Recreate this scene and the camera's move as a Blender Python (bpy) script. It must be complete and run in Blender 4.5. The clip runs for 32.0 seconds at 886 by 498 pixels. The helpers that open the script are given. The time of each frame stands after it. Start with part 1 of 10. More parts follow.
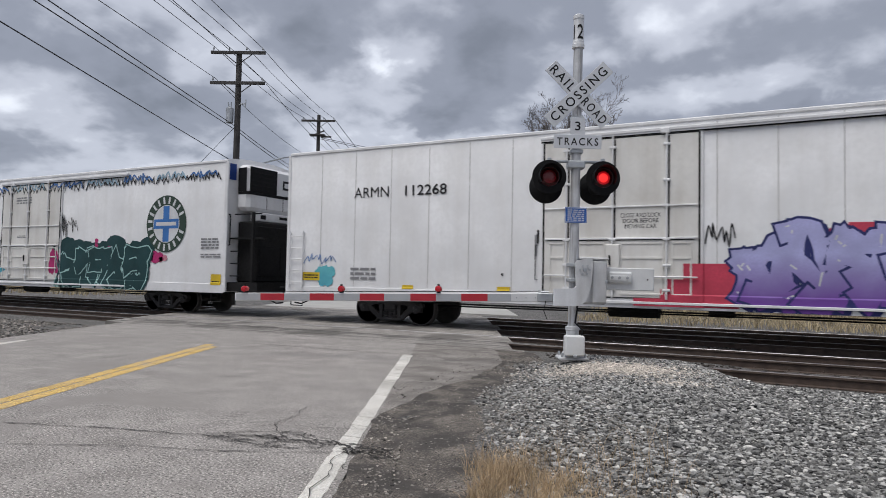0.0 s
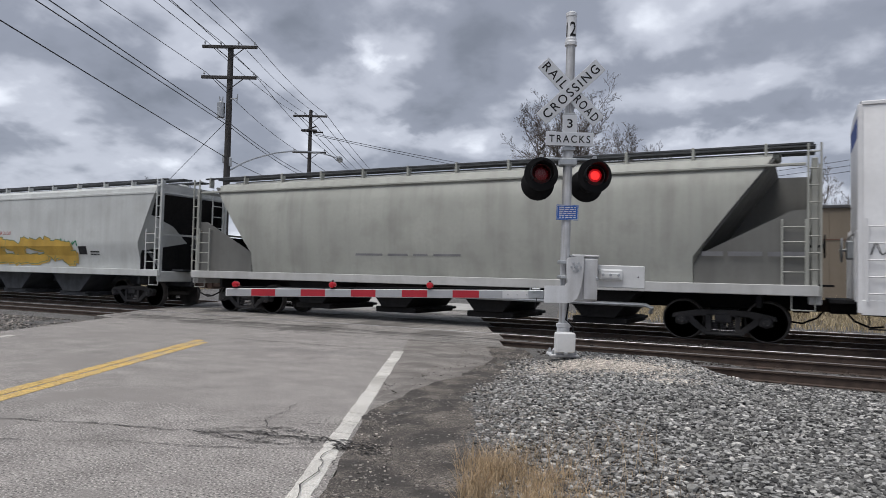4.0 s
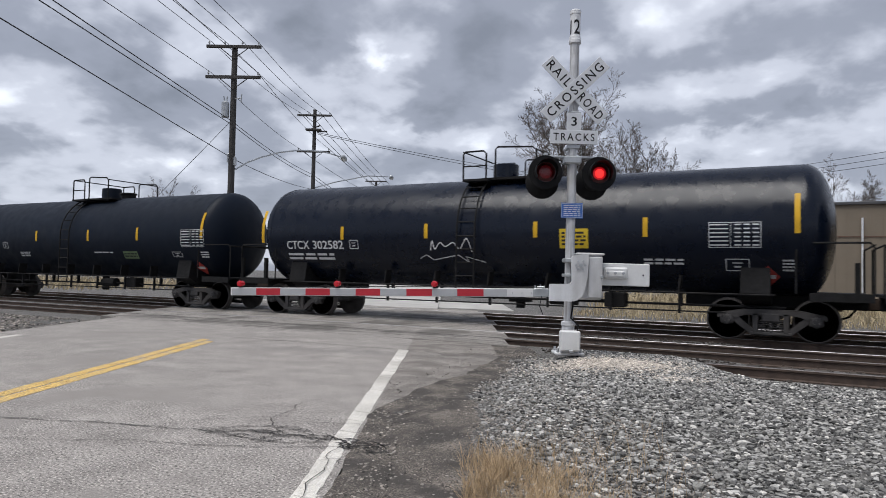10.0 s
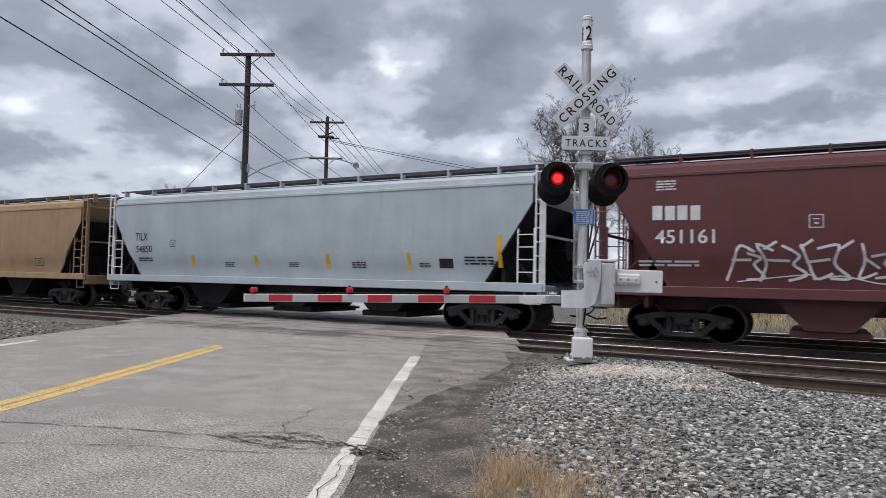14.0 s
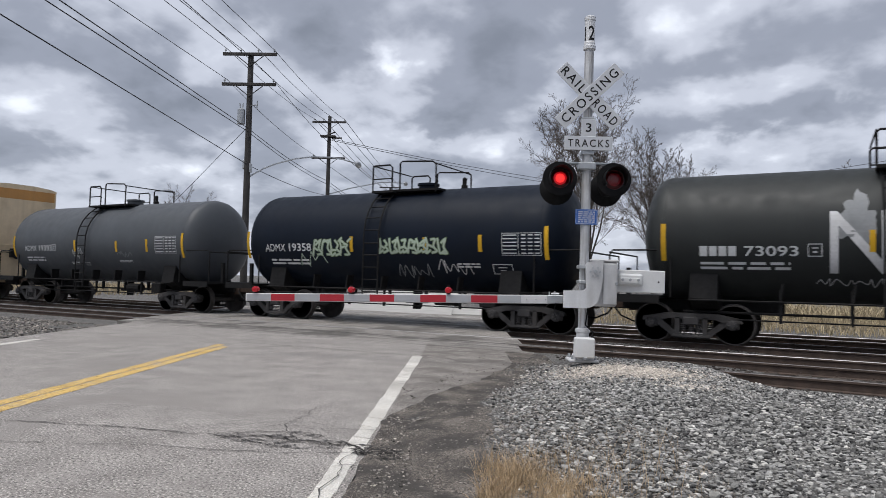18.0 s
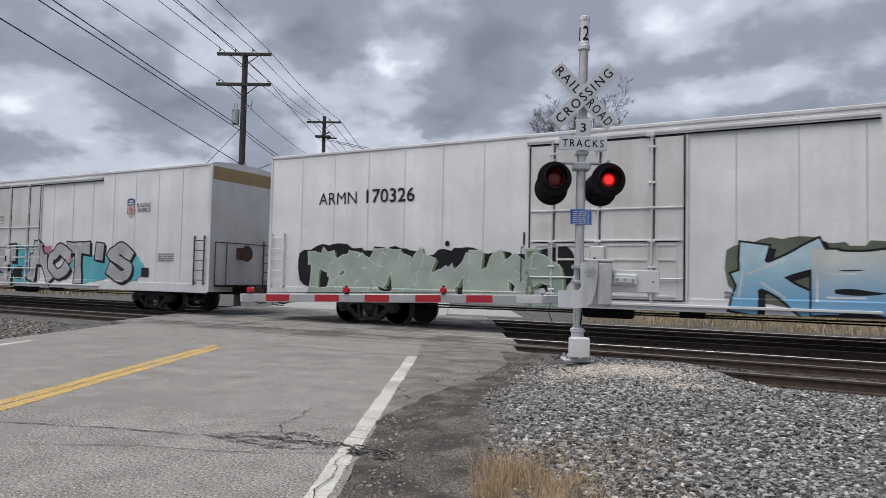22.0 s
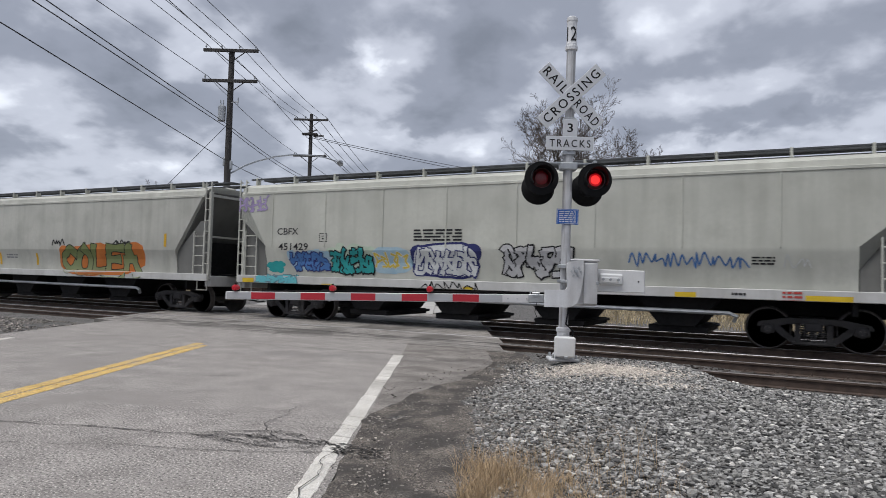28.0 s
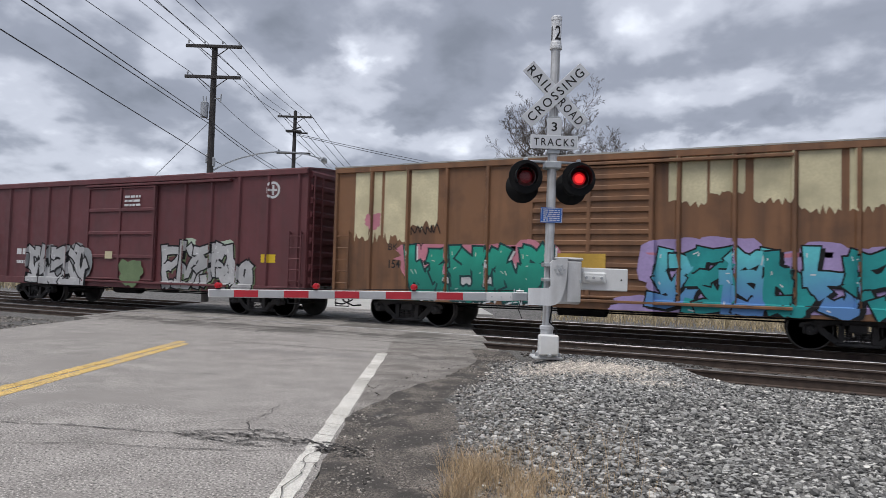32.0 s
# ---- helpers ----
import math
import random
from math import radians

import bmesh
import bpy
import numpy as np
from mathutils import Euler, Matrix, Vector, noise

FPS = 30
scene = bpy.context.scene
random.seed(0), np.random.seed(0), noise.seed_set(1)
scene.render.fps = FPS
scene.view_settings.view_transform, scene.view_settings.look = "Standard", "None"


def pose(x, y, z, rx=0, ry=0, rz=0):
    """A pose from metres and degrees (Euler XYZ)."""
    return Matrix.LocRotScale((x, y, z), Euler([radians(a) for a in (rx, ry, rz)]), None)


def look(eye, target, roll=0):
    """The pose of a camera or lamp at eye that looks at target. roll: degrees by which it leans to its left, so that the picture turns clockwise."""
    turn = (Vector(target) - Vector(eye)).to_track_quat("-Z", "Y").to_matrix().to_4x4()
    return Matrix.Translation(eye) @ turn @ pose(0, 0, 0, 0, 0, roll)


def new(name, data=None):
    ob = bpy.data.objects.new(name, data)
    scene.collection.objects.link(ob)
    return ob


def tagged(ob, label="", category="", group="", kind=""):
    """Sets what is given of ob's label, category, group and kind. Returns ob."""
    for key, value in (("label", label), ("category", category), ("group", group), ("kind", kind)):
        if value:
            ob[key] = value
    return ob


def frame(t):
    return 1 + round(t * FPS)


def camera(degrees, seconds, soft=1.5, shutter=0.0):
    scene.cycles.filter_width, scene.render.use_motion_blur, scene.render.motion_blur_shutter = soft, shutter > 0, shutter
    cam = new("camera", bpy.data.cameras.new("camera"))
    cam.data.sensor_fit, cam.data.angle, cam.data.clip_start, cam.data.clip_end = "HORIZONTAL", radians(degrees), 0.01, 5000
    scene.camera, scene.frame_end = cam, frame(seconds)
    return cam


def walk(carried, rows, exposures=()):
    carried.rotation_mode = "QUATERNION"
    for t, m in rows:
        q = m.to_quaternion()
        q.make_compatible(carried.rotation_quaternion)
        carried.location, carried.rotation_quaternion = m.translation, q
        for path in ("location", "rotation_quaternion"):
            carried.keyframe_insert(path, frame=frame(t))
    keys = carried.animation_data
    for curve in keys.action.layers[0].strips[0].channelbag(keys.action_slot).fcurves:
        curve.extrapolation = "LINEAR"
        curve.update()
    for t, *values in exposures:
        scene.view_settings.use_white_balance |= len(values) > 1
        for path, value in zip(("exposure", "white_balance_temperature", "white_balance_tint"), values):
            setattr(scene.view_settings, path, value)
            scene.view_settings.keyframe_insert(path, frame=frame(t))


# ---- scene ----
cam = camera(65.89, 32.0, soft=0.55, shutter=0.08)
PATH = (
    (0, 0, 0, 1.339, 92.486, -1.065, 28.161),
    (0.5, 0, 0, 1.339, 92.510, -1.037, 27.995),
    (1, 0, 0, 1.339, 92.449, -1.061, 27.801),
    (1.5, 0, 0, 1.339, 92.352, -1.099, 27.619),
    (2, 0, 0, 1.339, 92.275, -1.131, 27.485),
    (2.5, 0, 0, 1.339, 92.258, -1.187, 27.449),
    (3, 0, 0, 1.339, 92.236, -1.257, 27.434),
    (3.5, 0, 0, 1.339, 92.236, -1.330, 27.386),
    (5.5, 0, 0, 1.339, 91.870, -1.254, 27.917),
    (6, 0, 0, 1.339, 91.676, -1.151, 28.039),
    (6.5, 0, 0, 1.339, 91.532, -1.102, 27.945),
    (7, 0, 0, 1.339, 91.530, -1.108, 27.754),
    (7.5, 0, 0, 1.339, 91.647, -1.128, 27.665),
    (8, 0, 0, 1.339, 91.807, -1.124, 27.665),
    (8.5, 0, 0, 1.339, 91.992, -1.187, 27.756),
    (9, 0, 0, 1.339, 92.057, -1.176, 27.820),
    (9.5, 0, 0, 1.339, 92.067, -1.197, 27.833),
    (10, 0, 0, 1.339, 92.088, -1.164, 27.829),
    (10.5, 0, 0, 1.339, 92.217, -1.162, 27.823),
    (11, 0, 0, 1.339, 92.427, -1.154, 27.837),
    (11.5, 0, 0, 1.339, 92.661, -1.137, 27.846),
    (12, 0, 0, 1.339, 92.787, -1.119, 27.900),
    (12.5, 0, 0, 1.339, 92.782, -1.179, 28.011),
    (13, 0, 0, 1.339, 92.714, -1.248, 28.194),
    (13.5, 0, 0, 1.339, 92.639, -1.248, 28.487),
    (14, 0, 0, 1.339, 92.603, -1.193, 28.824),
    (14.5, 0, 0, 1.339, 92.570, -1.036, 29.105),
    (16.5, 0, 0, 1.339, 92.416, -1.117, 29.079),
    (17, 0, 0, 1.339, 92.498, -1.184, 29.002),
    (17.5, 0, 0, 1.339, 92.565, -1.253, 28.933),
    (18, 0, 0, 1.339, 92.583, -1.320, 28.993),
    (18.5, 0, 0, 1.339, 92.520, -1.380, 29.133),
    (19, 0, 0, 1.339, 92.454, -1.394, 29.410),
    (19.5, 0, 0, 1.339, 92.414, -1.343, 29.624),
    (20, 0, 0, 1.339, 92.401, -1.273, 29.686),
    (20.5, 0, 0, 1.339, 92.427, -1.249, 29.565),
    (21, 0, 0, 1.339, 92.446, -1.220, 29.276),
    (21.5, 0, 0, 1.339, 92.522, -1.203, 28.952),
    (22, 0, 0, 1.339, 92.600, -1.205, 28.575),
    (22.5, 0, 0, 1.339, 92.663, -1.270, 28.113),
    (23, 0, 0, 1.339, 92.690, -1.311, 27.626),
    (23.5, 0, 0, 1.339, 92.707, -1.358, 27.192),
    (24, 0, 0, 1.339, 92.760, -1.408, 26.946),
    (24.5, 0, 0, 1.339, 92.763, -1.426, 26.883),
    (25, 0, 0, 1.339, 92.751, -1.478, 26.972),
    (25.5, 0, 0, 1.339, 92.743, -1.466, 27.147),
    (27.5, 0, 0, 1.339, 92.749, -1.467, 27.685),
    (28, 0, 0, 1.339, 92.535, -1.531, 27.447),
    (28.5, 0, 0, 1.339, 92.241, -1.578, 27.105),
    (29, 0, 0, 1.339, 92.004, -1.604, 26.829),
    (29.5, 0, 0, 1.339, 91.851, -1.714, 26.596),
    (30, 0, 0, 1.339, 91.841, -1.827, 26.414),
    (30.5, 0, 0, 1.339, 91.894, -1.831, 26.367),
    (31, 0, 0, 1.339, 92.024, -1.821, 26.275),
    (31.5, 0, 0, 1.339, 92.194, -1.738, 26.146),
    (32, 0, 0, 1.339, 92.411, -1.626, 26.121),
)

# the exposure opens up a little while the dark cars pass
walk(cam, [(row[0], pose(*row[1:])) for row in PATH],
     ((0, 0.43), (3, 0.40), (6.5, 0.52), (9, 0.61), (12.5, 0.60), (14.5, 0.56), (18, 0.56), (20.5, 0.47), (23, 0.41), (25, 0.46), (28, 0.50), (32, 0.56)))

# how far the train has rolled along the track, every half second
TRAVEL = (-0.00, 7.72, 15.56, 23.62, 31.61, 39.24, 47.00, 54.80, 62.64, 70.52, 78.43, 86.38, 94.37, 102.45, 110.59, 118.48, 126.22, 134.05, 141.90, 149.58, 157.15, 164.83, 172.67, 180.50, 188.34, 196.20, 204.13, 212.19, 220.20, 228.00, 235.75, 243.44, 251.08, 258.67, 266.20, 273.91, 281.94, 290.39, 298.74, 306.46, 314.00, 321.85, 329.78, 337.55, 345.23, 352.92, 360.60, 368.28, 375.94, 383.58, 391.22, 398.90, 406.58, 414.25, 421.92, 429.58, 437.24, 444.90, 452.31, 459.82, 467.38, 474.90, 482.30, 489.52, 496.64)

TRACK_Y = 17.75      # centre line of the track that the train is on
ROAD_TURN = 27.4     # degrees by which the road leans off the track's normal


# ---- daylight: an overcast sky ----
def make_world():
    world = bpy.data.worlds.new("overcast_sky")
    scene.world = world
    world.use_nodes = True
    nt = world.node_tree
    n, link = nt.nodes, nt.links.new
    n.clear()
    out = n.new("ShaderNodeOutputWorld")
    sky = n.new("ShaderNodeTexSky")
    sky.sky_type, sky.sun_disc = "NISHITA", False
    sky.sun_elevation, sky.sun_rotation = radians(67), radians(201)
    clear = n.new("ShaderNodeBackground")
    clear.inputs["Strength"].default_value = 0.08
    link(sky.outputs[0], clear.inputs[0])
    tc = n.new("ShaderNodeTexCoord")
    sep = n.new("ShaderNodeSeparateXYZ")
    link(tc.outputs["Generated"], sep.inputs[0])

    def calc(op, a, b):
        m = n.new("ShaderNodeMath")
        m.operation = op
        for i, v in enumerate((a, b)):
            if isinstance(v, (int, float)):
                m.inputs[i].default_value = v
            else:
                link(v, m.inputs[i])
        return m.outputs[0]
    # the cloud layer as a flat sheet overhead
    up = calc("ADD", calc("MAXIMUM", sep.outputs[2], 0.0), 0.36)
    comb = n.new("ShaderNodeCombineXYZ")
    link(calc("DIVIDE", sep.outputs[0], up), comb.inputs[0])
    link(calc("DIVIDE", sep.outputs[1], up), comb.inputs[1])

    def clouds(scale, detail, seed, rough=0.55, warp=0.4):
        t = n.new("ShaderNodeTexNoise")
        t.noise_dimensions = "4D"
        t.inputs["W"].default_value = seed
        t.inputs["Scale"].default_value = scale
        t.inputs["Detail"].default_value = detail
        t.inputs["Roughness"].default_value = rough
        t.inputs["Distortion"].default_value = warp
        link(comb.outputs[0], t.inputs["Vector"])
        return t.outputs["Fac"]
    big, mid, fine = clouds(2.7, 4, CLOUD_SEED, 0.5, 0.2), clouds(5.2, 5, 7.7, 0.5, 0.25), clouds(12.0, 4, 1.3, 0.5, 0.2)
    mix = calc("ADD", calc("MULTIPLY", big, 0.36), calc("ADD", calc("MULTIPLY", mid, 0.30), calc("ADD", calc("MULTIPLY", fine, 0.10), 0.12)))
    # the larger cloud masses and the gaps between them, with edges torn by the noise
    az = calc("ADD", calc("ARCTAN2", sep.outputs[0], sep.outputs[1]), calc("MULTIPLY", calc("SUBTRACT", clouds(9.0, 4, 3.1), 0.5), 0.14))
    el = calc("ADD", calc("ARCSINE", sep.outputs[2], 0.0), calc("MULTIPLY", calc("SUBTRACT", clouds(8.0, 4, 8.4), 0.5), 0.09))
    for a0, e0, wide, high, amount in CLOUD_MASSES:
        u = calc("DIVIDE", calc("SUBTRACT", az, a0), wide)
        v = calc("DIVIDE", calc("SUBTRACT", el, e0), high)
        bell = calc("POWER", 2.718, calc("MULTIPLY", calc("ADD", calc("MULTIPLY", u, u), calc("MULTIPLY", v, v)), -1.0))
        mix = calc("ADD", mix, calc("MULTIPLY", bell, amount * 0.062))
    # lighter towards the horizon
    mix = calc("ADD", mix, calc("MULTIPLY", calc("SUBTRACT", 0.30, sep.outputs[2]), 0.10))
    ramp = n.new("ShaderNodeValToRGB")
    ramp.color_ramp.interpolation = "EASE"
    e = ramp.color_ramp.elements
    e[0].position, e[0].color = 0.38, (0.165, 0.182, 0.222, 1)
    e[1].position, e[1].color = 0.63, (0.70, 0.735, 0.81, 1)
    a = e.new(0.47)
    a.color = (0.235, 0.255, 0.31, 1)
    b = e.new(0.55)
    b.color = (0.43, 0.455, 0.525, 1)
    link(mix, ramp.inputs[0])
    grey = n.new("ShaderNodeBackground")
    grey.inputs["Strength"].default_value = 1.0
    link(ramp.outputs[0], grey.inputs[0])
    ms = n.new("ShaderNodeMixShader")
    ms.inputs[0].default_value = 0.93
    link(clear.outputs[0], ms.inputs[1])
    link(grey.outputs[0], ms.inputs[2])
    link(ms.outputs[0], out.inputs[0])


CLOUD_SEED = 5.6
# azimuth and height above the horizon, width, height (radians), lighter (+) or darker (-)
CLOUD_MASSES = (
    (-1.051, 0.211, 0.046, 0.031, 0.8), (-1.069, 0.304, 0.054, 0.023, 0.5), (-0.591, 0.314, 0.032, 0.018, 1.3), (-0.960, 0.312, 0.069, 0.022, 0.4),
    (-0.468, 0.199, 0.100, 0.018, 0.9), (-0.642, 0.223, 0.038, 0.015, 0.6), (-0.015, 0.258, 0.115, 0.018, 0.8), (-0.112, 0.191, 0.092, 0.020, 0.8),
    (-0.842, 0.136, 0.092, 0.018, 0.7), (-0.682, 0.328, 0.046, 0.042, -0.8), (-0.405, 0.353, 0.100, 0.042, -1.0), (-0.537, 0.279, 0.085, 0.014, -0.7),
    (-0.531, 0.218, 0.069, 0.014, -0.8), (-0.906, 0.242, 0.069, 0.026, -0.6), (-1.031, 0.159, 0.092, 0.020, -0.6), (-0.180, 0.292, 0.154, 0.017, -0.8),
    (-0.063, 0.221, 0.169, 0.014, -0.7), (0.049, 0.313, 0.092, 0.031, -0.2),
)
make_world()
sun = new("sun", bpy.data.lights.new("sun", "SUN"))
sun.data.energy, sun.data.angle, sun.data.color = 2.1, radians(40), (1.0, 0.975, 0.945)
sun.matrix_world = look((-5, -13, 34), (0, 0, 0))

# ---- materials ----
MATS = {}


def mat(name, color, rough=0.7, metal=0.0, vary=0.15, scale=3.0, bump=0.1, bscale=60.0, dirt=None, dirt_amount=0.0,
        streak=False, emit=0.0, speckle=0.0, speckle_scale=90.0, speckle_at=0.5, island=0.0, obj=0.0, patch=0.0, patch_color=None, patch_scale=1.0, spec=0.5, smear=None, grad=None):
    """A surface with colour variation at two scales, optional dirt or vertical streaks, and fine relief."""
    if name in MATS:
        return MATS[name]
    m = bpy.data.materials.new(name)
    MATS[name] = m
    m.use_nodes = True
    nt = m.node_tree
    n, link = nt.nodes, nt.links.new
    b = n["Principled BSDF"]
    b.inputs["Roughness"].default_value, b.inputs["Metallic"].default_value = rough, metal
    b.inputs["Specular IOR Level"].default_value = spec
    tc = n.new("ShaderNodeTexCoord")

    def tex(scale, detail=4, stretch=None, dist=0.0):
        t = n.new("ShaderNodeTexNoise")
        t.inputs["Scale"].default_value, t.inputs["Detail"].default_value = scale, detail
        t.inputs["Distortion"].default_value = dist
        if stretch:
            mp = n.new("ShaderNodeMapping")
            mp.inputs["Scale"].default_value = stretch
            link(tc.outputs["Object"], mp.inputs[0])
            link(mp.outputs[0], t.inputs["Vector"])
        else:
            link(tc.outputs["Object"], t.inputs["Vector"])
        return t.outputs["Fac"]

    def mixed(fac, a, c2):
        x = n.new("ShaderNodeMix")
        x.data_type = "RGBA"
        for sock, v in ((x.inputs[0], fac), (x.inputs[6], a), (x.inputs[7], c2)):
            if isinstance(v, float):
                sock.default_value = v
            elif isinstance(v, tuple):
                sock.default_value = (*v, 1)
            else:
                link(v, sock)
        return x.outputs[2]

    def span(v, lo, hi, a=0.0, c=1.0):
        r = n.new("ShaderNodeMapRange")
        r.inputs[1].default_value, r.inputs[2].default_value, r.inputs[3].default_value, r.inputs[4].default_value = lo, hi, a, c
        link(v, r.inputs[0])
        return r.outputs[0]
    dark = tuple(max(0.0, c * (1 - vary * 1.6)) for c in color)
    light = tuple(min(1.0, c * (1 + vary)) for c in color)
    col = mixed(span(tex(scale, 5), 0.3, 0.7), dark, light)
    col = mixed(span(tex(scale * 11, 3), 0.35, 0.75, 0.0, 0.5), col, dark)
    if speckle:
        col = mixed(span(tex(speckle_scale, 2), speckle_at, speckle_at + 0.12, 0.0, speckle), col, tuple(min(1.0, c * 1.9) for c in color))
        col = mixed(span(tex(speckle_scale * 0.8, 2, (1.3, 0.9, 1.1)), speckle_at, speckle_at + 0.10, 0.0, speckle), col, tuple(c * 0.3 for c in color))
    if patch:
        col = mixed(span(tex(patch_scale, 6, dist=0.6), 0.62 - patch * 0.25, (0.72 if patch < 0.7 else 0.95) - patch * 0.25), col, patch_color)
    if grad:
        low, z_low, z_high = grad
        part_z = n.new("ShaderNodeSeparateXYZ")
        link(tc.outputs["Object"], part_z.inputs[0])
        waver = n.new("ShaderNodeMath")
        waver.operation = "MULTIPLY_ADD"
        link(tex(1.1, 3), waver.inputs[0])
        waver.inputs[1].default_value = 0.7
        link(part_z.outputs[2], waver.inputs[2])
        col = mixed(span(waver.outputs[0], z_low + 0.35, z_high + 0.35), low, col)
    if dirt:
        col = mixed(span(tex(0.9, 6, (3.2, 3.2, 0.25) if streak else smear), 0.45, 0.85, 0.0, dirt_amount), col, dirt)
        col = mixed(span(tex(1.3, 7), 0.5, 0.8, 0.0, dirt_amount * 0.8), col, dirt)
    if island or obj:
        if island:
            g = n.new("ShaderNodeNewGeometry").outputs["Random Per Island"]
        else:
            g = n.new("ShaderNodeObjectInfo").outputs["Random"]
        k = island or obj
        # most pieces near the middle tone, a few very pale
        tone = n.new("ShaderNodeValToRGB")
        te = tone.color_ramp.elements
        te[0].position, te[0].color = 0.0, (1 - k, 1 - k, 1 - k, 1)
        te[1].position, te[1].color = 1.0, (1 + 1.5 * k, 1 + 1.45 * k, 1 + 1.35 * k, 1)
        for pos, v in ((0.3, 1 - 0.5 * k), (0.62, 1.0), (0.88, 1 + 0.5 * k)):
            q = te.new(pos)
            q.color = (v, v, v * (1.0 if pos != 0.62 else 0.96), 1)
        link(g, tone.inputs[0])
        mul = n.new("ShaderNodeMix")
        mul.data_type, mul.blend_type = "RGBA", "MULTIPLY"
        mul.inputs[0].default_value = 1.0
        link(col, mul.inputs[6])
        link(tone.outputs[0], mul.inputs[7])
        col = mul.outputs[2]
    link(col, b.inputs["Base Color"])
    if emit:
        link(col, b.inputs["Emission Color"])
        b.inputs["Emission Strength"].default_value = emit
    link(span(tex(scale * 4, 3), 0.3, 0.7, max(0.02, rough - 0.08), min(1, rough + 0.1)), b.inputs["Roughness"])
    if bump:
        bp = n.new("ShaderNodeBump")
        bp.inputs["Strength"].default_value, bp.inputs["Distance"].default_value = bump, 0.02
        link(tex(bscale, 5), bp.inputs["Height"])
        link(bp.outputs[0], b.inputs["Normal"])
    return m


def paint(name, color, dirt=(0.12, 0.10, 0.085), amount=0.35, rough=0.55, vary=0.08, spec=0.5, bump=0.05):
    """Freight car paint: weathered, streaked."""
    return mat(name, color, rough, 0, vary, 0.8, bump, 25, dirt=dirt, dirt_amount=amount, streak=True, spec=spec)


def flat_paint(name, color, rough=0.6, vary=0.12):
    return mat(name, color, rough, 0, vary, 2.5, 0.0, spec=0.25)


ASPHALT = mat("worn_asphalt", (0.332, 0.310, 0.292), 0.92, 0, 0.21, 2.6, 0.5, 110, speckle=1.0, speckle_scale=60.0, speckle_at=0.535, patch=0.24, patch_color=(0.27, 0.251, 0.236), patch_scale=0.7, dirt=(0.17, 0.158, 0.148), dirt_amount=0.34, smear=(1.0, 2.6, 1.0), spec=0.3)
APRON = mat("apron_asphalt", (0.285, 0.263, 0.243), 0.92, 0, 0.24, 2.6, 0.6, 100, speckle=1.0, speckle_scale=60.0, speckle_at=0.53, patch=0.4, patch_color=(0.17, 0.155, 0.143), patch_scale=1.4, dirt=(0.12, 0.11, 0.10), dirt_amount=0.55, smear=(1.0, 2.6, 1.0), spec=0.3)
MAST_PAINT = mat("streaked_mast_paint", (0.56, 0.57, 0.59), 0.5, 0.08, 0.10, 4.0, 0.08, 40, dirt=(0.15, 0.135, 0.12), dirt_amount=1.0, smear=(30.0, 30.0, 1.3))
CROSSING = mat("crossing_asphalt", (0.315, 0.294, 0.274), 0.9, 0, 0.2, 0.9, 0.8, 90, speckle=0.8, speckle_scale=60.0, patch=0.5, patch_color=(0.14, 0.13, 0.12), patch_scale=0.6, dirt=(0.08, 0.074, 0.068), dirt_amount=0.75, smear=(0.35, 6.0, 1.0))
SHOULDER = mat("dirt_shoulder", (0.182, 0.158, 0.137), 0.95, 0, 0.5, 2.2, 1.0, 90, dirt=(0.05, 0.045, 0.041), dirt_amount=0.9, speckle=1.0, speckle_scale=95.0, patch=0.55, patch_color=(0.065, 0.058, 0.052), patch_scale=1.7, smear=(0.8, 2.5, 1.0))
GROUND = mat("gravel_ground", (0.13, 0.125, 0.12), 0.95, 0, 0.35, 3.0, 1.0, 30, dirt=(0.07, 0.065, 0.06), dirt_amount=0.5, speckle=0.95, speckle_scale=34.0)
BALLAST = mat("ballast_bed", (0.062, 0.052, 0.046), 0.95, 0, 0.4, 9.0, 1.0, 20)
STONE = mat("crushed_stone", (0.297, 0.292, 0.285), 0.85, 0, 0.25, 14.0, 0.4, 60, island=0.92)
PEBBLE = mat("dirt_pebble", (0.25, 0.228, 0.208), 0.9, 0, 0.25, 14.0, 0.3, 60, island=0.9)
STONE_OBJ = mat("loose_stone", (0.29, 0.286, 0.278), 0.85, 0, 0.2, 14.0, 0.3, 60, obj=0.55)
LINE_WHITE = mat("white_road_paint", (0.66, 0.63, 0.575), 0.8, 0, 0.10, 2.0, 0.3, 120, dirt=(0.30, 0.28, 0.255), dirt_amount=0.95, speckle=0.4, speckle_scale=100.0)
LINE_YELLOW = mat("yellow_road_paint", (0.66, 0.415, 0.13), 0.8, 0, 0.12, 2.0, 0.3, 120, dirt=(0.36, 0.31, 0.24), dirt_amount=0.9, speckle=0.7, speckle_scale=60.0, smear=(2.0, 4.0, 1.0))
CRACK = mat("crack_tar", (0.055, 0.051, 0.048), 0.95, 0, 0.2, 8.0, 0.2, 60)
RAIL_SIDE = mat("rusty_rail", (0.085, 0.060, 0.048), 0.85, 0.1, 0.25, 6.0, 0.2, 60)
RAIL_TOP = mat("polished_rail", (0.36, 0.35, 0.355), 0.48, 0.9, 0.15, 4.0, 0.03, 60)
RAIL_DULL = mat("dull_rail_head", (0.12, 0.11, 0.11), 0.5, 0.6, 0.15, 4.0, 0.05, 60)
TIE = mat("weathered_tie", (0.07, 0.059, 0.051), 0.9, 0, 0.25, 4.0, 0.6, 30, obj=0.3)
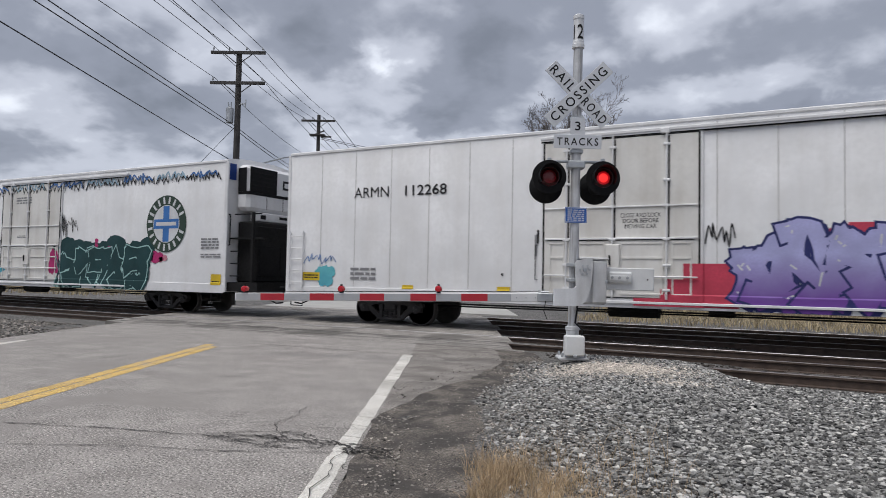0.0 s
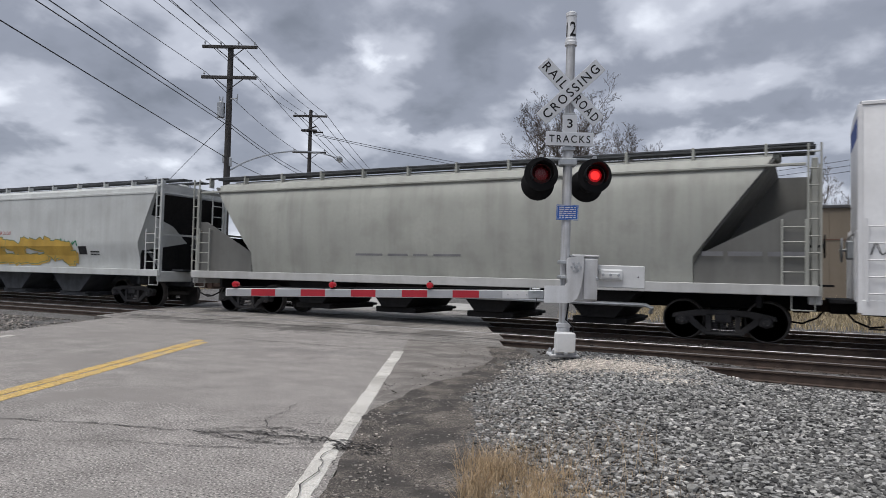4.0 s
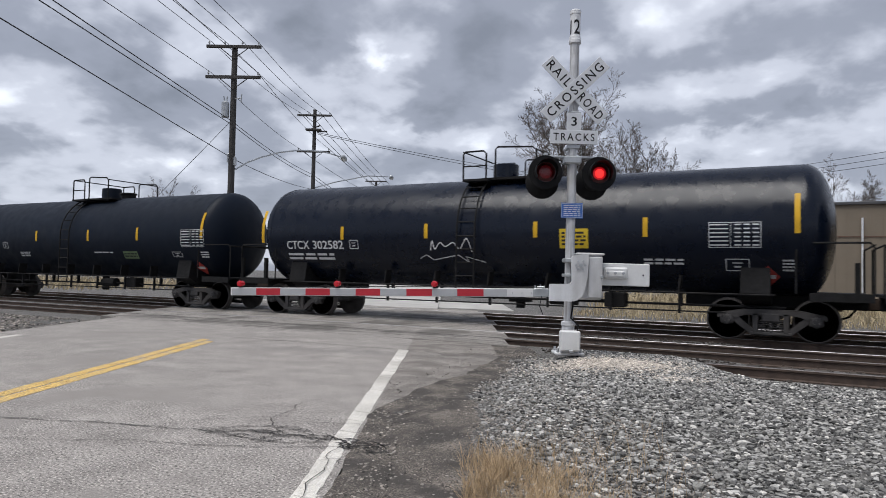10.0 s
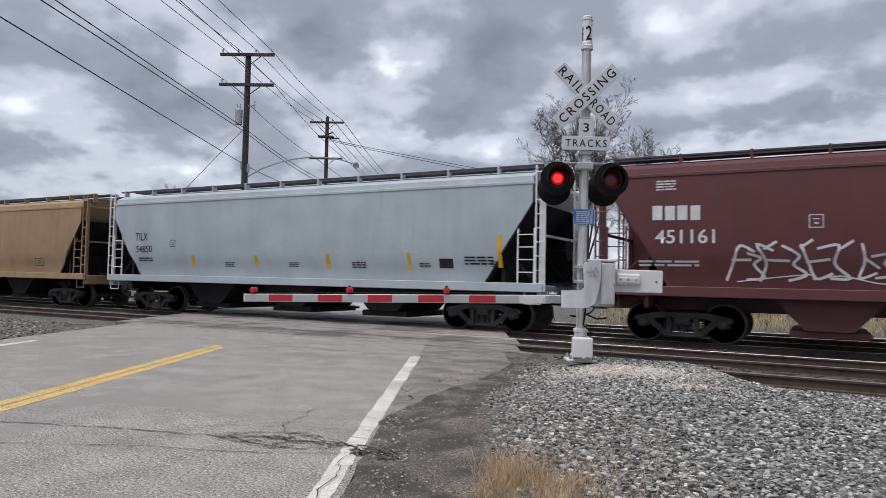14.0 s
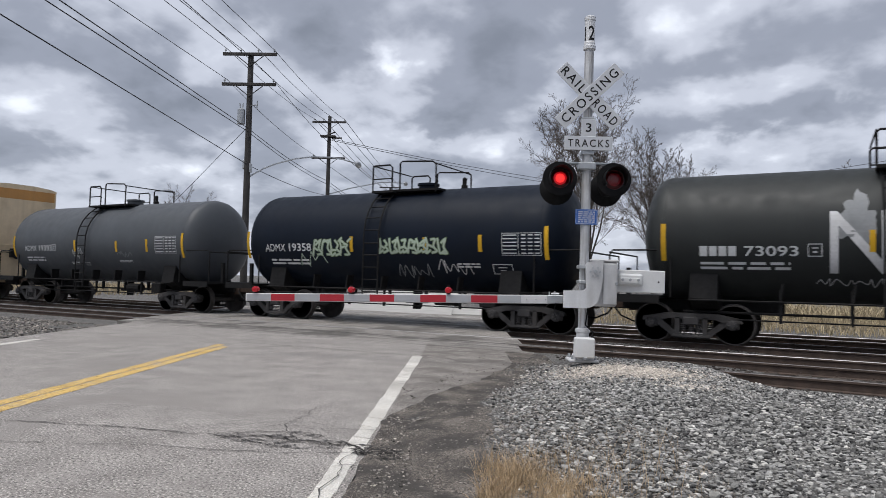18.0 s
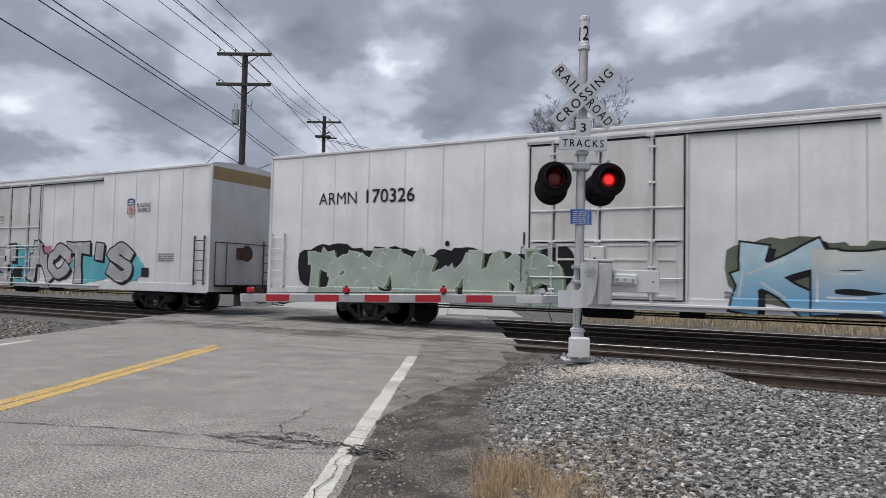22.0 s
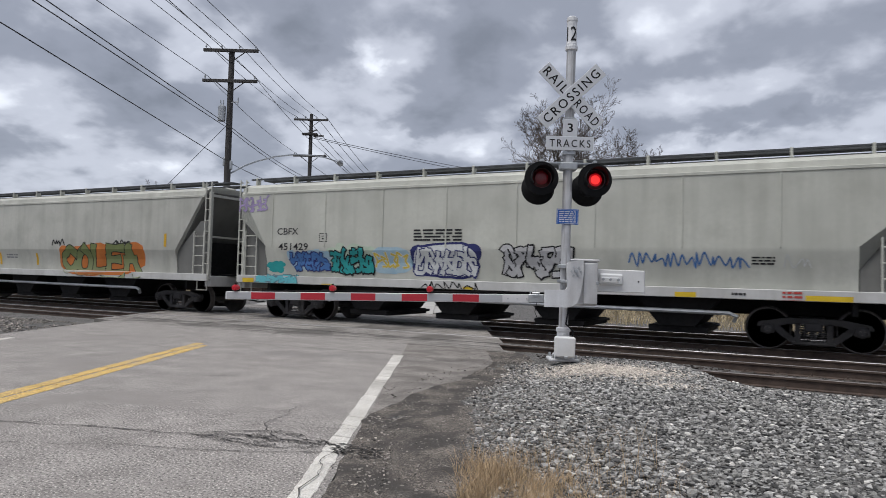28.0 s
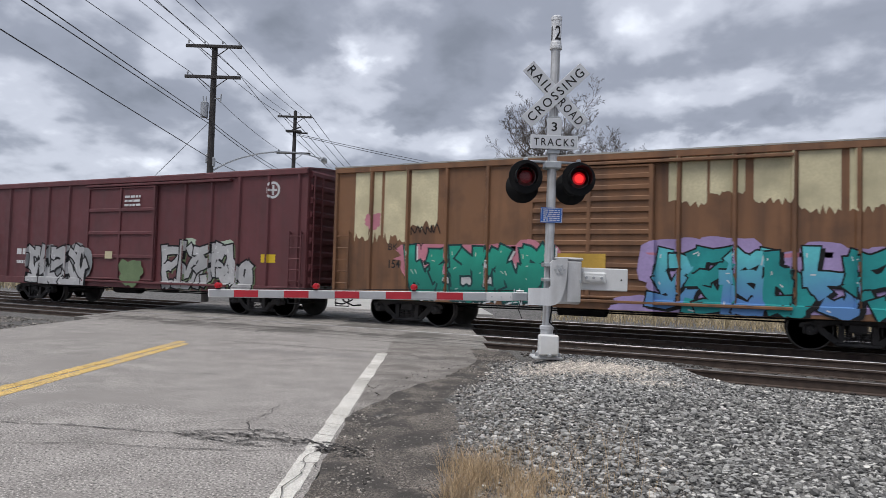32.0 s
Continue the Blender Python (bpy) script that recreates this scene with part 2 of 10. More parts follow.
SILVER = mat("aluminium_paint", (0.70, 0.71, 0.73), 0.5, 0.08, 0.10, 4.0, 0.08, 40, dirt=(0.20, 0.185, 0.17), dirt_amount=0.75, streak=True)
GALV = mat("galvanised_steel", (0.45, 0.47, 0.49), 0.45, 0.6, 0.12, 7.0, 0.06, 40, dirt=(0.2, 0.2, 0.2), dirt_amount=0.35)
WHITE_CASE = mat("white_enamel", (0.72, 0.725, 0.73), 0.5, 0, 0.06, 3.0, 0.05, 30, dirt=(0.28, 0.25, 0.18), dirt_amount=0.35)
SIGN_WHITE = mat("reflective_white", (0.57, 0.585, 0.62), 0.5, 0, 0.05, 3.0, 0.0, dirt=(0.4, 0.39, 0.37), dirt_amount=0.3)
SIGN_BLACK = flat_paint("sign_black", (0.012, 0.012, 0.013))
SIGN_BLUE = flat_paint("sign_blue", (0.03, 0.12, 0.42))
BLACK = mat("matt_black", (0.004, 0.004, 0.005), 0.7, 0, 0.2, 4.0, 0.05, 40, spec=0.25)
LENS_ON = mat("lit_red_core", (1.0, 0.022, 0.02), 0.3, 0, 0.1, 30.0, 0.0, emit=1.0)
LENS_HALO = mat("red_lens_glow", (0.55, 0.004, 0.010), 0.3, 0, 0.1, 30.0, 0.0, emit=0.30)
LENS_DIM = mat("unlit_red_core", (0.20, 0.004, 0.009), 0.25, 0, 0.1, 30.0, 0.0)
LENS_RED = mat("dark_red_lens", (0.06, 0.003, 0.004), 0.15, 0, 0.1, 30.0, 0.0)
ARM_WHITE = mat("arm_white", (0.60, 0.60, 0.61), 0.45, 0, 0.05, 3.0, 0.0)
ARM_GREY = mat("arm_grey_sheeting", (0.36, 0.37, 0.39), 0.4, 0, 0.05, 3.0, 0.0)
ARM_RED = mat("arm_red_sheeting", (0.40, 0.016, 0.03), 0.4, 0, 0.08, 3.0, 0.0)
LAMP_RED = mat("red_lamp_glass", (0.36, 0.008, 0.016), 0.15, 0, 0.05, 10.0, 0.0, emit=0.12)
POLE_WOOD = mat("weathered_pole", (0.060, 0.056, 0.055), 0.9, 0, 0.3, 1.5, 0.5, 30, obj=0.0)
WIRE = mat("wire_black", (0.02, 0.02, 0.022), 0.6, 0.2, 0.1, 2.0, 0.0)
TRUCK_STEEL = mat("grimy_truck_steel", (0.050, 0.048, 0.050), 0.75, 0.2, 0.35, 3.0, 0.2, 30, dirt=(0.07, 0.062, 0.056), dirt_amount=0.6)
WHEEL_STEEL = mat("wheel_steel", (0.105, 0.094, 0.088), 0.6, 0.2, 0.3, 4.0, 0.1, 30, dirt=(0.04, 0.032, 0.027), dirt_amount=0.4)
WALK_STEEL = mat("roof_walk_steel", (0.075, 0.08, 0.088), 0.7, 0.3, 0.3, 3.0, 0.2, 40)
TREAD = mat("worn_wheel_tread", (0.13, 0.12, 0.115), 0.45, 0.7, 0.15, 5.0, 0.0)
# this black also paints shade: door strips and hopper ends
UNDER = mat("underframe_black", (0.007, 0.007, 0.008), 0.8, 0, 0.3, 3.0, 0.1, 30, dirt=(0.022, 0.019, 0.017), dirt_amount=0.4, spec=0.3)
COUPLER_RUST = mat("coupler_rust", (0.06, 0.038, 0.028), 0.85, 0.2, 0.3, 5.0, 0.2, 40)
BARK = mat("grey_bark", (0.075, 0.062, 0.054), 0.9, 0, 0.25, 3.0, 0.3, 30)
TWIG = mat("brown_twig", (0.105, 0.085, 0.073), 0.9, 0, 0.2, 3.0, 0.0)
PALE_STONE = mat("pale_stone", (0.52, 0.47, 0.42), 0.9, 0, 0.12, 12.0, 0.3, 60, island=0.4)
DRY_GRASS = mat("dry_grass", (0.50, 0.365, 0.225), 0.8, 0, 0.2, 3.0, 0.0, island=0.3)
DRY_FIELD = mat("dry_field_grass", (0.47, 0.385, 0.25), 0.9, 0, 0.25, 2.0, 0.6, 15, island=0.3)
CONCRETE = mat("pale_concrete", (0.42, 0.41, 0.39), 0.9, 0, 0.08, 0.4, 0.2, 60, dirt=(0.22, 0.21, 0.2), dirt_amount=0.4)
TAN_WALL = mat("tan_metal_wall", (0.20, 0.165, 0.125), 0.8, 0, 0.06, 0.6, 0.05, 20, dirt=(0.12, 0.10, 0.08), dirt_amount=0.2)
YELLOW = flat_paint("reflector_yellow", (0.62, 0.36, 0.02), 0.5)
YELLOW_SIGN = flat_paint("stencil_yellow", (0.60, 0.42, 0.03), 0.6)
WHITE_INK = flat_paint("white_stencil", (0.62, 0.63, 0.64), 0.6)
BLACK_INK = flat_paint("black_stencil", (0.02, 0.02, 0.022), 0.6)
GREY_INK = flat_paint("grey_stencil", (0.22, 0.22, 0.23), 0.6)
RED_INK = flat_paint("red_stencil", (0.42, 0.06, 0.05), 0.6)


# ---- mesh kit ----
class Geo:
    """Collects vertices and faces for one mesh."""

    def __init__(self):
        self.v, self.f = [], []

    def add(self, vs, fs):
        k = len(self.v)
        self.v += [tuple(p) for p in vs]
        self.f += [tuple(i + k for i in q) for q in fs]
        return self

    def box(self, x0, x1, y0, y1, z0, z1, c=0.0):
        if c <= 0:
            vs = [(x, y, z) for x in (x0, x1) for y in (y0, y1) for z in (z0, z1)]
            return self.add(vs, [(0, 1, 3, 2), (4, 6, 7, 5), (0, 4, 5, 1), (2, 3, 7, 6), (0, 2, 6, 4), (1, 5, 7, 3)])
        lo, hi = (x0, y0, z0), (x1, y1, z1)
        c = min(c, 0.45 * min(abs(b - a) for a, b in zip(lo, hi)))
        vs, idx = [], {}
        for sx in (0, 1):
            for sy in (0, 1):
                for sz in (0, 1):
                    s = (sx, sy, sz)
                    for ax in range(3):
                        p = []
                        for i in range(3):
                            edge = hi[i] if s[i] else lo[i]
                            p.append(edge if i == ax else edge + (-c if s[i] else c))
                        idx[s, ax] = len(vs)
                        vs.append(p)
        fs = []
        for ax in range(3):
            a, b = [i for i in range(3) if i != ax]
            for e in (0, 1):
                loop = []
                for p, q in ((0, 0), (1, 0), (1, 1), (0, 1)):
                    s = [0, 0, 0]
                    s[ax], s[a], s[b] = e, p, q
                    loop.append(idx[tuple(s), ax])
                fs.append(loop if (e == 1) == (ax != 1) else loop[::-1])
            for p in (0, 1):
                for q in (0, 1):
                    s0, s1 = [0, 0, 0], [0, 0, 0]
                    s0[a] = s1[a] = p
                    s0[b] = s1[b] = q
                    s1[ax] = 1
                    fs.append([idx[tuple(s0), a], idx[tuple(s1), a], idx[tuple(s1), b], idx[tuple(s0), b]])
        for sx in (0, 1):
            for sy in (0, 1):
                for sz in (0, 1):
                    fs.append([idx[(sx, sy, sz), i] for i in range(3)])
        return self.add(vs, fs)

    def tube(self, p0, p1, r, n=8, r2=None, caps=True):
        p0, p1 = Vector(p0), Vector(p1)
        r2 = r if r2 is None else r2
        ax = (p1 - p0).normalized()
        a = ax.orthogonal().normalized()
        b = ax.cross(a)
        ring = [(math.cos(2 * math.pi * i / n), math.sin(2 * math.pi * i / n)) for i in range(n)]
        vs = [p0 + (a * c + b * s) * r for c, s in ring] + [p1 + (a * c + b * s) * r2 for c, s in ring]
        fs = [(i, (i + 1) % n, n + (i + 1) % n, n + i) for i in range(n)]
        if caps:
            fs += [tuple(range(n))[::-1], tuple(range(n, 2 * n))]
        return self.add(vs, fs)

    def pipe(self, pts, r, n=6):
        """One connected tube bent through all the points."""
        pts = [Vector(p) for p in pts]
        ring = [(math.cos(2 * math.pi * i / n), math.sin(2 * math.pi * i / n)) for i in range(n)]
        vs, a = [], None
        for i, p in enumerate(pts):
            d = (pts[min(i + 1, len(pts) - 1)] - pts[max(i - 1, 0)]).normalized()
            a = d.orthogonal().normalized() if a is None else (a - d * a.dot(d)).normalized()
            b = d.cross(a)
            vs += [p + (a * c + b * s) * r for c, s in ring]
        fs = [(k * n + i, k * n + (i + 1) % n, (k + 1) * n + (i + 1) % n, (k + 1) * n + i) for k in range(len(pts) - 1) for i in range(n)]
        m = (len(pts) - 1) * n
        return self.add(vs, fs + [tuple(range(n))[::-1], tuple(range(m, m + n))])

    def prism(self, prof, a0, a1, axis="x"):
        """A closed outline swept along an axis. prof: for x (y, z), for y (x, z), for z (x, y)."""
        put = {"x": lambda a, p: (a, p[0], p[1]), "y": lambda a, p: (p[0], a, p[1]), "z": lambda a, p: (p[0], p[1], a)}[axis]
        n = len(prof)
        vs = [put(a0, p) for p in prof] + [put(a1, p) for p in prof]
        fs = [(i, (i + 1) % n, n + (i + 1) % n, n + i) for i in range(n)]
        return self.add(vs, fs + [tuple(range(n))[::-1], tuple(range(n, 2 * n))])

    def lathe(self, prof, n=24, axis="x", at=(0, 0, 0)):
        """Revolves (along, radius) points about an axis."""
        vs, m = [], len(prof)
        for i in range(n):
            c, s = math.cos(2 * math.pi * i / n), math.sin(2 * math.pi * i / n)
            for a, r in prof:
                p = {"x": (a, r * c, r * s), "y": (r * c, a, r * s), "z": (r * c, r * s, a)}[axis]
                vs.append((p[0] + at[0], p[1] + at[1], p[2] + at[2]))
        fs = []
        for i in range(n):
            j = (i + 1) % n
            for k in range(m - 1):
                fs.append((i * m + k, j * m + k, j * m + k + 1, i * m + k + 1))
        fs += [tuple(i * m for i in range(n))[::-1], tuple(i * m + m - 1 for i in range(n))]
        return self.add(vs, fs)

    def mesh(self, name, material, smooth=True):
        me = bpy.data.meshes.new(name)
        me.from_pydata(self.v, [], self.f)
        if smooth:
            me.polygons.foreach_set("use_smooth", [True] * len(me.polygons))
        bm = bmesh.new()
        bm.from_mesh(me)
        bmesh.ops.recalc_face_normals(bm, faces=bm.faces)
        bm.to_mesh(me)
        bm.free()
        if smooth:
            me.set_sharp_from_angle(angle=radians(32))
        me.materials.append(material)
        return me


def part(name, geo, material, parent=None, label="", at=None, smooth=True):
    """Links a Geo (or a ready mesh) as one mesh object, under a thing or a part."""
    me = geo.mesh(name, material, smooth) if isinstance(geo, Geo) else geo
    ob = new(name, me)
    if parent is not None:
        ob.parent = parent
    if at is not None:
        ob.matrix_basis = at if isinstance(at, Matrix) else Matrix.Translation(at)
    if label:
        ob["label"] = label
    return ob


def thing(name, m, label, category, group="", kind=""):
    ob = new(name)
    ob.empty_display_size = 0.3
    ob.matrix_basis = m
    return tagged(ob, label, category, group, kind)


# ---- ground, road, tracks ----
def smooth(a, b, v):
    t = min(1.0, max(0.0, (v - a) / (b - a)))
    return t * t * (3 - 2 * t)


def lateral(x, y):
    return 0.888 * x + 0.46 * y


def x_at(lat, y):
    return (lat - 0.46 * y) / 0.888


def ground_z(x, y):
    """Height of the bare ground: a gravel mound beside the road, a lower bed under the tracks."""
    lat = lateral(x, y)
    d = 0.85 * smooth(6.0, 9.5, y)
    near = 0.02 + 0.15 * smooth(0.1 + d, 1.5 + d, lat) * (1 - 0.6 * smooth(4.0, 9.0, lat))
    if lat < -8.6:
        near = -0.05
    near = min(near, -0.03) if -8.6 < lat < -0.4 + 1.2 * smooth(6.5, 9.5, y) else near
    bed = -0.13
    # the mound falls away sooner east of the mast
    k = smooth(-1.9, -0.3, x)
    z = near + (bed - 0.05 * k - near) * smooth(10.6 - 2.0 * k, 12.6 - 2.35 * k, y)
    z += (-0.10 - bed) * smooth(23.5, 26.0, y)
    if -10.2 < lat < 1.9 and y > 10.0:
        z = min(z, -0.12)
    return z + 0.025 * noise.noise((x * 0.9, y * 0.9, 0.3)) * smooth(-0.3, 1.2, lat)


def ticks(lo, hi, far, step):
    out, v = [], lo
    while v < hi:
        out.append(v)
        v += step
    a, b, g = lo, hi, step
    while b < far:
        g *= 1.35
        a, b = a - g, b + g
        out = [a] + out + [b]
    return out


def make_ground():
    xs, ys = ticks(-16, 10, 2500, 0.3), ticks(-3, 28, 2500, 0.3)
    vs = [(x, y, ground_z(x, y)) for y in ys for x in xs]
    w = len(xs)
    fs = [(j * w + i, j * w + i + 1, (j + 1) * w + i + 1, (j + 1) * w + i) for j in range(len(ys) - 1) for i in range(w - 1)]
    ob = part("ground", Geo().add(vs, fs), GROUND)
    tagged(ob, "grey gravel and dirt ground around the rail crossing", "ground", kind="structure")


RAILS = [(14.25, False), (17.75, True), (21.35, True)]     # track centre, both heads polished
GAUGE = 0.7535


def slab(geo, lat0, lat1, y0, y1, z0, z1, steps=1):
    """A piece of paving between two lateral lines and two lines along the track."""
    for k in range(steps):
        a, b = y0 + (y1 - y0) * k / steps, y0 + (y1 - y0) * (k + 1) / steps
        p = [(x_at(lat0, a), a), (x_at(lat1, a), a), (x_at(lat1, b), b), (x_at(lat0, b), b)]
        geo.prism(p, z0, z1, "z")


def make_road():
    geo = Geo()
    slab(geo, -8.9, -0.70, -60, 12.35, -0.3, 0.0)
    # the asphalt flares out towards the crossing
    flare = Geo().prism([(x_at(-0.71, 4.6), 4.6), (x_at(-0.2, 6.4), 6.4), (x_at(0.6, 8.3), 8.3), (x_at(1.2, 9.9), 9.9), (x_at(1.4, 12.35), 12.35), (x_at(-0.71, 12.35), 12.35)], -0.3, -0.001, "z")
    road = tagged(part("road", geo, ASPHALT), "worn grey asphalt two-lane road with cracks", "road", kind="structure")
    part("road_flare", flare, APRON, road)
    far = Geo()
    slab(far, -8.6, -0.4, 23.3, 420, -0.3, -0.01)
    tagged(part("road", far, CONCRETE), "pale concrete road beyond the tracks", "road", kind="structure")
    lot = Geo()
    slab(lot, -0.4, 2.6, 25.0, 31.0, -0.3, -0.05)
    tagged(part("pavement", lot, CONCRETE), "pale concrete apron beyond the tracks", "pavement", kind="structure")
    # crossing panels between and beside the rails
    cuts, edges = [], [12.36]
    for c, _ in RAILS:
        for s in (-1, 1):
            y = c + s * GAUGE
            edges += [y - (0.05 if s < 0 else 0.115), y + (0.115 if s < 0 else 0.05)]
    edges.append(23.29)
    for a, b in zip(edges[::2], edges[1::2]):
        g = Geo()
        slab(g, -9.6, 1.45 - 0.35 * ((a * 3.7) % 1), a, b, -0.26, 0.0)
        cuts.append(part("crossing_panel", g, CROSSING, road))
    # painted lines: white edges and the double yellow centre
    for name, l0, l1, y0, y1, m, lab in (
            ("edge_line", -0.938, -0.81, -20, 10.3, LINE_WHITE, "worn white edge line"),
            ("edge_line", -8.32, -8.16, -20, 7.9, LINE_WHITE, "worn white edge line"),
            ("centre_line", -4.69, -4.525, -20, 9.5, LINE_YELLOW, "worn yellow centre line"),
            ("centre_line", -4.49, -4.325, -20, 9.25, LINE_YELLOW, "worn yellow centre line")):
        g = Geo()
        rnd = random.Random(int(-l0 * 100))
        y = y0
        while y < y1:
            step = rnd.uniform(0.05, 0.22) if y > -1 else 4
            b = min(y1, y + step)
            j0, j1 = rnd.uniform(-0.009, 0.009), rnd.uniform(-0.009, 0.009)
            w0, w1 = (0.0098, 0.0145) if l0 > -1 else (0.0, 0.0)
            p = [(x_at(l0 + j0 + w0 * y, y), y), (x_at(l1 + j1 + w1 * y, y), y), (x_at(l1 + j1 + w1 * b, b), b), (x_at(l0 + j0 + w0 * b, b), b)]
            g.prism(p, 0.0, 0.004, "z")
            y = b + (rnd.uniform(0.004, 0.02) if rnd.random() < 0.3 else 0)
        part(name, g, m, road, lab)
    # cracks and tar joints
    def crack(pts, wide, seed, name="crack", lift=0.0075):
        g, rnd = Geo(), random.Random(seed)
        path = []
        for (ax, ay), (bx, by) in zip(pts, pts[1:]):
            n = max(2, int(math.hypot(bx - ax, by - ay) / 0.09))
            path += [(ax + (bx - ax) * k / n + rnd.gauss(0, 0.013), ay + (by - ay) * k / n + rnd.gauss(0, 0.013)) for k in range(n)]
        path.append(pts[-1])
        vs, fs = [], []
        for i, (x, y) in enumerate(path):
            q = path[min(i + 1, len(path) - 1)]
            p = path[max(i - 1, 0)]
            d = Vector((q[0] - p[0], q[1] - p[1], 0)).normalized()
            w = wide * rnd.uniform(0.3, 1.2)
            vs += [(x - d.y * w, y + d.x * w, lift), (x + d.y * w, y - d.x * w, lift)]
            if i:
                k = 2 * i
                fs.append((k - 2, k - 1, k + 1, k))
        part(name, g.add(vs, fs), CRACK, road)
    crack([(-9.8, 2.1), (-7.5, 3.05), (-6.23, 3.54), (-5.9, 3.67), (-5.38, 3.87), (-4.82, 4.02), (-4.43, 4.14), (-4.11, 4.12), (-3.89, 4.14)], 0.0085, 1)
    crack([(-8.5, 1.5), (-6.4, 2.6), (-5.26, 3.24), (-4.6, 3.6), (-4.19, 3.73), (-3.57, 4.01), (-3.12, 4.34)], 0.006, 2)
    rnd = random.Random(5)
    # the long crack frays into braided strands and small blocks
    def net(f, v):
        wide = 0.03 + 0.25 * math.sin(3.14 * min(1.0, f * 1.02)) ** 1.2
        return -4.50 + 1.32 * f - 0.28 * wide * v, 4.13 + 0.34 * f + wide * v * 0.9 + 0.05 * math.sin(3.14 * f)
    for k in range(9):
        v, f, pts = -1 + k * 0.25, rnd.uniform(0.0, 0.14), []
        end = rnd.uniform(0.8, 1.0)
        while f < end:
            pts.append(net(f, max(-1.0, min(1.0, v))))
            f, v = f + rnd.uniform(0.05, 0.10), v + rnd.gauss(0, 0.13)
        crack(pts, rnd.uniform(0.0042, 0.0066) * (1.5 if k in (2, 3) else 1), 500 + k)
    for k in range(64):
        f, v = 0.24 + 0.68 * rnd.random() ** 0.8, rnd.uniform(-1, 0.85)
        crack([net(f, v), net(f + rnd.gauss(0.02, 0.03), v + 0.16), net(f + rnd.gauss(0.03, 0.03), v + rnd.uniform(0.26, 0.42))], rnd.uniform(0.003, 0.006), 520 + k)
    # rings of hairline cracks round the sunken spot
    for r in (0.46, 0.62, 0.80):
        crack([(-3.92 + r * math.cos(0.3 * q + 0.9), 4.42 + 0.9 * r * math.sin(0.3 * q + 0.9)) for q in range(9)], 0.0026, 600 + int(r * 10))
    crack([(-3.83, 4.84), (-3.62, 4.95), (-3.46, 5.05)], 0.005, 60)
    crack([(-3.55, 4.5), (-3.28, 4.51), (-3.05, 4.45)], 0.006, 69)
    crack([(-3.12, 4.34), (-3.08, 4.12), (-3.02, 3.99), (-2.92, 3.86), (-2.83, 3.73), (-2.80, 3.6), (-2.74, 3.45), (-2.61, 3.25), (-2.5, 2.9), (-2.4, 2.5)], 0.0048, 61, lift=0.016)
    crack([(-3.02, 3.99), (-2.92, 3.99), (-2.84, 3.9)], 0.005, 68, lift=0.016)
    crack([(-4.54, 5.57), (-4.36, 5.2), (-4.23, 4.74), (-4.05, 4.6), (-3.92, 4.49)], 0.005, 62)
    crack([(-13.5, 6.4), (-10.5, 7.9), (-8.7, 10.3), (-6.7, 10.15)], 0.006, 63)
    crack([(-7.0, 6.35), (-6.95, 6.55), (-6.75, 6.6), (-6.6, 6.8)], 0.008, 64)
    crack([(-12.6, 9.2), (-11.2, 10.3), (-9.5, 10.9), (-6.4, 10.9)], 0.008, 65)
    crack([(-10.11, 10.05), (-8.1, 10.2), (-6.13, 10.28), (-5.2, 10.3)], 0.014, 70)
    crack([(-10.4, 9.0), (-10.9, 9.9), (-12.0, 10.5)], 0.006, 66)
    # fine crazing over the lane
    for k in range(34):
        x, y = rnd.uniform(-10.5, -3.2), rnd.uniform(3.2, 9.8)
        if not -7.5 < lateral(x, y) < -1.0:
            continue
        a = rnd.choice((rnd.gauss(0.2, 0.3), rnd.gauss(0.2, 0.3), rnd.gauss(2.0, 0.4)))
        pts = [(x, y)]
        for q in range(rnd.choice((2, 3, 4))):
            a += rnd.gauss(0, 0.45)
            r = rnd.uniform(0.05, 0.16)
            pts.append((pts[-1][0] + r * math.cos(a), pts[-1][1] + r * math.sin(a)))
        crack(pts, rnd.uniform(0.0018, 0.0034), 200 + k)
    # broken asphalt at the road's edge
    for k in range(50):
        x, y, a = -2.92 + rnd.gauss(0, 0.14), 4.40 + rnd.gauss(0, 0.06), rnd.uniform(0, 6.28)
        crack([(x, y), (x + 0.1 * math.cos(a), y + 0.06 * math.sin(a)), (x + 0.13 * math.cos(a + 0.8), y + 0.1 * math.sin(a + 0.8))], 0.008, 400 + k, lift=0.009)
    # dark tar seams along the near crossing edge
    for k, y in enumerate((12.1, 12.75, 13.2, 16.0, 19.6)):
        crack([(x_at(-9.3, y), y), (x_at(-4.5, y), y + 0.03), (x_at(1.2, y), y - 0.02)], 0.02, 80 + k, "tar_seam")


def rail_profile(y):
    h = [(-0.07, -0.18), (0.07, -0.18), (0.07, -0.165), (0.012, -0.15), (0.010, -0.05), (0.036, -0.038), (0.037, -0.008),
         (-0.037, -0.008), (-0.036, -0.038), (-0.010, -0.05), (-0.012, -0.15), (-0.07, -0.165)]
    return [(y + a, b) for a, b in h]


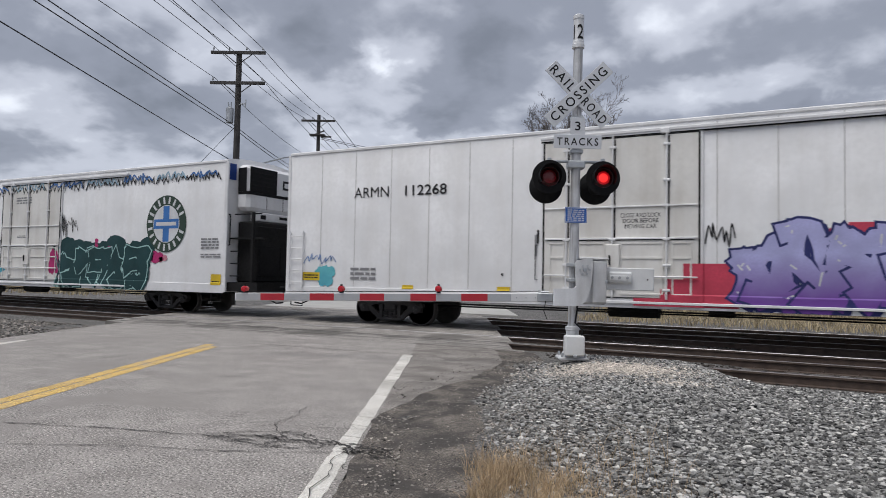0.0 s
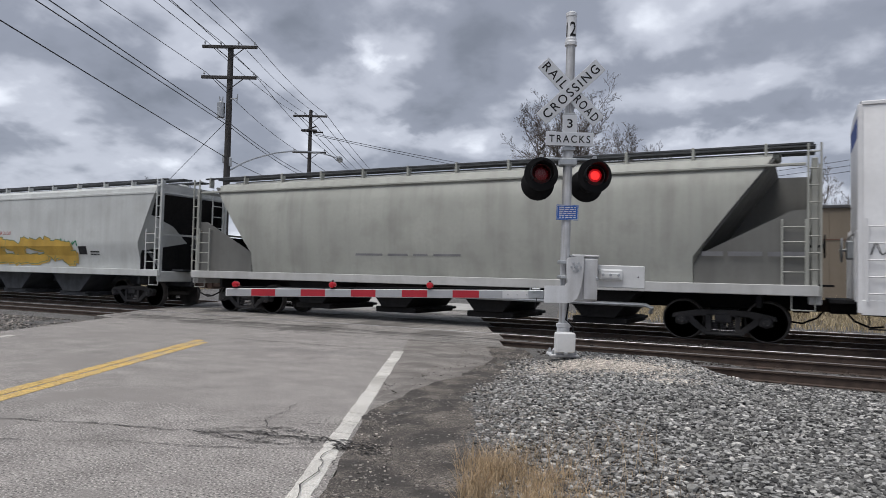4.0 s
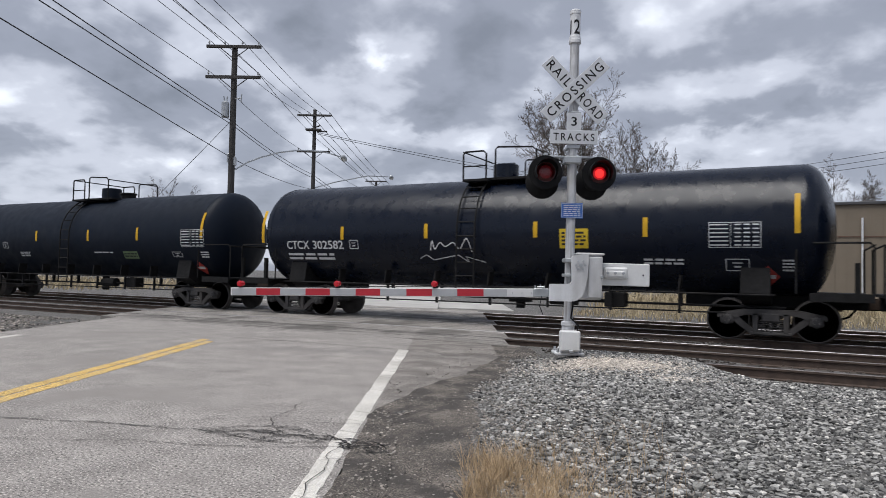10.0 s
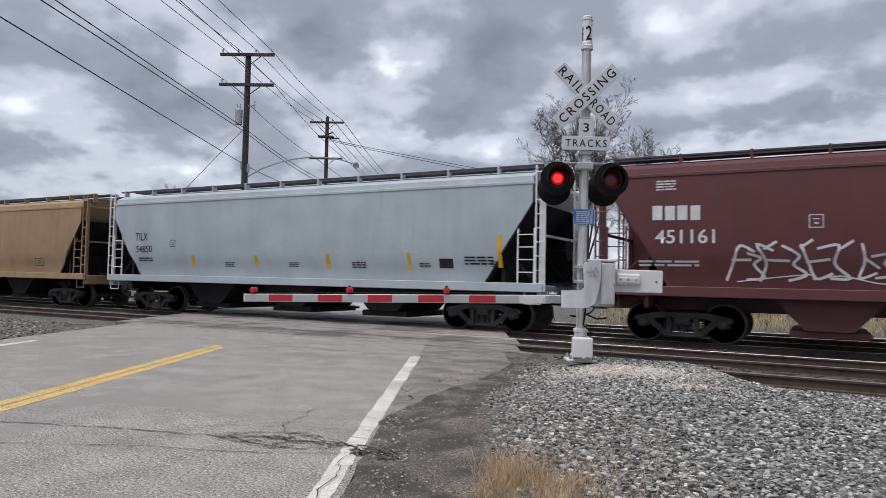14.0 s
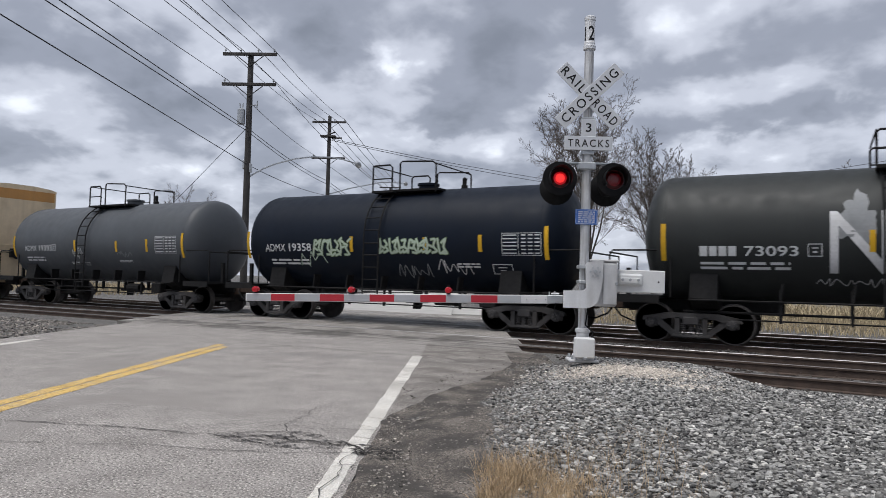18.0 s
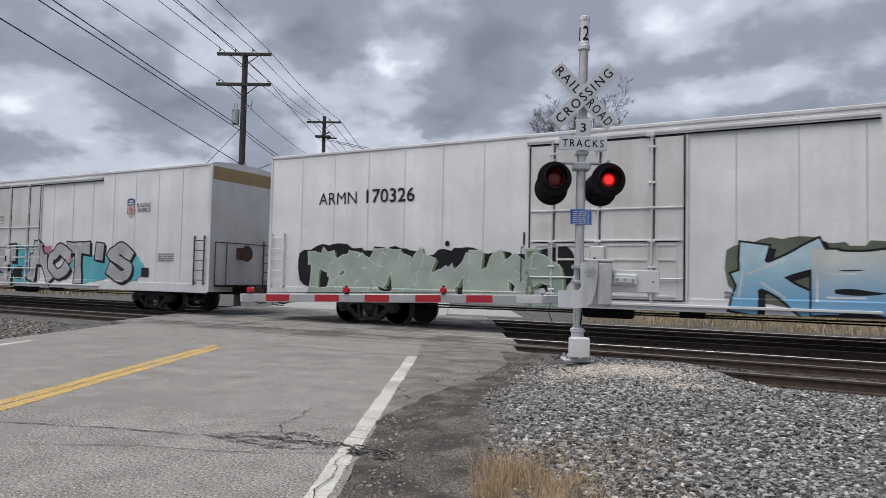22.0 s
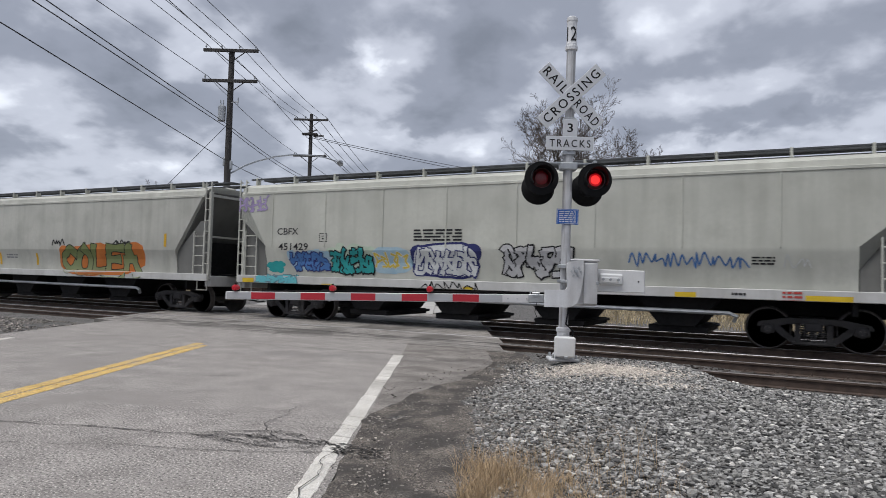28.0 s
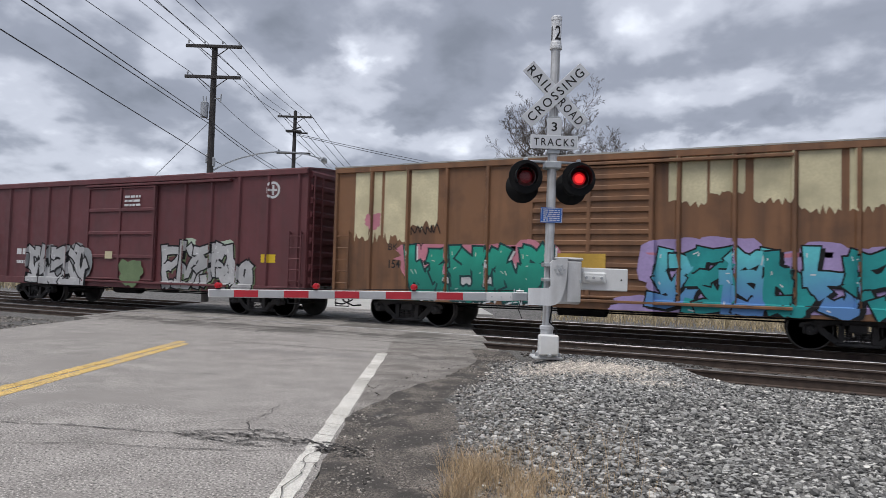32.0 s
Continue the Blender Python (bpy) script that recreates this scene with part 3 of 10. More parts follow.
def make_tracks():
    tie_mesh = Geo().box(-0.11, 0.11, -1.3, 1.3, -0.34, -0.155, 0.012).mesh("tie", TIE)
    plate_mesh = Geo().box(-0.09, 0.09, -0.17, 0.17, -0.157, -0.146, 0.004).tube((0.05, 0.1, -0.15), (0.05, 0.1, -0.115), 0.018, 6) \
        .tube((-0.05, -0.1, -0.15), (-0.05, -0.1, -0.115), 0.018, 6).mesh("tie_plate", RAIL_SIDE)
    for i, (c, shiny) in enumerate(RAILS):
        track = thing("rail_track", Matrix.Translation((0, c, 0)), "railway track with rusty rails on dark weathered ties", "railway track",
                      "tracks at the crossing", "structure")
        bed = Geo()
        for x0, x1 in ((-700, x_at(-9.7, c)), (x_at(1.6, c), 700)):
            bed.prism([(-1.75, -0.40), (1.75, -0.40), (1.55, -0.185), (-1.55, -0.185)], x0, x1)
        part("ballast_bed", bed, BALLAST, track)
        for s in (-1, 1):
            part("rail", Geo().prism(rail_profile(s * GAUGE), -700, 700), RAIL_SIDE, track)
            top = RAIL_TOP if shiny or s > 0 else RAIL_DULL
            part("rail_head", Geo().prism([(s * GAUGE - 0.034, -0.0085), (s * GAUGE + 0.034, -0.0085), (s * GAUGE + 0.028, 0.0), (s * GAUGE - 0.028, 0.0)],
                                          -700, 700), top, track)
        far = Geo()
        x = -75.0
        while x < 45:
            lat = lateral(x, c)
            if not -9.6 < lat < 1.5:
                if i == 0 and -10 < x < 14:
                    tie = part("tie", tie_mesh, TIE, track, at=(x, 0, 0))
                    for s in (-1, 1):
                        part("tie_plate", plate_mesh, RAIL_SIDE, tie, at=(0, s * GAUGE, 0))
                else:
                    far.box(x - 0.11, x + 0.11, -1.3, 1.3, -0.34, -0.16)
            x += 0.53
        tagged(part("tie_row", far, TIE, track), kind="stuff")
    # a spare length of rail lying beside the near track
    spare = thing("spare_rail", Matrix.Translation((-3.0, 11.66, 0.004)),
                  "old length of rail half buried in the gravel", "rail")
    part("rail_body", Geo().prism(rail_profile(0), 0, 15.0), RAIL_SIDE, spare)
    part("rail_top", Geo().prism([(-0.034, -0.0085), (0.034, -0.0085), (0.028, 0.0), (-0.028, 0.0)], 0, 15.0), RAIL_DULL, spare)


make_ground()
make_road()
make_tracks()


# ---- crossing signal and gate ----
def put_text(body, width, height, material, name="lettering", bold=0.0, spacing=1.0):
    """Lettering as a mesh in the plane x (right), z (up), centred, facing -y."""
    cu = bpy.data.curves.new("text", "FONT")
    cu.body, cu.size, cu.offset, cu.space_character, cu.resolution_u = body, 1.0, bold, spacing, 3
    ob = bpy.data.objects.new("text", cu)
    me = bpy.data.meshes.new_from_object(ob)
    bpy.data.objects.remove(ob)
    bpy.data.curves.remove(cu)
    co = np.empty(len(me.vertices) * 3)
    me.vertices.foreach_get("co", co)
    co = co.reshape(-1, 3)
    lo, hi = co.min(0), co.max(0)
    x = (co[:, 0] - (lo[0] + hi[0]) / 2) * width / max(1e-6, hi[0] - lo[0])
    z = (co[:, 1] - (lo[1] + hi[1]) / 2) * height / max(1e-6, hi[1] - lo[1])
    me.vertices.foreach_set("co", np.stack([x, 0 * x, z], 1).ravel())
    me.materials.clear()
    me.materials.append(material)
    me.name = name
    return me


FLASHERS = []


def make_signal():
    m = Matrix.Translation((-3.15, 10.03, 0.17)) @ pose(0, 0, 0, 0, 0.6, ROAD_TURN)
    sig = thing("crossing_signal", m, "railroad crossing signal mast with crossbuck and red flashers beside the road", "crossing signal")
    part("mast", Geo().tube((0, 0, 0.3), (0, 0, 4.8), 0.07, 20), MAST_PAINT, sig, "weathered aluminium-painted mast")
    cap = Geo().lathe([(4.72, 0.075), (4.73, 0.092), (4.78, 0.095), (4.79, 0.085), (4.83, 0.085), (4.84, 0.078), (5.17, 0.078), (5.18, 0.085), (5.23, 0.085), (5.25, 0.06)], 20, "z")
    finial = part("mast_top", cap, SILVER, sig, "grey tube on top of the mast")
    num = put_text("12", 0.17, 0.22, SIGN_BLACK, bold=0.01)
    bm = bmesh.new()
    bm.from_mesh(num)
    for k in range(-4, 5):
        bmesh.ops.bisect_plane(bm, geom=bm.verts[:] + bm.edges[:] + bm.faces[:], plane_co=(0.02 * k, 0, 0), plane_no=(1, 0, 0))
    for v in bm.verts:
        a = v.co.x / 0.08
        v.co.x, v.co.y = 0.0805 * math.sin(a), -0.0805 * math.cos(a)
    bm.to_mesh(num)
    bm.free()
    part("numeral", num, SIGN_BLACK, finial, at=Matrix.Translation((0, 0, 4.97)) @ pose(0, 0, 0, 0, 0, -14))
    base = Geo().box(-0.22, 0.22, -0.2, 0.2, 0.0, 0.04, 0.012).lathe([(0.04, 0.17), (0.10, 0.15), (0.14, 0.10), (0.42, 0.095), (0.44, 0.11), (0.48, 0.11), (0.5, 0.075)], 16, "z")
    part("base", base, SILVER, sig, "cast base flange painted silver")
    for sx in (-1, 1):
        for sy in (-1, 1):
            part("bolt", Geo().tube((sx * 0.17, sy * 0.15, 0.03), (sx * 0.17, sy * 0.15, 0.1), 0.02, 6), GALV, sig)
    jb = part("junction_box", Geo().box(-0.15, 0.14, -0.28, -0.1, 0.07, 0.37, 0.02), WHITE_CASE, sig, "white junction box")
    part("latch", Geo().box(-0.03, 0.03, -0.3, -0.28, 0.05, 0.09, 0.006), GALV, jb)
    part("conduit", Geo().pipe([(0.1, -0.2, 0.36), (0.12, -0.18, 0.45), (0.02, -0.1, 0.55), (0.05, -0.09, 0.75), (0.04, -0.08, 0.95)], 0.012), BLACK, sig)
    # crossbuck
    for k, (turn, word) in enumerate(((-45.5, "RAIL  ROAD"), (44.5, "CROSSING"))):
        b = part("crossbuck_blade", Geo().box(-0.615, 0.615, -0.006, 0.006, -0.114, 0.114, 0.004), SIGN_WHITE, sig, "white crossbuck blade",
                 at=Matrix.Translation((0.0, -0.10 - 0.014 * k, 3.99)) @ pose(0, 0, 0, 0, -turn, 0))
        if k == 0:
            for w, x, n in (("RAIL", -0.34, 0.46), ("ROAD", 0.345, 0.46)):
                part("lettering", put_text(w, n, 0.14, SIGN_BLACK, bold=0.009, spacing=1.3), SIGN_BLACK, b, at=(x, -0.0085, 0))
        else:
            part("lettering", put_text(word, 1.10, 0.14, SIGN_BLACK, bold=0.009, spacing=1.3), SIGN_BLACK, b, at=(0, -0.0085, 0))
    s3 = part("numeral_plate", Geo().box(-0.11, 0.11, -0.006, 0.006, -0.15, 0.14, 0.004), SIGN_WHITE, sig, "white plate with the numeral 3", at=(0.0, -0.09, 3.5))
    part("lettering", put_text("3", 0.085, 0.135, SIGN_BLACK, bold=0.012), SIGN_BLACK, s3, at=(0, -0.0085, 0.01))
    st = part("tracks_plate", Geo().box(-0.36, 0.36, -0.006, 0.006, -0.105, 0.105, 0.004), SIGN_WHITE, sig, "white plate reading TRACKS", at=(0.0, -0.105, 3.27))
    part("lettering", put_text("TRACKS", 0.62, 0.115, SIGN_BLACK, bold=0.009, spacing=1.3), SIGN_BLACK, st, at=(0, -0.0085, 0))
    for z0, z1 in ((3.1, 3.16), (3.62, 3.67), (3.95, 4.03)):
        part("sign_clamp", Geo().box(-0.095, 0.095, -0.09, 0.09, z0, z1, 0.01), GALV, sig)
    # flashers
    arm = Geo().tube((-0.38, 0, 2.98), (0.38, 0, 2.98), 0.022, 10).box(-0.13, 0.13, -0.1, 0.1, 2.87, 2.99, 0.02)
    arm.pipe([(-0.4, 0, 2.97), (-0.42, 0, 2.9), (-0.42, 0.03, 2.8)], 0.02).pipe([(0.4, 0, 2.97), (0.42, 0, 2.9), (0.42, 0.03, 2.8)], 0.02)
    part("flasher_crossarm", arm, GALV, sig, "galvanised flasher crossarm")
    # disc added to imitate the lamp's blinking by turning its lit or dark face
    drum = Geo().lathe([(-0.022, 0.005), (-0.0215, 0.04), (-0.019, 0.068), (-0.013, 0.1), (-0.004, 0.13), (0.0, 0.138), (0.004, 0.13), (0.013, 0.1), (0.019, 0.068), (0.0215, 0.04), (0.022, 0.005)], 28, "y").mesh("lamp_drum", LENS_RED)
    for m2 in (LENS_ON, LENS_HALO, LENS_DIM):
        drum.materials.append(m2)
    for f in drum.polygons:
        r = math.hypot(f.center.x, f.center.z)
        f.material_index = (1 if r < 0.07 else 2 if r < 0.105 else 0) if f.center.y < 0 else (3 if r < 0.09 else 0)
    for sx in (-1, 1):
        u = part("flasher", Geo().lathe([(0.19, 0.01), (0.19, 0.15), (0.0, 0.152), (0.0, 0.255), (0.012, 0.26), (0.02, 0.25), (0.06, 0.18), (0.21, 0.165), (0.22, 0.05)], 32, "y"), BLACK, sig,
                 "black round flasher background", at=(sx * 0.405, -0.06, 2.735))
        FLASHERS.append(part("lamp_drum", drum, None, u, "added disc with a lit face and a dark face imitating a flashing lamp"))
        hood = Geo()
        n = 20
        vs, fs = [], []
        for i in range(n + 1):
            a = radians(-35 + 250 * i / n)
            for r, y in ((0.165, 0.0), (0.165, -0.28 + 0.08 * abs(math.cos(a))), (0.172, -0.28 + 0.08 * abs(math.cos(a))), (0.172, 0.0)):
                vs.append((r * math.cos(a), y, r * math.sin(a)))
            if i:
                k = 4 * i
                fs += [(k - 4 + j, k - 4 + (j + 1) % 4, k + (j + 1) % 4, k + j) for j in range(4)]
        part("hood", hood.add(vs, fs), BLACK, u, "black visor")
        part("lens_rim", Geo().lathe([(0.004, 0.141), (-0.012, 0.142), (-0.014, 0.15), (0.004, 0.152)], 28, "y"), LENS_RED, u, "dark red rim of the flasher lens")
        part("bracket", Geo().box(-0.03, 0.03, 0.02, 0.1, 0.2, 0.3, 0.01), GALV, u)
        back = part("rear_flasher", Geo().lathe([(0.36, 0.05), (0.36, 0.255), (0.35, 0.26), (0.34, 0.25), (0.28, 0.12), (0.2, 0.10), (0.2, 0.05)], 28, "y"), BLACK, sig,
                    "black flasher facing the other way", at=(-0.41 if sx < 0 else 0.35, -0.06, 2.625))
    # emergency notice
    bs = part("blue_notice", Geo().box(-0.165, 0.165, -0.004, 0.004, -0.115, 0.115, 0.003), SIGN_BLUE, sig, "small blue notice with white print", at=(0.0, -0.085, 2.16))
    bars, rnd = Geo(), random.Random(2)
    for k in range(6):
        px, zz = -0.125, 0.075 - 0.03 * k
        while px < 0.11:
            q = min(0.125, px + rnd.uniform(0.03, 0.075))
            bars.box(px, q, -0.0065, -0.005, zz - 0.007, zz + 0.007)
            px = q + 0.014
    for zz in (-0.104, 0.1):
        bars.box(-0.155, 0.155, -0.006, -0.005, zz, zz + 0.005)
    for px in (-0.158, 0.153):
        bars.box(px, px + 0.005, -0.006, -0.005, -0.104, 0.105)
    part("small_print", bars, WHITE_INK, bs)


def make_gate():
    m = Matrix.Translation((-3.15, 10.03, 0.17)) @ pose(0, 0, 0, 0, 0.6, ROAD_TURN)
    gate = thing("crossing_gate", m, "lowered crossing gate with red and white arm on the signal mast", "crossing gate")
    case = part("mechanism_case", Geo().box(0.1, 0.47, -0.16, 0.3, 0.83, 1.5, 0.03).box(0.08, 0.49, -0.18, 0.32, 1.49, 1.53, 0.015), SILVER, gate, "silver gate mechanism case")
    part("case_door", Geo().box(0.25, 0.46, -0.185, -0.162, 0.86, 1.47, 0.012), SILVER, case)
    part("lock", Geo().box(0.43, 0.47, -0.21, -0.185, 1.15, 1.2, 0.006), GALV, case)
    # bent drive plate in front of the mast
    prof = [(-0.33, 0.80), (0.0, 0.80), (0.08, 0.82), (0.15, 0.88), (0.19, 0.98), (0.23, 1.2), (0.24, 1.52), (0.02, 1.48), (-0.02, 1.44), (0.0, 1.1), (-0.03, 1.06), (-0.33, 1.05)]
    plate = part("drive_plate", Geo().prism(prof, -0.25, -0.19, "y"), SILVER, gate, "bent silver drive plate")
    for a in range(6):
        x, z = 0.12 + 0.07 * math.cos(a * 1.047), 1.34 + 0.07 * math.sin(a * 1.047)
        part("bolt", Geo().tube((x, -0.27, z), (x, -0.25, z), 0.016, 6), GALV, plate)
    part("bolt", Geo().tube((0.12, -0.28, 1.34), (0.12, -0.25, 1.34), 0.028, 8), GALV, plate)
    part("mast_clamp", Geo().box(-0.1, 0.1, -0.19, 0.1, 1.38, 1.44, 0.01).box(-0.1, 0.1, -0.19, 0.1, 1.16, 1.21, 0.01), GALV, gate)
    cw = part("counterweight_arm", Geo().box(0.47, 1.2, -0.05, 0.0, 1.05, 1.39, 0.012), WHITE_CASE, gate, "off-white counterweight plate")
    part("counterweight", Geo().box(0.5, 0.86, -0.11, -0.05, 1.15, 1.33, 0.04).box(0.52, 0.80, -0.125, -0.11, 1.19, 1.27, 0.02), WHITE_CASE, cw, "bolted counterweight")
    for x in (0.55, 0.66, 0.78):
        part("bolt", Geo().tube((x, -0.15, 1.24), (x, -0.12, 1.24), 0.022, 6), GALV, cw)
    part("bolt", Geo().tube((1.1, -0.06, 1.22), (1.1, -0.05, 1.22), 0.013, 6), BLACK, cw)
    # the arm: local x from its tip to its root
    tip, root = Vector((-8.59, 8.587, 0.968)), Vector((-3.62, 10.02, 1.075))
    d = (root - tip)
    length = d.length
    arm_m = m.inverted() @ (Matrix.Translation(tip) @ pose(0, 0, 0, 0, -math.degrees(math.atan2(d.z, math.hypot(d.x, d.y))), math.degrees(math.atan2(d.y, d.x))))
    core = part("gate_arm", Geo().box(0.0, length, -0.012, 0.05, -0.064, 0.068, 0.006), ARM_WHITE, gate, "white gate arm with red bands", at=arm_m)
    k = length / 5.36
    reds = ((0.49, 0.935), (1.403, 1.843), (2.303, 2.734), (3.187, 3.621), (4.044, 4.478))
    last = 0.03
    for a, b in reds:
        part("grey_band", Geo().box(last * k, a * k, -0.0155, -0.012, -0.052, 0.056), ARM_GREY, core)
        part("red_band", Geo().box(a * k, b * k, -0.016, -0.012, -0.055, 0.059), ARM_RED, core)
        last = b
    part("grey_band", Geo().box(last * k, 4.86 * k, -0.0155, -0.012, -0.052, 0.056), ARM_GREY, core)
    for x in (4.95, 5.1, 5.25):
        part("bolt", Geo().tube((x * k, -0.03, 0.0), (x * k, -0.012, 0.0), 0.012, 6), GALV, core)
    for x in (0.179, 1.966, 3.658):
        lamp = part("arm_lamp", Geo().lathe([(-0.075, 0.02), (-0.07, 0.04), (-0.05, 0.05), (0.05, 0.05), (0.07, 0.04), (0.075, 0.02)], 16, "y"), LAMP_RED, core,
                    "small red arm lamp on a black mount", at=(x * k, 0.02, 0.135))
        part("lamp_mount", Geo().box(-0.03, 0.03, -0.03, 0.03, -0.07, -0.045, 0.006), BLACK, lamp)
        part("lamp_cap", Geo().tube((0, 0, 0.05), (0, 0, 0.075), 0.02, 8), BLACK, lamp)
    part("lamp_cable", Geo().pipe([(0.2, 0.03, 0.095), (1.9, 0.03, 0.092), (3.7, 0.03, 0.095), (length, 0.03, 0.1)], 0.006), BLACK, core)
    part("arm_adapter", Geo().box(length - 0.08, length + 0.16, -0.03, 0.06, -0.06, 0.07, 0.01).tube((length - 0.02, -0.05, 0.09), (length + 0.1, -0.05, 0.09), 0.015, 6)
         .tube((length - 0.05, 0, 0.06), (length - 0.05, 0, 0.12), 0.012, 6).tube((length + 0.03, 0, 0.06), (length + 0.03, 0, 0.13), 0.012, 6), GALV, core, "steel arm adapter")
    part("hanging_wire", Geo().pipe([(length + 0.05, -0.04, -0.05), (length + 0.02, -0.06, -0.2), (length + 0.07, -0.05, -0.33)], 0.006), BLACK, core)


make_signal()
make_gate()


# ---- utility poles and wires ----
def make_poles():
    """Poles along the left side of the road; the first stands behind the viewer."""
    spots = [(-1.9, -17.9, 0.0, 8.6), (-23.0, 22.8, -0.1, 11.6), (-31.1, 38.7, -0.1, 13.05), (-44.3, 66.7, -0.1, 12.1), (-58.0, 96.0, -0.1, 12.0)]
    arms = {}
    for i, (x, y, z, h) in enumerate(spots):
        p = thing("utility_pole", Matrix.Translation((x, y, z)) @ pose(0, 0, 0, 0, -0.1 if i == 1 else 0, ROAD_TURN),
                  "dark wooden utility pole with two crossarms and insulators", "utility pole", "poles along the road")
        part("pole", Geo().tube((0, 0, 0), (0, 0, h), 0.165, 14, 0.125), POLE_WOOD, p)
        arms[i] = []
        for zz, half in ((h - 0.05, 1.2), (h - 0.75, 1.2)) if i == 0 else ((h - 0.02, 1.25), (h - 1.42, 1.25)) if i != 2 else ((h - 0.45, 1.22), (h - 3.06, 1.2)):
            arm = part("crossarm", Geo().box(-half, half, -0.2, -0.1, zz - 0.07, zz + 0.07, 0.01), POLE_WOOD, p)
            for s in (-1, 1):
                part("brace", Geo().tube((s * 0.62, -0.1, zz - 0.06), (0, -0.13, zz - 0.55), 0.022, 5), POLE_WOOD, arm)
                part("insulator", Geo().lathe([(0.0, 0.015), (0.06, 0.015), (0.07, 0.045), (0.11, 0.05), (0.13, 0.03), (0.16, 0.035), (0.18, 0.01)], 8, "z", (s * (half - 0.12), -0.15, zz + 0.07)), GALV, arm)
            if zz > h - 1:
                for a in (-0.41, 0.39):
                    part("insulator", Geo().lathe([(0.0, 0.015), (0.06, 0.015), (0.07, 0.045), (0.11, 0.05), (0.13, 0.03), (0.16, 0.035), (0.18, 0.01)], 8, "z", (a, -0.15, zz + 0.07)), GALV, arm)
            arms[i].append(zz + 0.24)
        if i == 1:
            tr = part("transformer", Geo().lathe([(-0.42, 0.12), (-0.40, 0.17), (0.26, 0.17), (0.3, 0.1), (0.33, 0.05)], 16, "z", (-0.32, -0.12, h - 2.85)), GALV, p, "grey can transformer")
            part("bushing", Geo().tube((-0.36, -0.12, h - 2.55), (-0.40, -0.12, h - 2.3), 0.03, 6).tube((-0.27, -0.12, h - 2.55), (-0.25, -0.12, h - 2.3), 0.03, 6), GALV, tr)
            part("cutout", Geo().tube((0.1, -0.1, h - 2.4), (0.42, -0.1, h - 2.35), 0.025, 6).tube((0.38, -0.1, h - 2.55), (0.4, -0.1, h - 2.17), 0.03, 6), GALV, p)
            part("wire_rack", Geo().box(0.1, 0.2, -0.1, 0.1, h - 5.45, h - 5.05, 0.02).box(-0.2, -0.1, -0.1, 0.1, h - 5.3, h - 4.9, 0.02), GALV, p)
            part("street_lamp_arm", Geo().pipe([(0.1, 0, 5.95), (0.4, 1.1, 6.5), (0.7, 2.2, 6.93), (1.15, 4.0, 7.5), (1.65, 6.0, 7.98), (2.15, 8.0, 8.32), (2.6, 9.8, 8.53), (3.05, 11.6, 8.62)], 0.04, 6), GALV, p)
            part("street_lamp_head", Geo().lathe([(-0.55, 0.03), (-0.4, 0.14), (0.0, 0.2), (0.35, 0.17), (0.5, 0.05)], 12, "y", (3.2, 12.1, 8.61)), GALV, p, "grey cobra-head street lamp")
        if i == 2:
            part("street_lamp_arm", Geo().pipe([(0.1, 0, 7.4), (1.2, 2.0, 8.1), (3.3, 5.0, 9.05), (4.7, 7.2, 9.32)], 0.04, 6), GALV, p)
            part("street_lamp_head", Geo().lathe([(-0.5, 0.03), (-0.4, 0.13), (0.0, 0.19), (0.35, 0.16), (0.5, 0.05)], 12, "y", (4.95, 7.6, 9.32)), GALV, p, "grey cobra-head street lamp")
            part("switch_gear", Geo().box(-0.6, 0.5, -0.3, 0.1, h - 1.55, h - 1.42, 0.02).tube((-0.4, -0.1, h - 1.5), (0.45, -0.1, h - 1.15), 0.05, 6).tube((0.2, -0.1, h - 1.6), (0.9, 0.1, h - 1.55), 0.06, 6), POLE_WOOD, p)

    def world(i, a, zz):
        x, y, z, h = spots[i]
        return Vector((x, y, z)) + Vector((math.cos(radians(ROAD_TURN)) * a, math.sin(radians(ROAD_TURN)) * a, zz))

    def wire(p, q, sag, r=0.012, n=14):
        g = Geo()
        pts = [p.lerp(q, k / n) - Vector((0, 0, 4 * sag * (k / n) * (1 - k / n))) for k in range(n + 1)]
        ob = tagged(part("overhead_wire", g.pipe(pts, r, 4), WIRE), "thin black overhead wire strung between poles", "wire", "overhead wires")
    # each wire: offset on the arm, upper or lower arm, height at the pole behind the viewer
    for a, row, z_back in ((-1.08, 0, 8.49), (-0.41, 0, 7.99), (0.39, 0, 8.08), (1.08, 0, 8.34), (-1.08, 1, 7.58), (1.08, 1, 8.2)):
        for i in range(len(spots) - 1):
            wire(world(i, a, arms[i][row] if i else z_back), world(i + 1, a, arms[i + 1][row]), 0.02 if i == 0 else 0.25, 0.013 if i < 2 else 0.02)
    for heights in ((7.69, 8.15, 8.34, 8.2, 8.2), (7.32, 8.0, 8.1, 8.0, 8.0), (7.43, 6.5, 7.3, 7.2, 7.2)):
        for i in range(len(spots) - 1):
            wire(world(i, 0, heights[i]), world(i + 1, 0, heights[i + 1]), 0.02 if i == 0 else 0.2, 0.016 if i < 2 else 0.02)
    # service lines off the second pole and a guy wire
    for x, y, h in ((-13.0, 76.0, 11.9), (27.0, 42.0, 12.3)):
        p = thing("utility_pole", Matrix.Translation((x, y, -0.1)), "dark wooden utility pole carrying service lines", "utility pole", "poles along the road")
        part("pole", Geo().tube((0, 0, 0), (0, 0, h), 0.15, 12, 0.11), POLE_WOOD, p)
    wire(world(2, 0.2, 11.4), Vector((-13.0, 76.0, 10.9)), 0.5, 0.022)
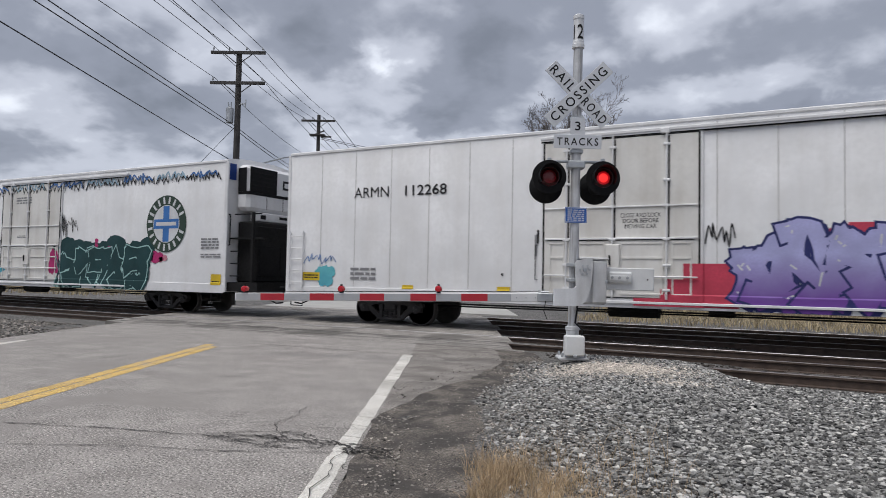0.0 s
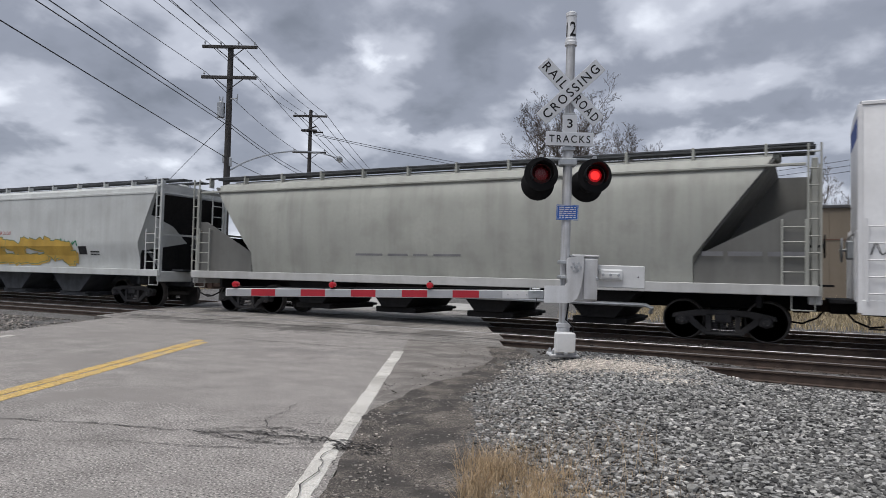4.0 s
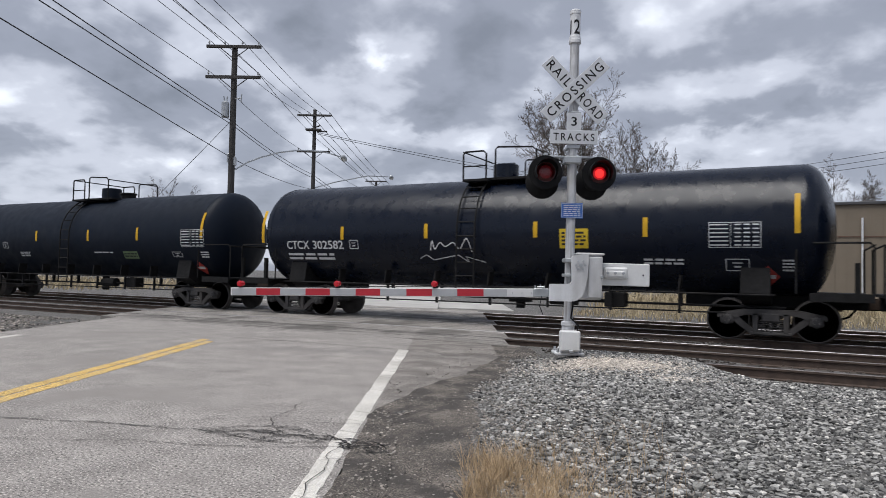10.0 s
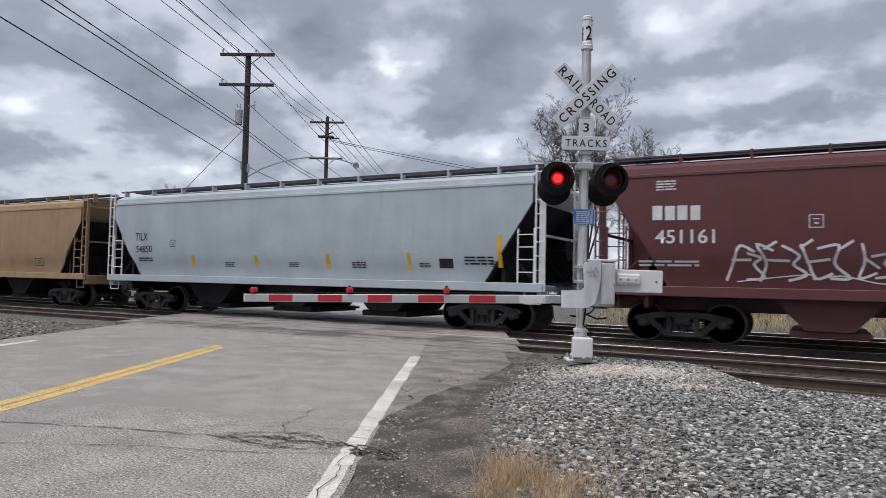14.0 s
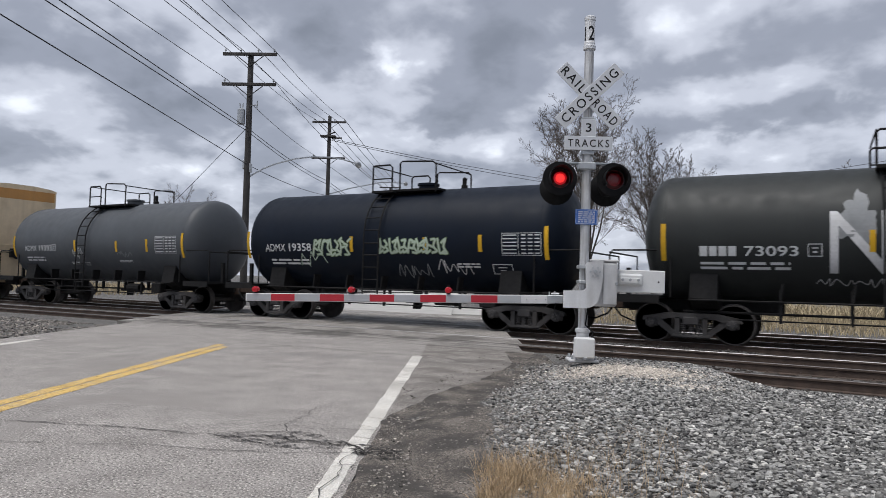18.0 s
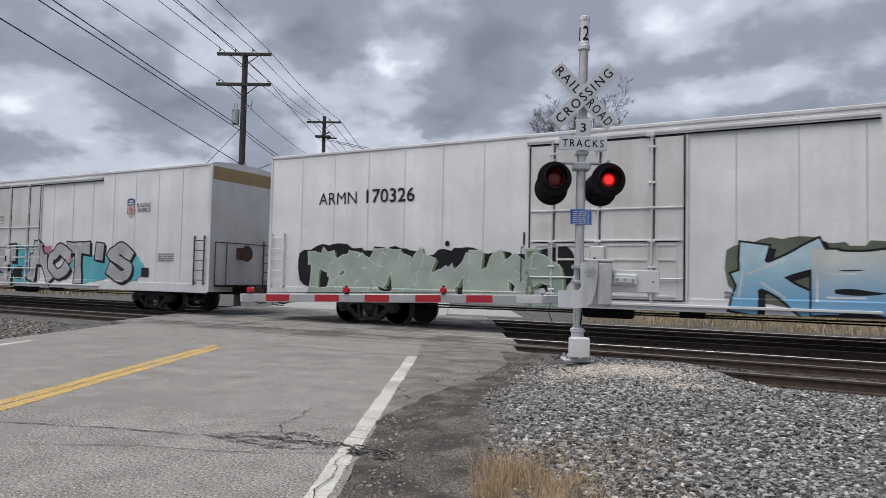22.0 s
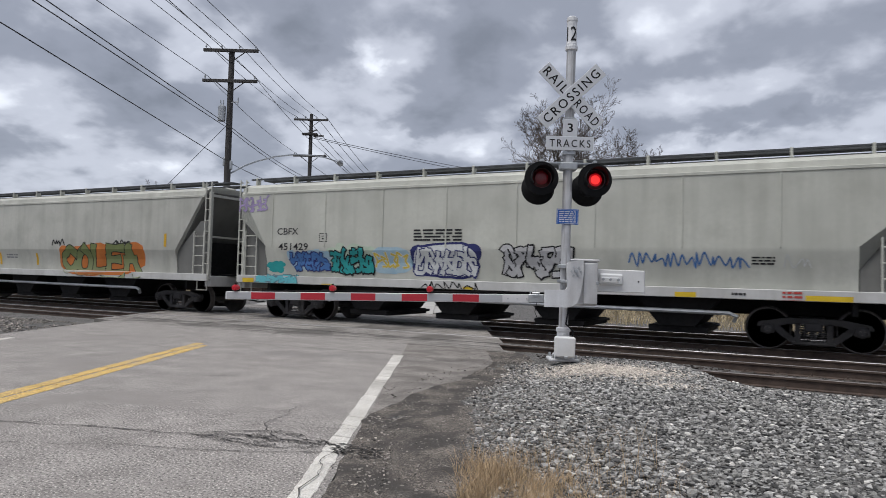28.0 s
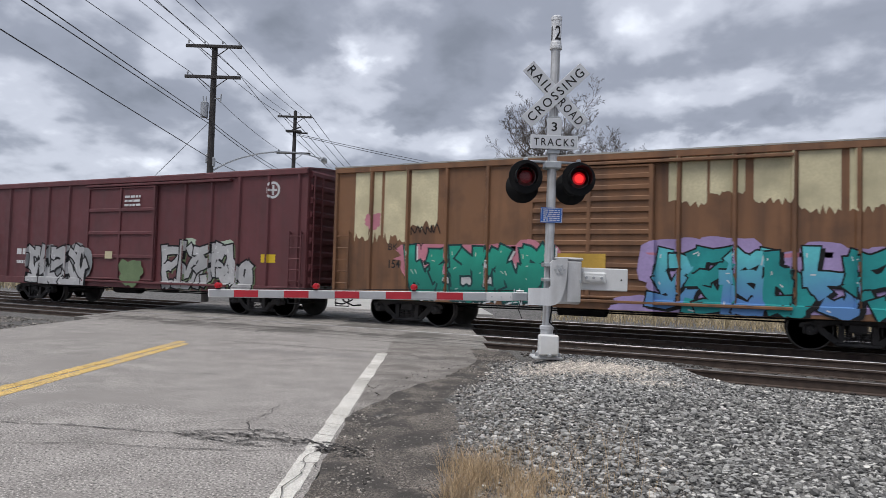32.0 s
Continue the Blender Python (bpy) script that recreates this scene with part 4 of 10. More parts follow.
    wire(world(2, 0.2, 11.3), Vector((-13.0, 76.0, 10.4)), 0.5, 0.022)
    wire(world(1, -0.1, 8.2), Vector((-36.0, 24.2, 0.6)), 0.02, 0.012)
    for dz in (0.0, 0.45, 0.9):
        wire(Vector((-13.0, 76.0, 10.6 + dz)), Vector((27.0, 42.0, 10.9 + dz)), 0.5, 0.02)


make_poles()


# ---- the freight train ----
HALF = 1.62
MOVING = []
WHEELSETS = ([], [])


def truck_meshes():
    """Shared meshes of one three-piece truck; its centre at the origin, the rail head at z = 0."""
    m = {}
    for s, key in ((-1, "near"), (1, "far")):
        g = Geo()
        y0, y1 = s * 0.93, s * 1.09
        if y0 > y1:
            y0, y1 = y1, y0
        top = [(-1.1, 0.50), (-1.07, 0.60), (-0.55, 0.70), (0.55, 0.70), (1.07, 0.60), (1.1, 0.50), (0.72, 0.50), (0.5, 0.57), (-0.5, 0.57), (-0.72, 0.50)]
        g.prism(top, y0, y1, "y")
        for q in (-1, 1):
            g.prism([(q * 0.92, 0.56), (q * 0.70, 0.56), (q * 0.30, 0.22), (q * 0.30, 0.14), (q * 0.42, 0.16)], y0 + 0.02, y1 - 0.02, "y")
            g.prism([(q * 0.25, 0.6), (q * 0.36, 0.6), (q * 0.36, 0.2), (q * 0.25, 0.2)], y0, y1, "y")
            g.box(q * 0.889 - 0.14, q * 0.889 + 0.14, y0 - 0.01, y1 + 0.01, 0.36, 0.58, 0.03)
        g.box(-0.42, 0.42, y0, y1, 0.13, 0.21, 0.02)
        m[key] = g.mesh("side_frame", TRUCK_STEEL)
        sp = Geo()
        for q in (-0.17, 0.0, 0.17):
            for k in range(6):
                sp.tube((q, s * 1.02, 0.215 + k * 0.045), (q, s * 1.02, 0.24 + k * 0.045), 0.075, 10)
        m["spring_" + key] = sp.mesh("spring_nest", TRUCK_STEEL)
        m["cap_" + key] = Geo().lathe([(s * a, r) for a, r in ((0.0, 0.12), (0.05, 0.12), (0.07, 0.09), (0.09, 0.085), (0.1, 0.03))], 12, "y", (0, s * 1.09, 0.457)).mesh("bearing_cap", TRUCK_STEEL)
    m["bolster"] = Geo().box(-0.18, 0.18, -1.12, 1.12, 0.42, 0.62, 0.03).box(-0.25, 0.25, -0.3, 0.3, 0.6, 0.72, 0.03).mesh("truck", TRUCK_STEEL)
    w = Geo().tube((0, -0.95, 0), (0, 0.95, 0), 0.08, 12)
    rim = Geo()
    for s in (1, -1):
        y = 0.70 * s
        prof = [(y, 0.09), (y + s * 0.03, 0.16), (y + s * 0.02, 0.34), (y - s * 0.005, 0.40), (y + s * 0.135, 0.405), (y + s * 0.14, 0.445), (y + s * 0.13, 0.455),
                (y + s * 0.01, 0.46), (y - s * 0.005, 0.485), (y - s * 0.03, 0.48), (y - s * 0.03, 0.40), (y - s * 0.02, 0.34), (y - s * 0.04, 0.14), (y - s * 0.06, 0.09)]
        w.lathe(prof, 32, "y")
        if s < 0:
            rim.lathe([(y + s * 0.138, 0.43), (y + s * 0.1415, 0.432), (y + s * 0.1415, 0.448), (y + s * 0.138, 0.45)], 32, "y")
        for k in range(3):
            a = k * 2.094
            w.tube((0.05 * math.cos(a), s * 0.95, 0.05 * math.sin(a)), (0.05 * math.cos(a), s * 1.21, 0.05 * math.sin(a)), 0.016, 6)
    m["wheelset"] = w.mesh("wheelset", WHEEL_STEEL)
    m["tread"] = rim.mesh("rim_edge", TREAD)
    return m


TRUCK = truck_meshes()
COUPLER = Geo().box(0.0, 0.75, -0.12, 0.12, 0.72, 0.98, 0.03).prism([(0.7, 0.17), (0.98, 0.15), (1.05, 0.02), (0.95, -0.05), (0.9, -0.17), (0.7, -0.17)], 0.68, 1.02, "z") \
    .mesh("coupler", COUPLER_RUST)
HOSE = Geo().pipe([(0.3, -0.35, 0.8), (0.5, -0.36, 0.55), (0.8, -0.3, 0.42), (1.05, -0.25, 0.45)], 0.025).mesh("air_hose", BLACK)


def add_running_gear(car, x_truck, x_end):
    for s in (-1, 1):
        t = part("truck", TRUCK["bolster"], None, car, "grimy black freight truck", at=(s * x_truck, 0, 0))
        for key in ("near", "far"):
            part("side_frame", TRUCK[key], None, t)
            tagged(part("spring_nest", TRUCK["spring_" + key], None, t), kind="stuff")
            for q in (-0.889, 0.889):
                part("bearing_cap", TRUCK["cap_" + key], None, t, at=(q, 0, 0))
        for i, q in enumerate((-0.889, 0.889)):
            w = part("wheelset", TRUCK["wheelset"], None, t, at=(q, 0, 0.457))
            part("rim_edge", TRUCK["tread"], None, t, at=(q, 0, 0.457))
            WHEELSETS[i].append(w)
        part("coupler", COUPLER, None, car, "rusty knuckle coupler", at=Matrix.Translation((s * (x_end - 0.15), 0, 0)) @ pose(0, 0, 0, 0, 0, 0 if s > 0 else 180))
        part("air_hose", HOSE, None, car, "black rubber air hose", at=Matrix.Translation((s * (x_end - 0.1), 0, 0)) @ pose(0, 0, 0, 0, 0, 0 if s > 0 else 180))


def new_car(name, ends, label, category):
    """A car's Empty on the rail, keyed later; ends: where its body ends lie along the train."""
    car = thing(name, Matrix.Translation((sum(ends) / 2, TRACK_Y, 0)), label, category, "cars of the freight train")
    MOVING.append((car, sum(ends) / 2))
    return car, (ends[1] - ends[0]) / 2


def ladder(car, x0, x1, y, z0, z1, material, rungs, name="ladder", label=""):
    g = Geo()
    for x in (x0, x1):
        g.box(x - 0.02, x + 0.02, y - 0.09, y - 0.05, z0, z1, 0.004)
        g.box(x - 0.02, x + 0.02, y - 0.06, y + 0.02, z0 + 0.05, z0 + 0.09).box(x - 0.02, x + 0.02, y - 0.06, y + 0.02, z1 - 0.09, z1 - 0.05)
    lad = part(name, g, material, car, label)
    for k in range(rungs):
        z = z0 + (z1 - z0) * (k + 0.5) / rungs
        part("rung", Geo().tube((x0, y - 0.075, z), (x1, y - 0.075, z), 0.014, 6), material, lad)
    return lad


def end_ladder(car, s, x, y0, y1, z0, z1, material, rungs):
    g = Geo()
    for y in (y0, y1):
        g.box(x + s * 0.05 - 0.02, x + s * 0.05 + 0.02, y - 0.02, y + 0.02, z0, z1, 0.004)
    lad = part("end_ladder", g, material, car)
    for k in range(rungs):
        z = z0 + (z1 - z0) * (k + 0.5) / rungs
        part("rung", Geo().tube((x + s * 0.05, y0, z), (x + s * 0.05, y1, z), 0.014, 6), material, lad)


def underframe(car, half, lo=0.78, depth=0.55, material=None):
    material = material or UNDER
    g = Geo().box(-half + 0.1, half - 0.1, -0.18, 0.18, lo - 0.1, lo + 0.3, 0.02)
    part("centre_sill", g, material, car)
    for x in (-half * 0.45, -half * 0.18, half * 0.1, half * 0.38):
        part("cross_bearer", Geo().box(x - 0.05, x + 0.05, -1.35, 1.35, lo + 0.02, lo + 0.22), material, car)
    part("brake_reservoir", Geo().tube((-1.1, -0.9, lo - 0.1), (0.1, -0.9, lo - 0.1), 0.2, 12).box(-0.9, -0.8, -0.95, -0.85, lo - 0.1, lo + 0.2).box(-0.2, -0.1, -0.95, -0.85, lo - 0.1, lo + 0.2), material, car, "black air brake reservoir")
    part("brake_cylinder", Geo().tube((1.2, -0.85, lo - 0.05), (1.75, -0.85, lo - 0.05), 0.17, 12).tube((1.75, -0.85, lo - 0.05), (2.9, -0.7, lo - 0.05), 0.025, 6).box(1.3, 1.4, -0.9, -0.8, lo - 0.05, lo + 0.2), material, car)
    part("brake_rod", Geo().pipe([(-half * 0.6, -0.5, lo - 0.22), (-2, -0.6, lo - 0.2), (2.4, -0.55, lo - 0.2), (half * 0.6, -0.5, lo - 0.22)], 0.02), material, car)
    part("train_line", Geo().pipe([(-half + 0.2, -1.3, lo - 0.05), (-half * 0.4, -1.3, lo - 0.12), (half * 0.4, -1.3, lo - 0.12), (half - 0.2, -1.3, lo - 0.05)], 0.022), material, car)


def sill_steps(car, half, y, z, material):
    for s in (-1, 1):
        x = s * (half - 0.35)
        part("step", Geo().pipe([(x - 0.22, y, z), (x - 0.22, y, z - 0.32), (x + 0.22, y, z - 0.32), (x + 0.22, y, z)], 0.018), material, car)


def reefer(ends, color, label, door=(-2.2, 1.45), unit=0, stripe=None, top_band=None, posts=0.0, ladder_color=None, end_band=None, z0=0.78, sill=None, dark_end=None):
    """An insulated refrigerator car: tall smooth box, plug door, door rail, corner ladders; unit: +1 or -1 for the end with the cooling unit."""
    car, half = new_car("refrigerator_car", ends, label, "freight car")
    roof = [(-HALF, z0), (-HALF, 5.02), (-HALF + 0.03, 5.09), (-1.35, 5.15), (-0.6, 5.22), (0.6, 5.22), (1.35, 5.15), (HALF - 0.03, 5.09), (HALF, 5.02), (HALF, z0)]
    part("body", Geo().prism(roof, -half, half), color, car)
    part("roof_edge", Geo().box(-half - 0.01, half + 0.01, -HALF - 0.025, -HALF + 0.02, 5.0, 5.075, 0.01).box(-half - 0.01, half + 0.01, HALF - 0.02, HALF + 0.025, 5.0, 5.075, 0.01), color, car)
    part("side_sill", Geo().box(-half, half, -HALF - 0.03, -HALF, z0 - 0.04, z0 + 0.26, 0.008).box(-half, half, HALF, HALF + 0.03, z0 - 0.04, z0 + 0.26, 0.008), sill or color, car)
    for s in (-1, 1):
        part("corner_post", Geo().box(s * half - 0.07, s * half + 0.02 * s + 0.0 * s + 0.05, -HALF - 0.02, -HALF + 0.05, z0, 5.02, 0.01), color, car)
    if posts:
        x = -half + posts
        while x < half - 0.4:
            if not door[0] - 0.1 < x < door[1] + 0.1:
                part("side_seam", Geo().box(x - 0.008, x + 0.008, -HALF - 0.007, -HALF, z0 + 0.3, 4.96, 0.003), SEAM if color in (WHITE_PAINT, UP_WHITE) else color, car)
            x += posts
    # plug door with locking rods, and the rail it slides on
    dz0, dz1 = z0 + 0.2, 4.74
    w = door[1] - door[0]
    worn = DOOR_WHITE if color is WHITE_PAINT else DOOR_GREY if color is UP_WHITE else color
    d = part("plug_door", Geo().box(door[0], door[1], -HALF - 0.05, -HALF, dz0, dz1, 0.015), worn, car)
    frame_g = Geo()
    for a, b in ((dz1, dz1 + 0.05), (dz0 - 0.05, dz0)):
        frame_g.box(door[0] - 0.08, door[1] + 0.08, -HALF - 0.04, -HALF, a, b, 0.008)
    for x in (door[0] - 0.05, door[1] + 0.05):
        frame_g.box(x - 0.04, x + 0.04, -HALF - 0.045, -HALF, dz0, dz1, 0.008)
    part("door_frame", frame_g, color, car)
    seal = Geo()
    for x in (door[0] - 0.012, door[1] + 0.012):
        seal.box(x - 0.022, x + 0.022, -HALF - 0.052, -HALF - 0.03, dz0, dz1)
    part("door_gasket", seal.box(door[0], door[1], -HALF - 0.052, -HALF - 0.03, dz0 - 0.02, dz0 - 0.002).box(door[0], door[1], -HALF - 0.052, -HALF - 0.03, dz1 + 0.002, dz1 + 0.02), UNDER, d, "dark rubber door gasket")
    dh = dz1 - dz0
    zm, zl = dz0 + dh * 0.565, dz0 + dh * 0.36
    for f in (0.16, 0.47, 0.81):
        x = door[0] + w * f
        rod = part("locking_rod", Geo().tube((x, -HALF - 0.1, dz0 - 0.02), (x, -HALF - 0.1, dz1 + 0.04), 0.022, 8), color, d)
        # raised dark strip that paints in the rod's shadow
        part("rod_channel", Geo().box(x + 0.026, x + 0.062, -HALF - 0.056, -HALF - 0.05, zl, dz1 - 0.03), UNDER, d, "dark strip painted as the locking rod's shadow")
        for q in (0.05, 0.2, 0.36, 0.565, 0.72, 0.94):
            z = dz0 + dh * q
            part("rod_keeper", Geo().box(x - 0.08, x + 0.08, -HALF - 0.12, -HALF - 0.05, z - 0.028, z + 0.028, 0.01), color, rod)
    part("door_bar", Geo().box(door[0] + 0.02, door[1] - 0.02, -HALF - 0.08, -HALF - 0.05, zm - 0.02, zm + 0.02, 0.008), color, d)
    part("door_bar", Geo().box(door[0] + 0.03, door[1] - 0.03, -HALF - 0.09, -HALF - 0.05, zl, zl + 0.045, 0.008), color, d)
    # raised dark strip that paints in the shade below the bar
    part("bar_slot", Geo().box(door[0] + w * 0.03, door[1] - w * 0.03, -HALF - 0.058, -HALF - 0.05, zl - 0.022, zl - 0.002), UNDER, d, "dark strip painted as the shade under the door bar")
    for a, b in ((0.04, 0.145), (0.19, 0.42), (0.52, 0.79), (0.84, 0.96)):
        xa, xb = door[0] + w * a, door[0] + w * b
        za, zb = dz0 + 0.06, zl - 0.06
        rim = Geo().box(xa, xb, -HALF - 0.068, -HALF - 0.05, za, za + 0.05, 0.006).box(xa, xb, -HALF - 0.068, -HALF - 0.05, zb - 0.05, zb, 0.006).box(xa, xb, -HALF - 0.072, -HALF - 0.05, za + (zb - za) * 0.68, za + (zb - za) * 0.72, 0.006)
        part("door_panel_rim", rim.box(xa, xa + 0.04, -HALF - 0.068, -HALF - 0.05, za + 0.05, zb - 0.05, 0.006).box(xb - 0.04, xb, -HALF - 0.068, -HALF - 0.05, za + 0.05, zb - 0.05, 0.006), worn, d)
    part("lower_door_bar", Geo().tube((door[0] + 0.02, -HALF - 0.1, dz0 + dh * 0.13), (door[1] - 0.02, -HALF - 0.1, dz0 + dh * 0.13), 0.02, 6), color, d)
    xl = door[0] + w * 0.47
    part("lock_box", Geo().box(xl - 0.16, xl + 0.18, -HALF - 0.13, -HALF - 0.05, dz0 + dh * 0.16, dz0 + dh * 0.33, 0.02), worn, d)
    part("door_handle", Geo().tube((xl - 0.05, -HALF - 0.15, dz0 + dh * 0.26), (xl - 0.05, -HALF - 0.15, dz0 + dh * 0.2), 0.025, 6).tube((xl - 0.05, -HALF - 0.12, dz0 + dh * 0.23), (xl - 0.05, -HALF - 0.16, dz0 + dh * 0.23), 0.03, 6), UNDER, d)
    part("door_latch", Geo().box(door[0] - 0.19, door[0] - 0.145, -HALF - 0.03, -HALF, dz0 + dh * 0.34, dz0 + dh * 0.43, 0.008), UNDER, car, "small black latch bar")
    part("grab_iron", Geo().pipe([(door[0] - 0.19, -HALF, dz0 + dh * 0.1), (door[0] - 0.22, -HALF - 0.06, dz0 + dh * 0.1), (door[0] - 0.22, -HALF - 0.06, dz0 + dh * 0.33), (door[0] - 0.19, -HALF, dz0 + dh * 0.33)], 0.012), UNDER, car)
    g = Geo().box(door[0] - 0.1, door[1] + w * 1.02, -HALF - 0.09, -HALF, 4.83, 4.90, 0.008).box(door[0] - 0.1, door[1] + w * 1.02, -HALF - 0.07, -HALF - 0.04, 4.79, 4.83)
    part("door_rail", g, dark_end or color, car, "upper door rail")
    # dark strip that paints in the shade below the door rail
    part("rail_shadow_gap", Geo().box(door[0] - 0.1, door[1] + w * 1.02, -HALF - 0.045, -HALF, 4.765, 4.788), UNDER, car, "dark strip painted as the shade under the door rail")
    part("lower_door_rail", Geo().box(door[0] - 0.1, door[1] + w * 1.02, -HALF - 0.08, -HALF, z0 + 0.06, z0 + 0.12, 0.008), color, car)
    for x in (door[0] + w * 0.2, door[0] + w * 0.8):
        part("door_roller", Geo().box(x - 0.1, x + 0.1, -HALF - 0.12, -HALF - 0.05, 4.76, 4.88, 0.015), color, d)
    lc = ladder_color or color
    ladder(car, -half + 0.1, -half + 0.6, -HALF, 1.0, 2.7, lc, 5)
    if unit != 1:
        ladder(car, half - 0.6, half - 0.14, -HALF, 1.0, 2.65, lc, 5)
    if top_band:
        for y, s in ((-HALF - 0.006, -1), (HALF + 0.002, 1)):
            part("top_band", Geo().box(-half, half, y, y + 0.004, 4.55, 5.0), top_band, car)
    for s in (-1, 1):
        x = s * half
        if s == unit:
            # diesel cooling unit above its machinery and a walkway
            bx = lambda p, q, *r: Geo().box(min(x + s * p, x + s * q), max(x + s * p, x + s * q), *r)
            cab = part("unit_cabinet", bx(0.0, 0.55, -1.22, 1.22, 3.45, 4.97, 0.12), color, car, "white rounded cooling unit cabinet")
            grille = part("unit_grille", bx(0.54, 0.575, -1.16, 0.12, 4.08, 4.9, 0.015), BLACK, cab, "black louvred grille of the cooling unit")
            part("grille_side", bx(0.1, 0.47, -1.235, -1.215, 4.08, 4.86, 0.008), BLACK, cab)
            part("grille_sill", bx(0.1, 0.572, -1.232, 1.2, 3.98, 4.08, 0.01), BLACK, cab)
            for k in range(5):
                part("louvre", bx(0.575, 0.585, -1.1, 0.06, 4.16 + 0.14 * k, 4.2 + 0.14 * k), UNDER, cab)
            part("unit_emblem", bx(0.55, 0.558, 0.42, 0.8, 4.3, 4.62), BLACK_INK, cab, "small square black emblem")
            part("emblem_mark", bx(0.558, 0.562, 0.5, 0.72, 4.38, 4.54), color, cab)
            for y in (-0.35, 0.45):
                part("panel_seam", bx(0.548, 0.556, y - 0.01, y + 0.01, 3.55, 3.96), UNDER, cab)
            ctl = part("control_panel", bx(0.3, 0.62, -0.85, 0.75, 3.13, 3.42, 0.02), color, car, "white control panel")
            part("control_window", bx(0.62, 0.63, -0.7, -0.45, 3.2, 3.34), BLACK, ctl)
            part("control_window", bx(0.62, 0.63, 0.2, 0.6, 3.25, 3.34), UNDER, ctl)
            part("machinery", bx(0.0, 0.85, -1.1, 1.1, 1.1, 3.1, 0.05), UNDER, car, "dark machinery box")
            part("machinery_door", bx(0.85, 0.87, -0.95, -0.05, 1.3, 2.3, 0.02), BLACK, car)
            part("machinery_door", bx(0.85, 0.87, 0.05, 0.95, 1.3, 2.3, 0.02), BLACK, car)
            if end_band:
                part("end_band", bx(0.0, 0.02, -1.56, -1.23, 4.45, 4.98), end_band, car, "coloured band at the corner")
                part("end_band", bx(0.0, 0.02, 1.23, 1.56, 4.45, 4.98), end_band, car, "coloured band at the corner")
                if end_band is GOLD_BAND:
                    part("unit_band", bx(0.08, 0.585, -1.245, 1.2, 4.74, 4.9, 0.01), end_band, car, "gold band round the cooling unit")
            part("walkway", Geo().box(min(x, x + s * 1.4), max(x, x + s * 1.4), -1.4, -1.15, 2.5, 2.55).box(min(x, x + s * 1.3), max(x, x + s * 1.3), -1.5, 1.5, 0.8, 1.1), UNDER, car)
            for y in (-1.42, 1.42):
                part("cage_post", Geo().box(x + s * 1.0 - 0.05, x + s * 1.0 + 0.05, y - 0.05, y + 0.05, 0.9, 3.35, 0.01), UNDER, car)
                part("cage_rail", Geo().tube((x + s * 0.2, y, 3.3), (x + s * 1.35, y, 3.3), 0.022, 6), UNDER, car)
            part("cage_rail", Geo().tube((x + s * 1.02, -1.42, 2.9), (x + s * 1.02, 1.42, 2.9), 0.022, 6), UNDER, car)
            part("grab_iron", Geo().pipe([(x + s * 0.02, -1.5, 3.3), (x + s * 0.1, -1.52, 3.3), (x + s * 0.1, -1.52, 2.3), (x + s * 0.02, -1.5, 2.3)], 0.022), UNDER, car)
            for z in (1.3, 1.7, 2.1):
                part("rung", Geo().tube((x + s * 0.1, -1.47, z), (x + s * 0.5, -1.47, z), 0.02, 6), UNDER, car)
        else:
            gear = UNDER if s < 0 and color in (CREAM, UP_WHITE) else lc
            part("end_platform", Geo().box(min(x, x + s * 0.55), max(x, x + s * 0.55), -1.35, 1.35, 0.95, 1.02).box(min(x, x + s * 0.5), max(x, x + s * 0.5), -0.5, 0.5, 0.7, 0.95), UNDER, car)
            part("brake_wheel", Geo().lathe([(0.0, 0.03), (0.02, 0.26), (0.05, 0.28), (0.05, 0.25), (0.03, 0.05)], 18, "x", (x + s * 0.32, -0.25, 2.1)).tube((x, -0.25, 2.1), (x + s * 0.33, -0.25, 2.1), 0.03, 6).box(min(x, x + s * 0.2), max(x, x + s * 0.2), -0.4, -0.1, 1.9, 2.3, 0.02), UNDER if color is CREAM else ladder_color or GALV, car, "hand brake wheel")
            part("end_handrail", Geo().pipe([(x + s * 0.08, -1.4, 1.0), (x + s * 0.08, -1.4, 2.45), (x + s * 0.08, 1.4, 2.45), (x + s * 0.08, 1.4, 1.0)], 0.02).tube((x + s * 0.08, -0.9, 1.0), (x + s * 0.08, -0.9, 2.45), 0.015, 6), gear, car)
            end_ladder(car, s, x, 0.9, 1.35, 1.0, 2.6, gear, 5)
            if gear is UNDER:
                end_ladder(car, s, x, -1.45, -1.0, 1.0, 3.5, gear, 8)
                part("end_cabinet", Geo().box(min(x, x + s * 0.3), max(x, x + s * 0.3), -0.7, 0.7, 1.1, 2.5, 0.03), UNDER, car, "black brake gear cabinet")
            if end_band:
                part("end_band", Geo().box(min(x, x + s * 0.006), max(x, x + s * 0.006), -1.55, 1.55, 4.55 if end_band is not BLACK_BAND else 4.5, 5.0 if end_band is not BLACK_BAND else 4.74), end_band, car, "coloured band across the end")
    underframe(car, half, z0)
    sill_steps(car, half, -HALF + 0.02, z0, UNDER)
    add_running_gear(car, half - 3.35, half + 0.35)
    return car, half


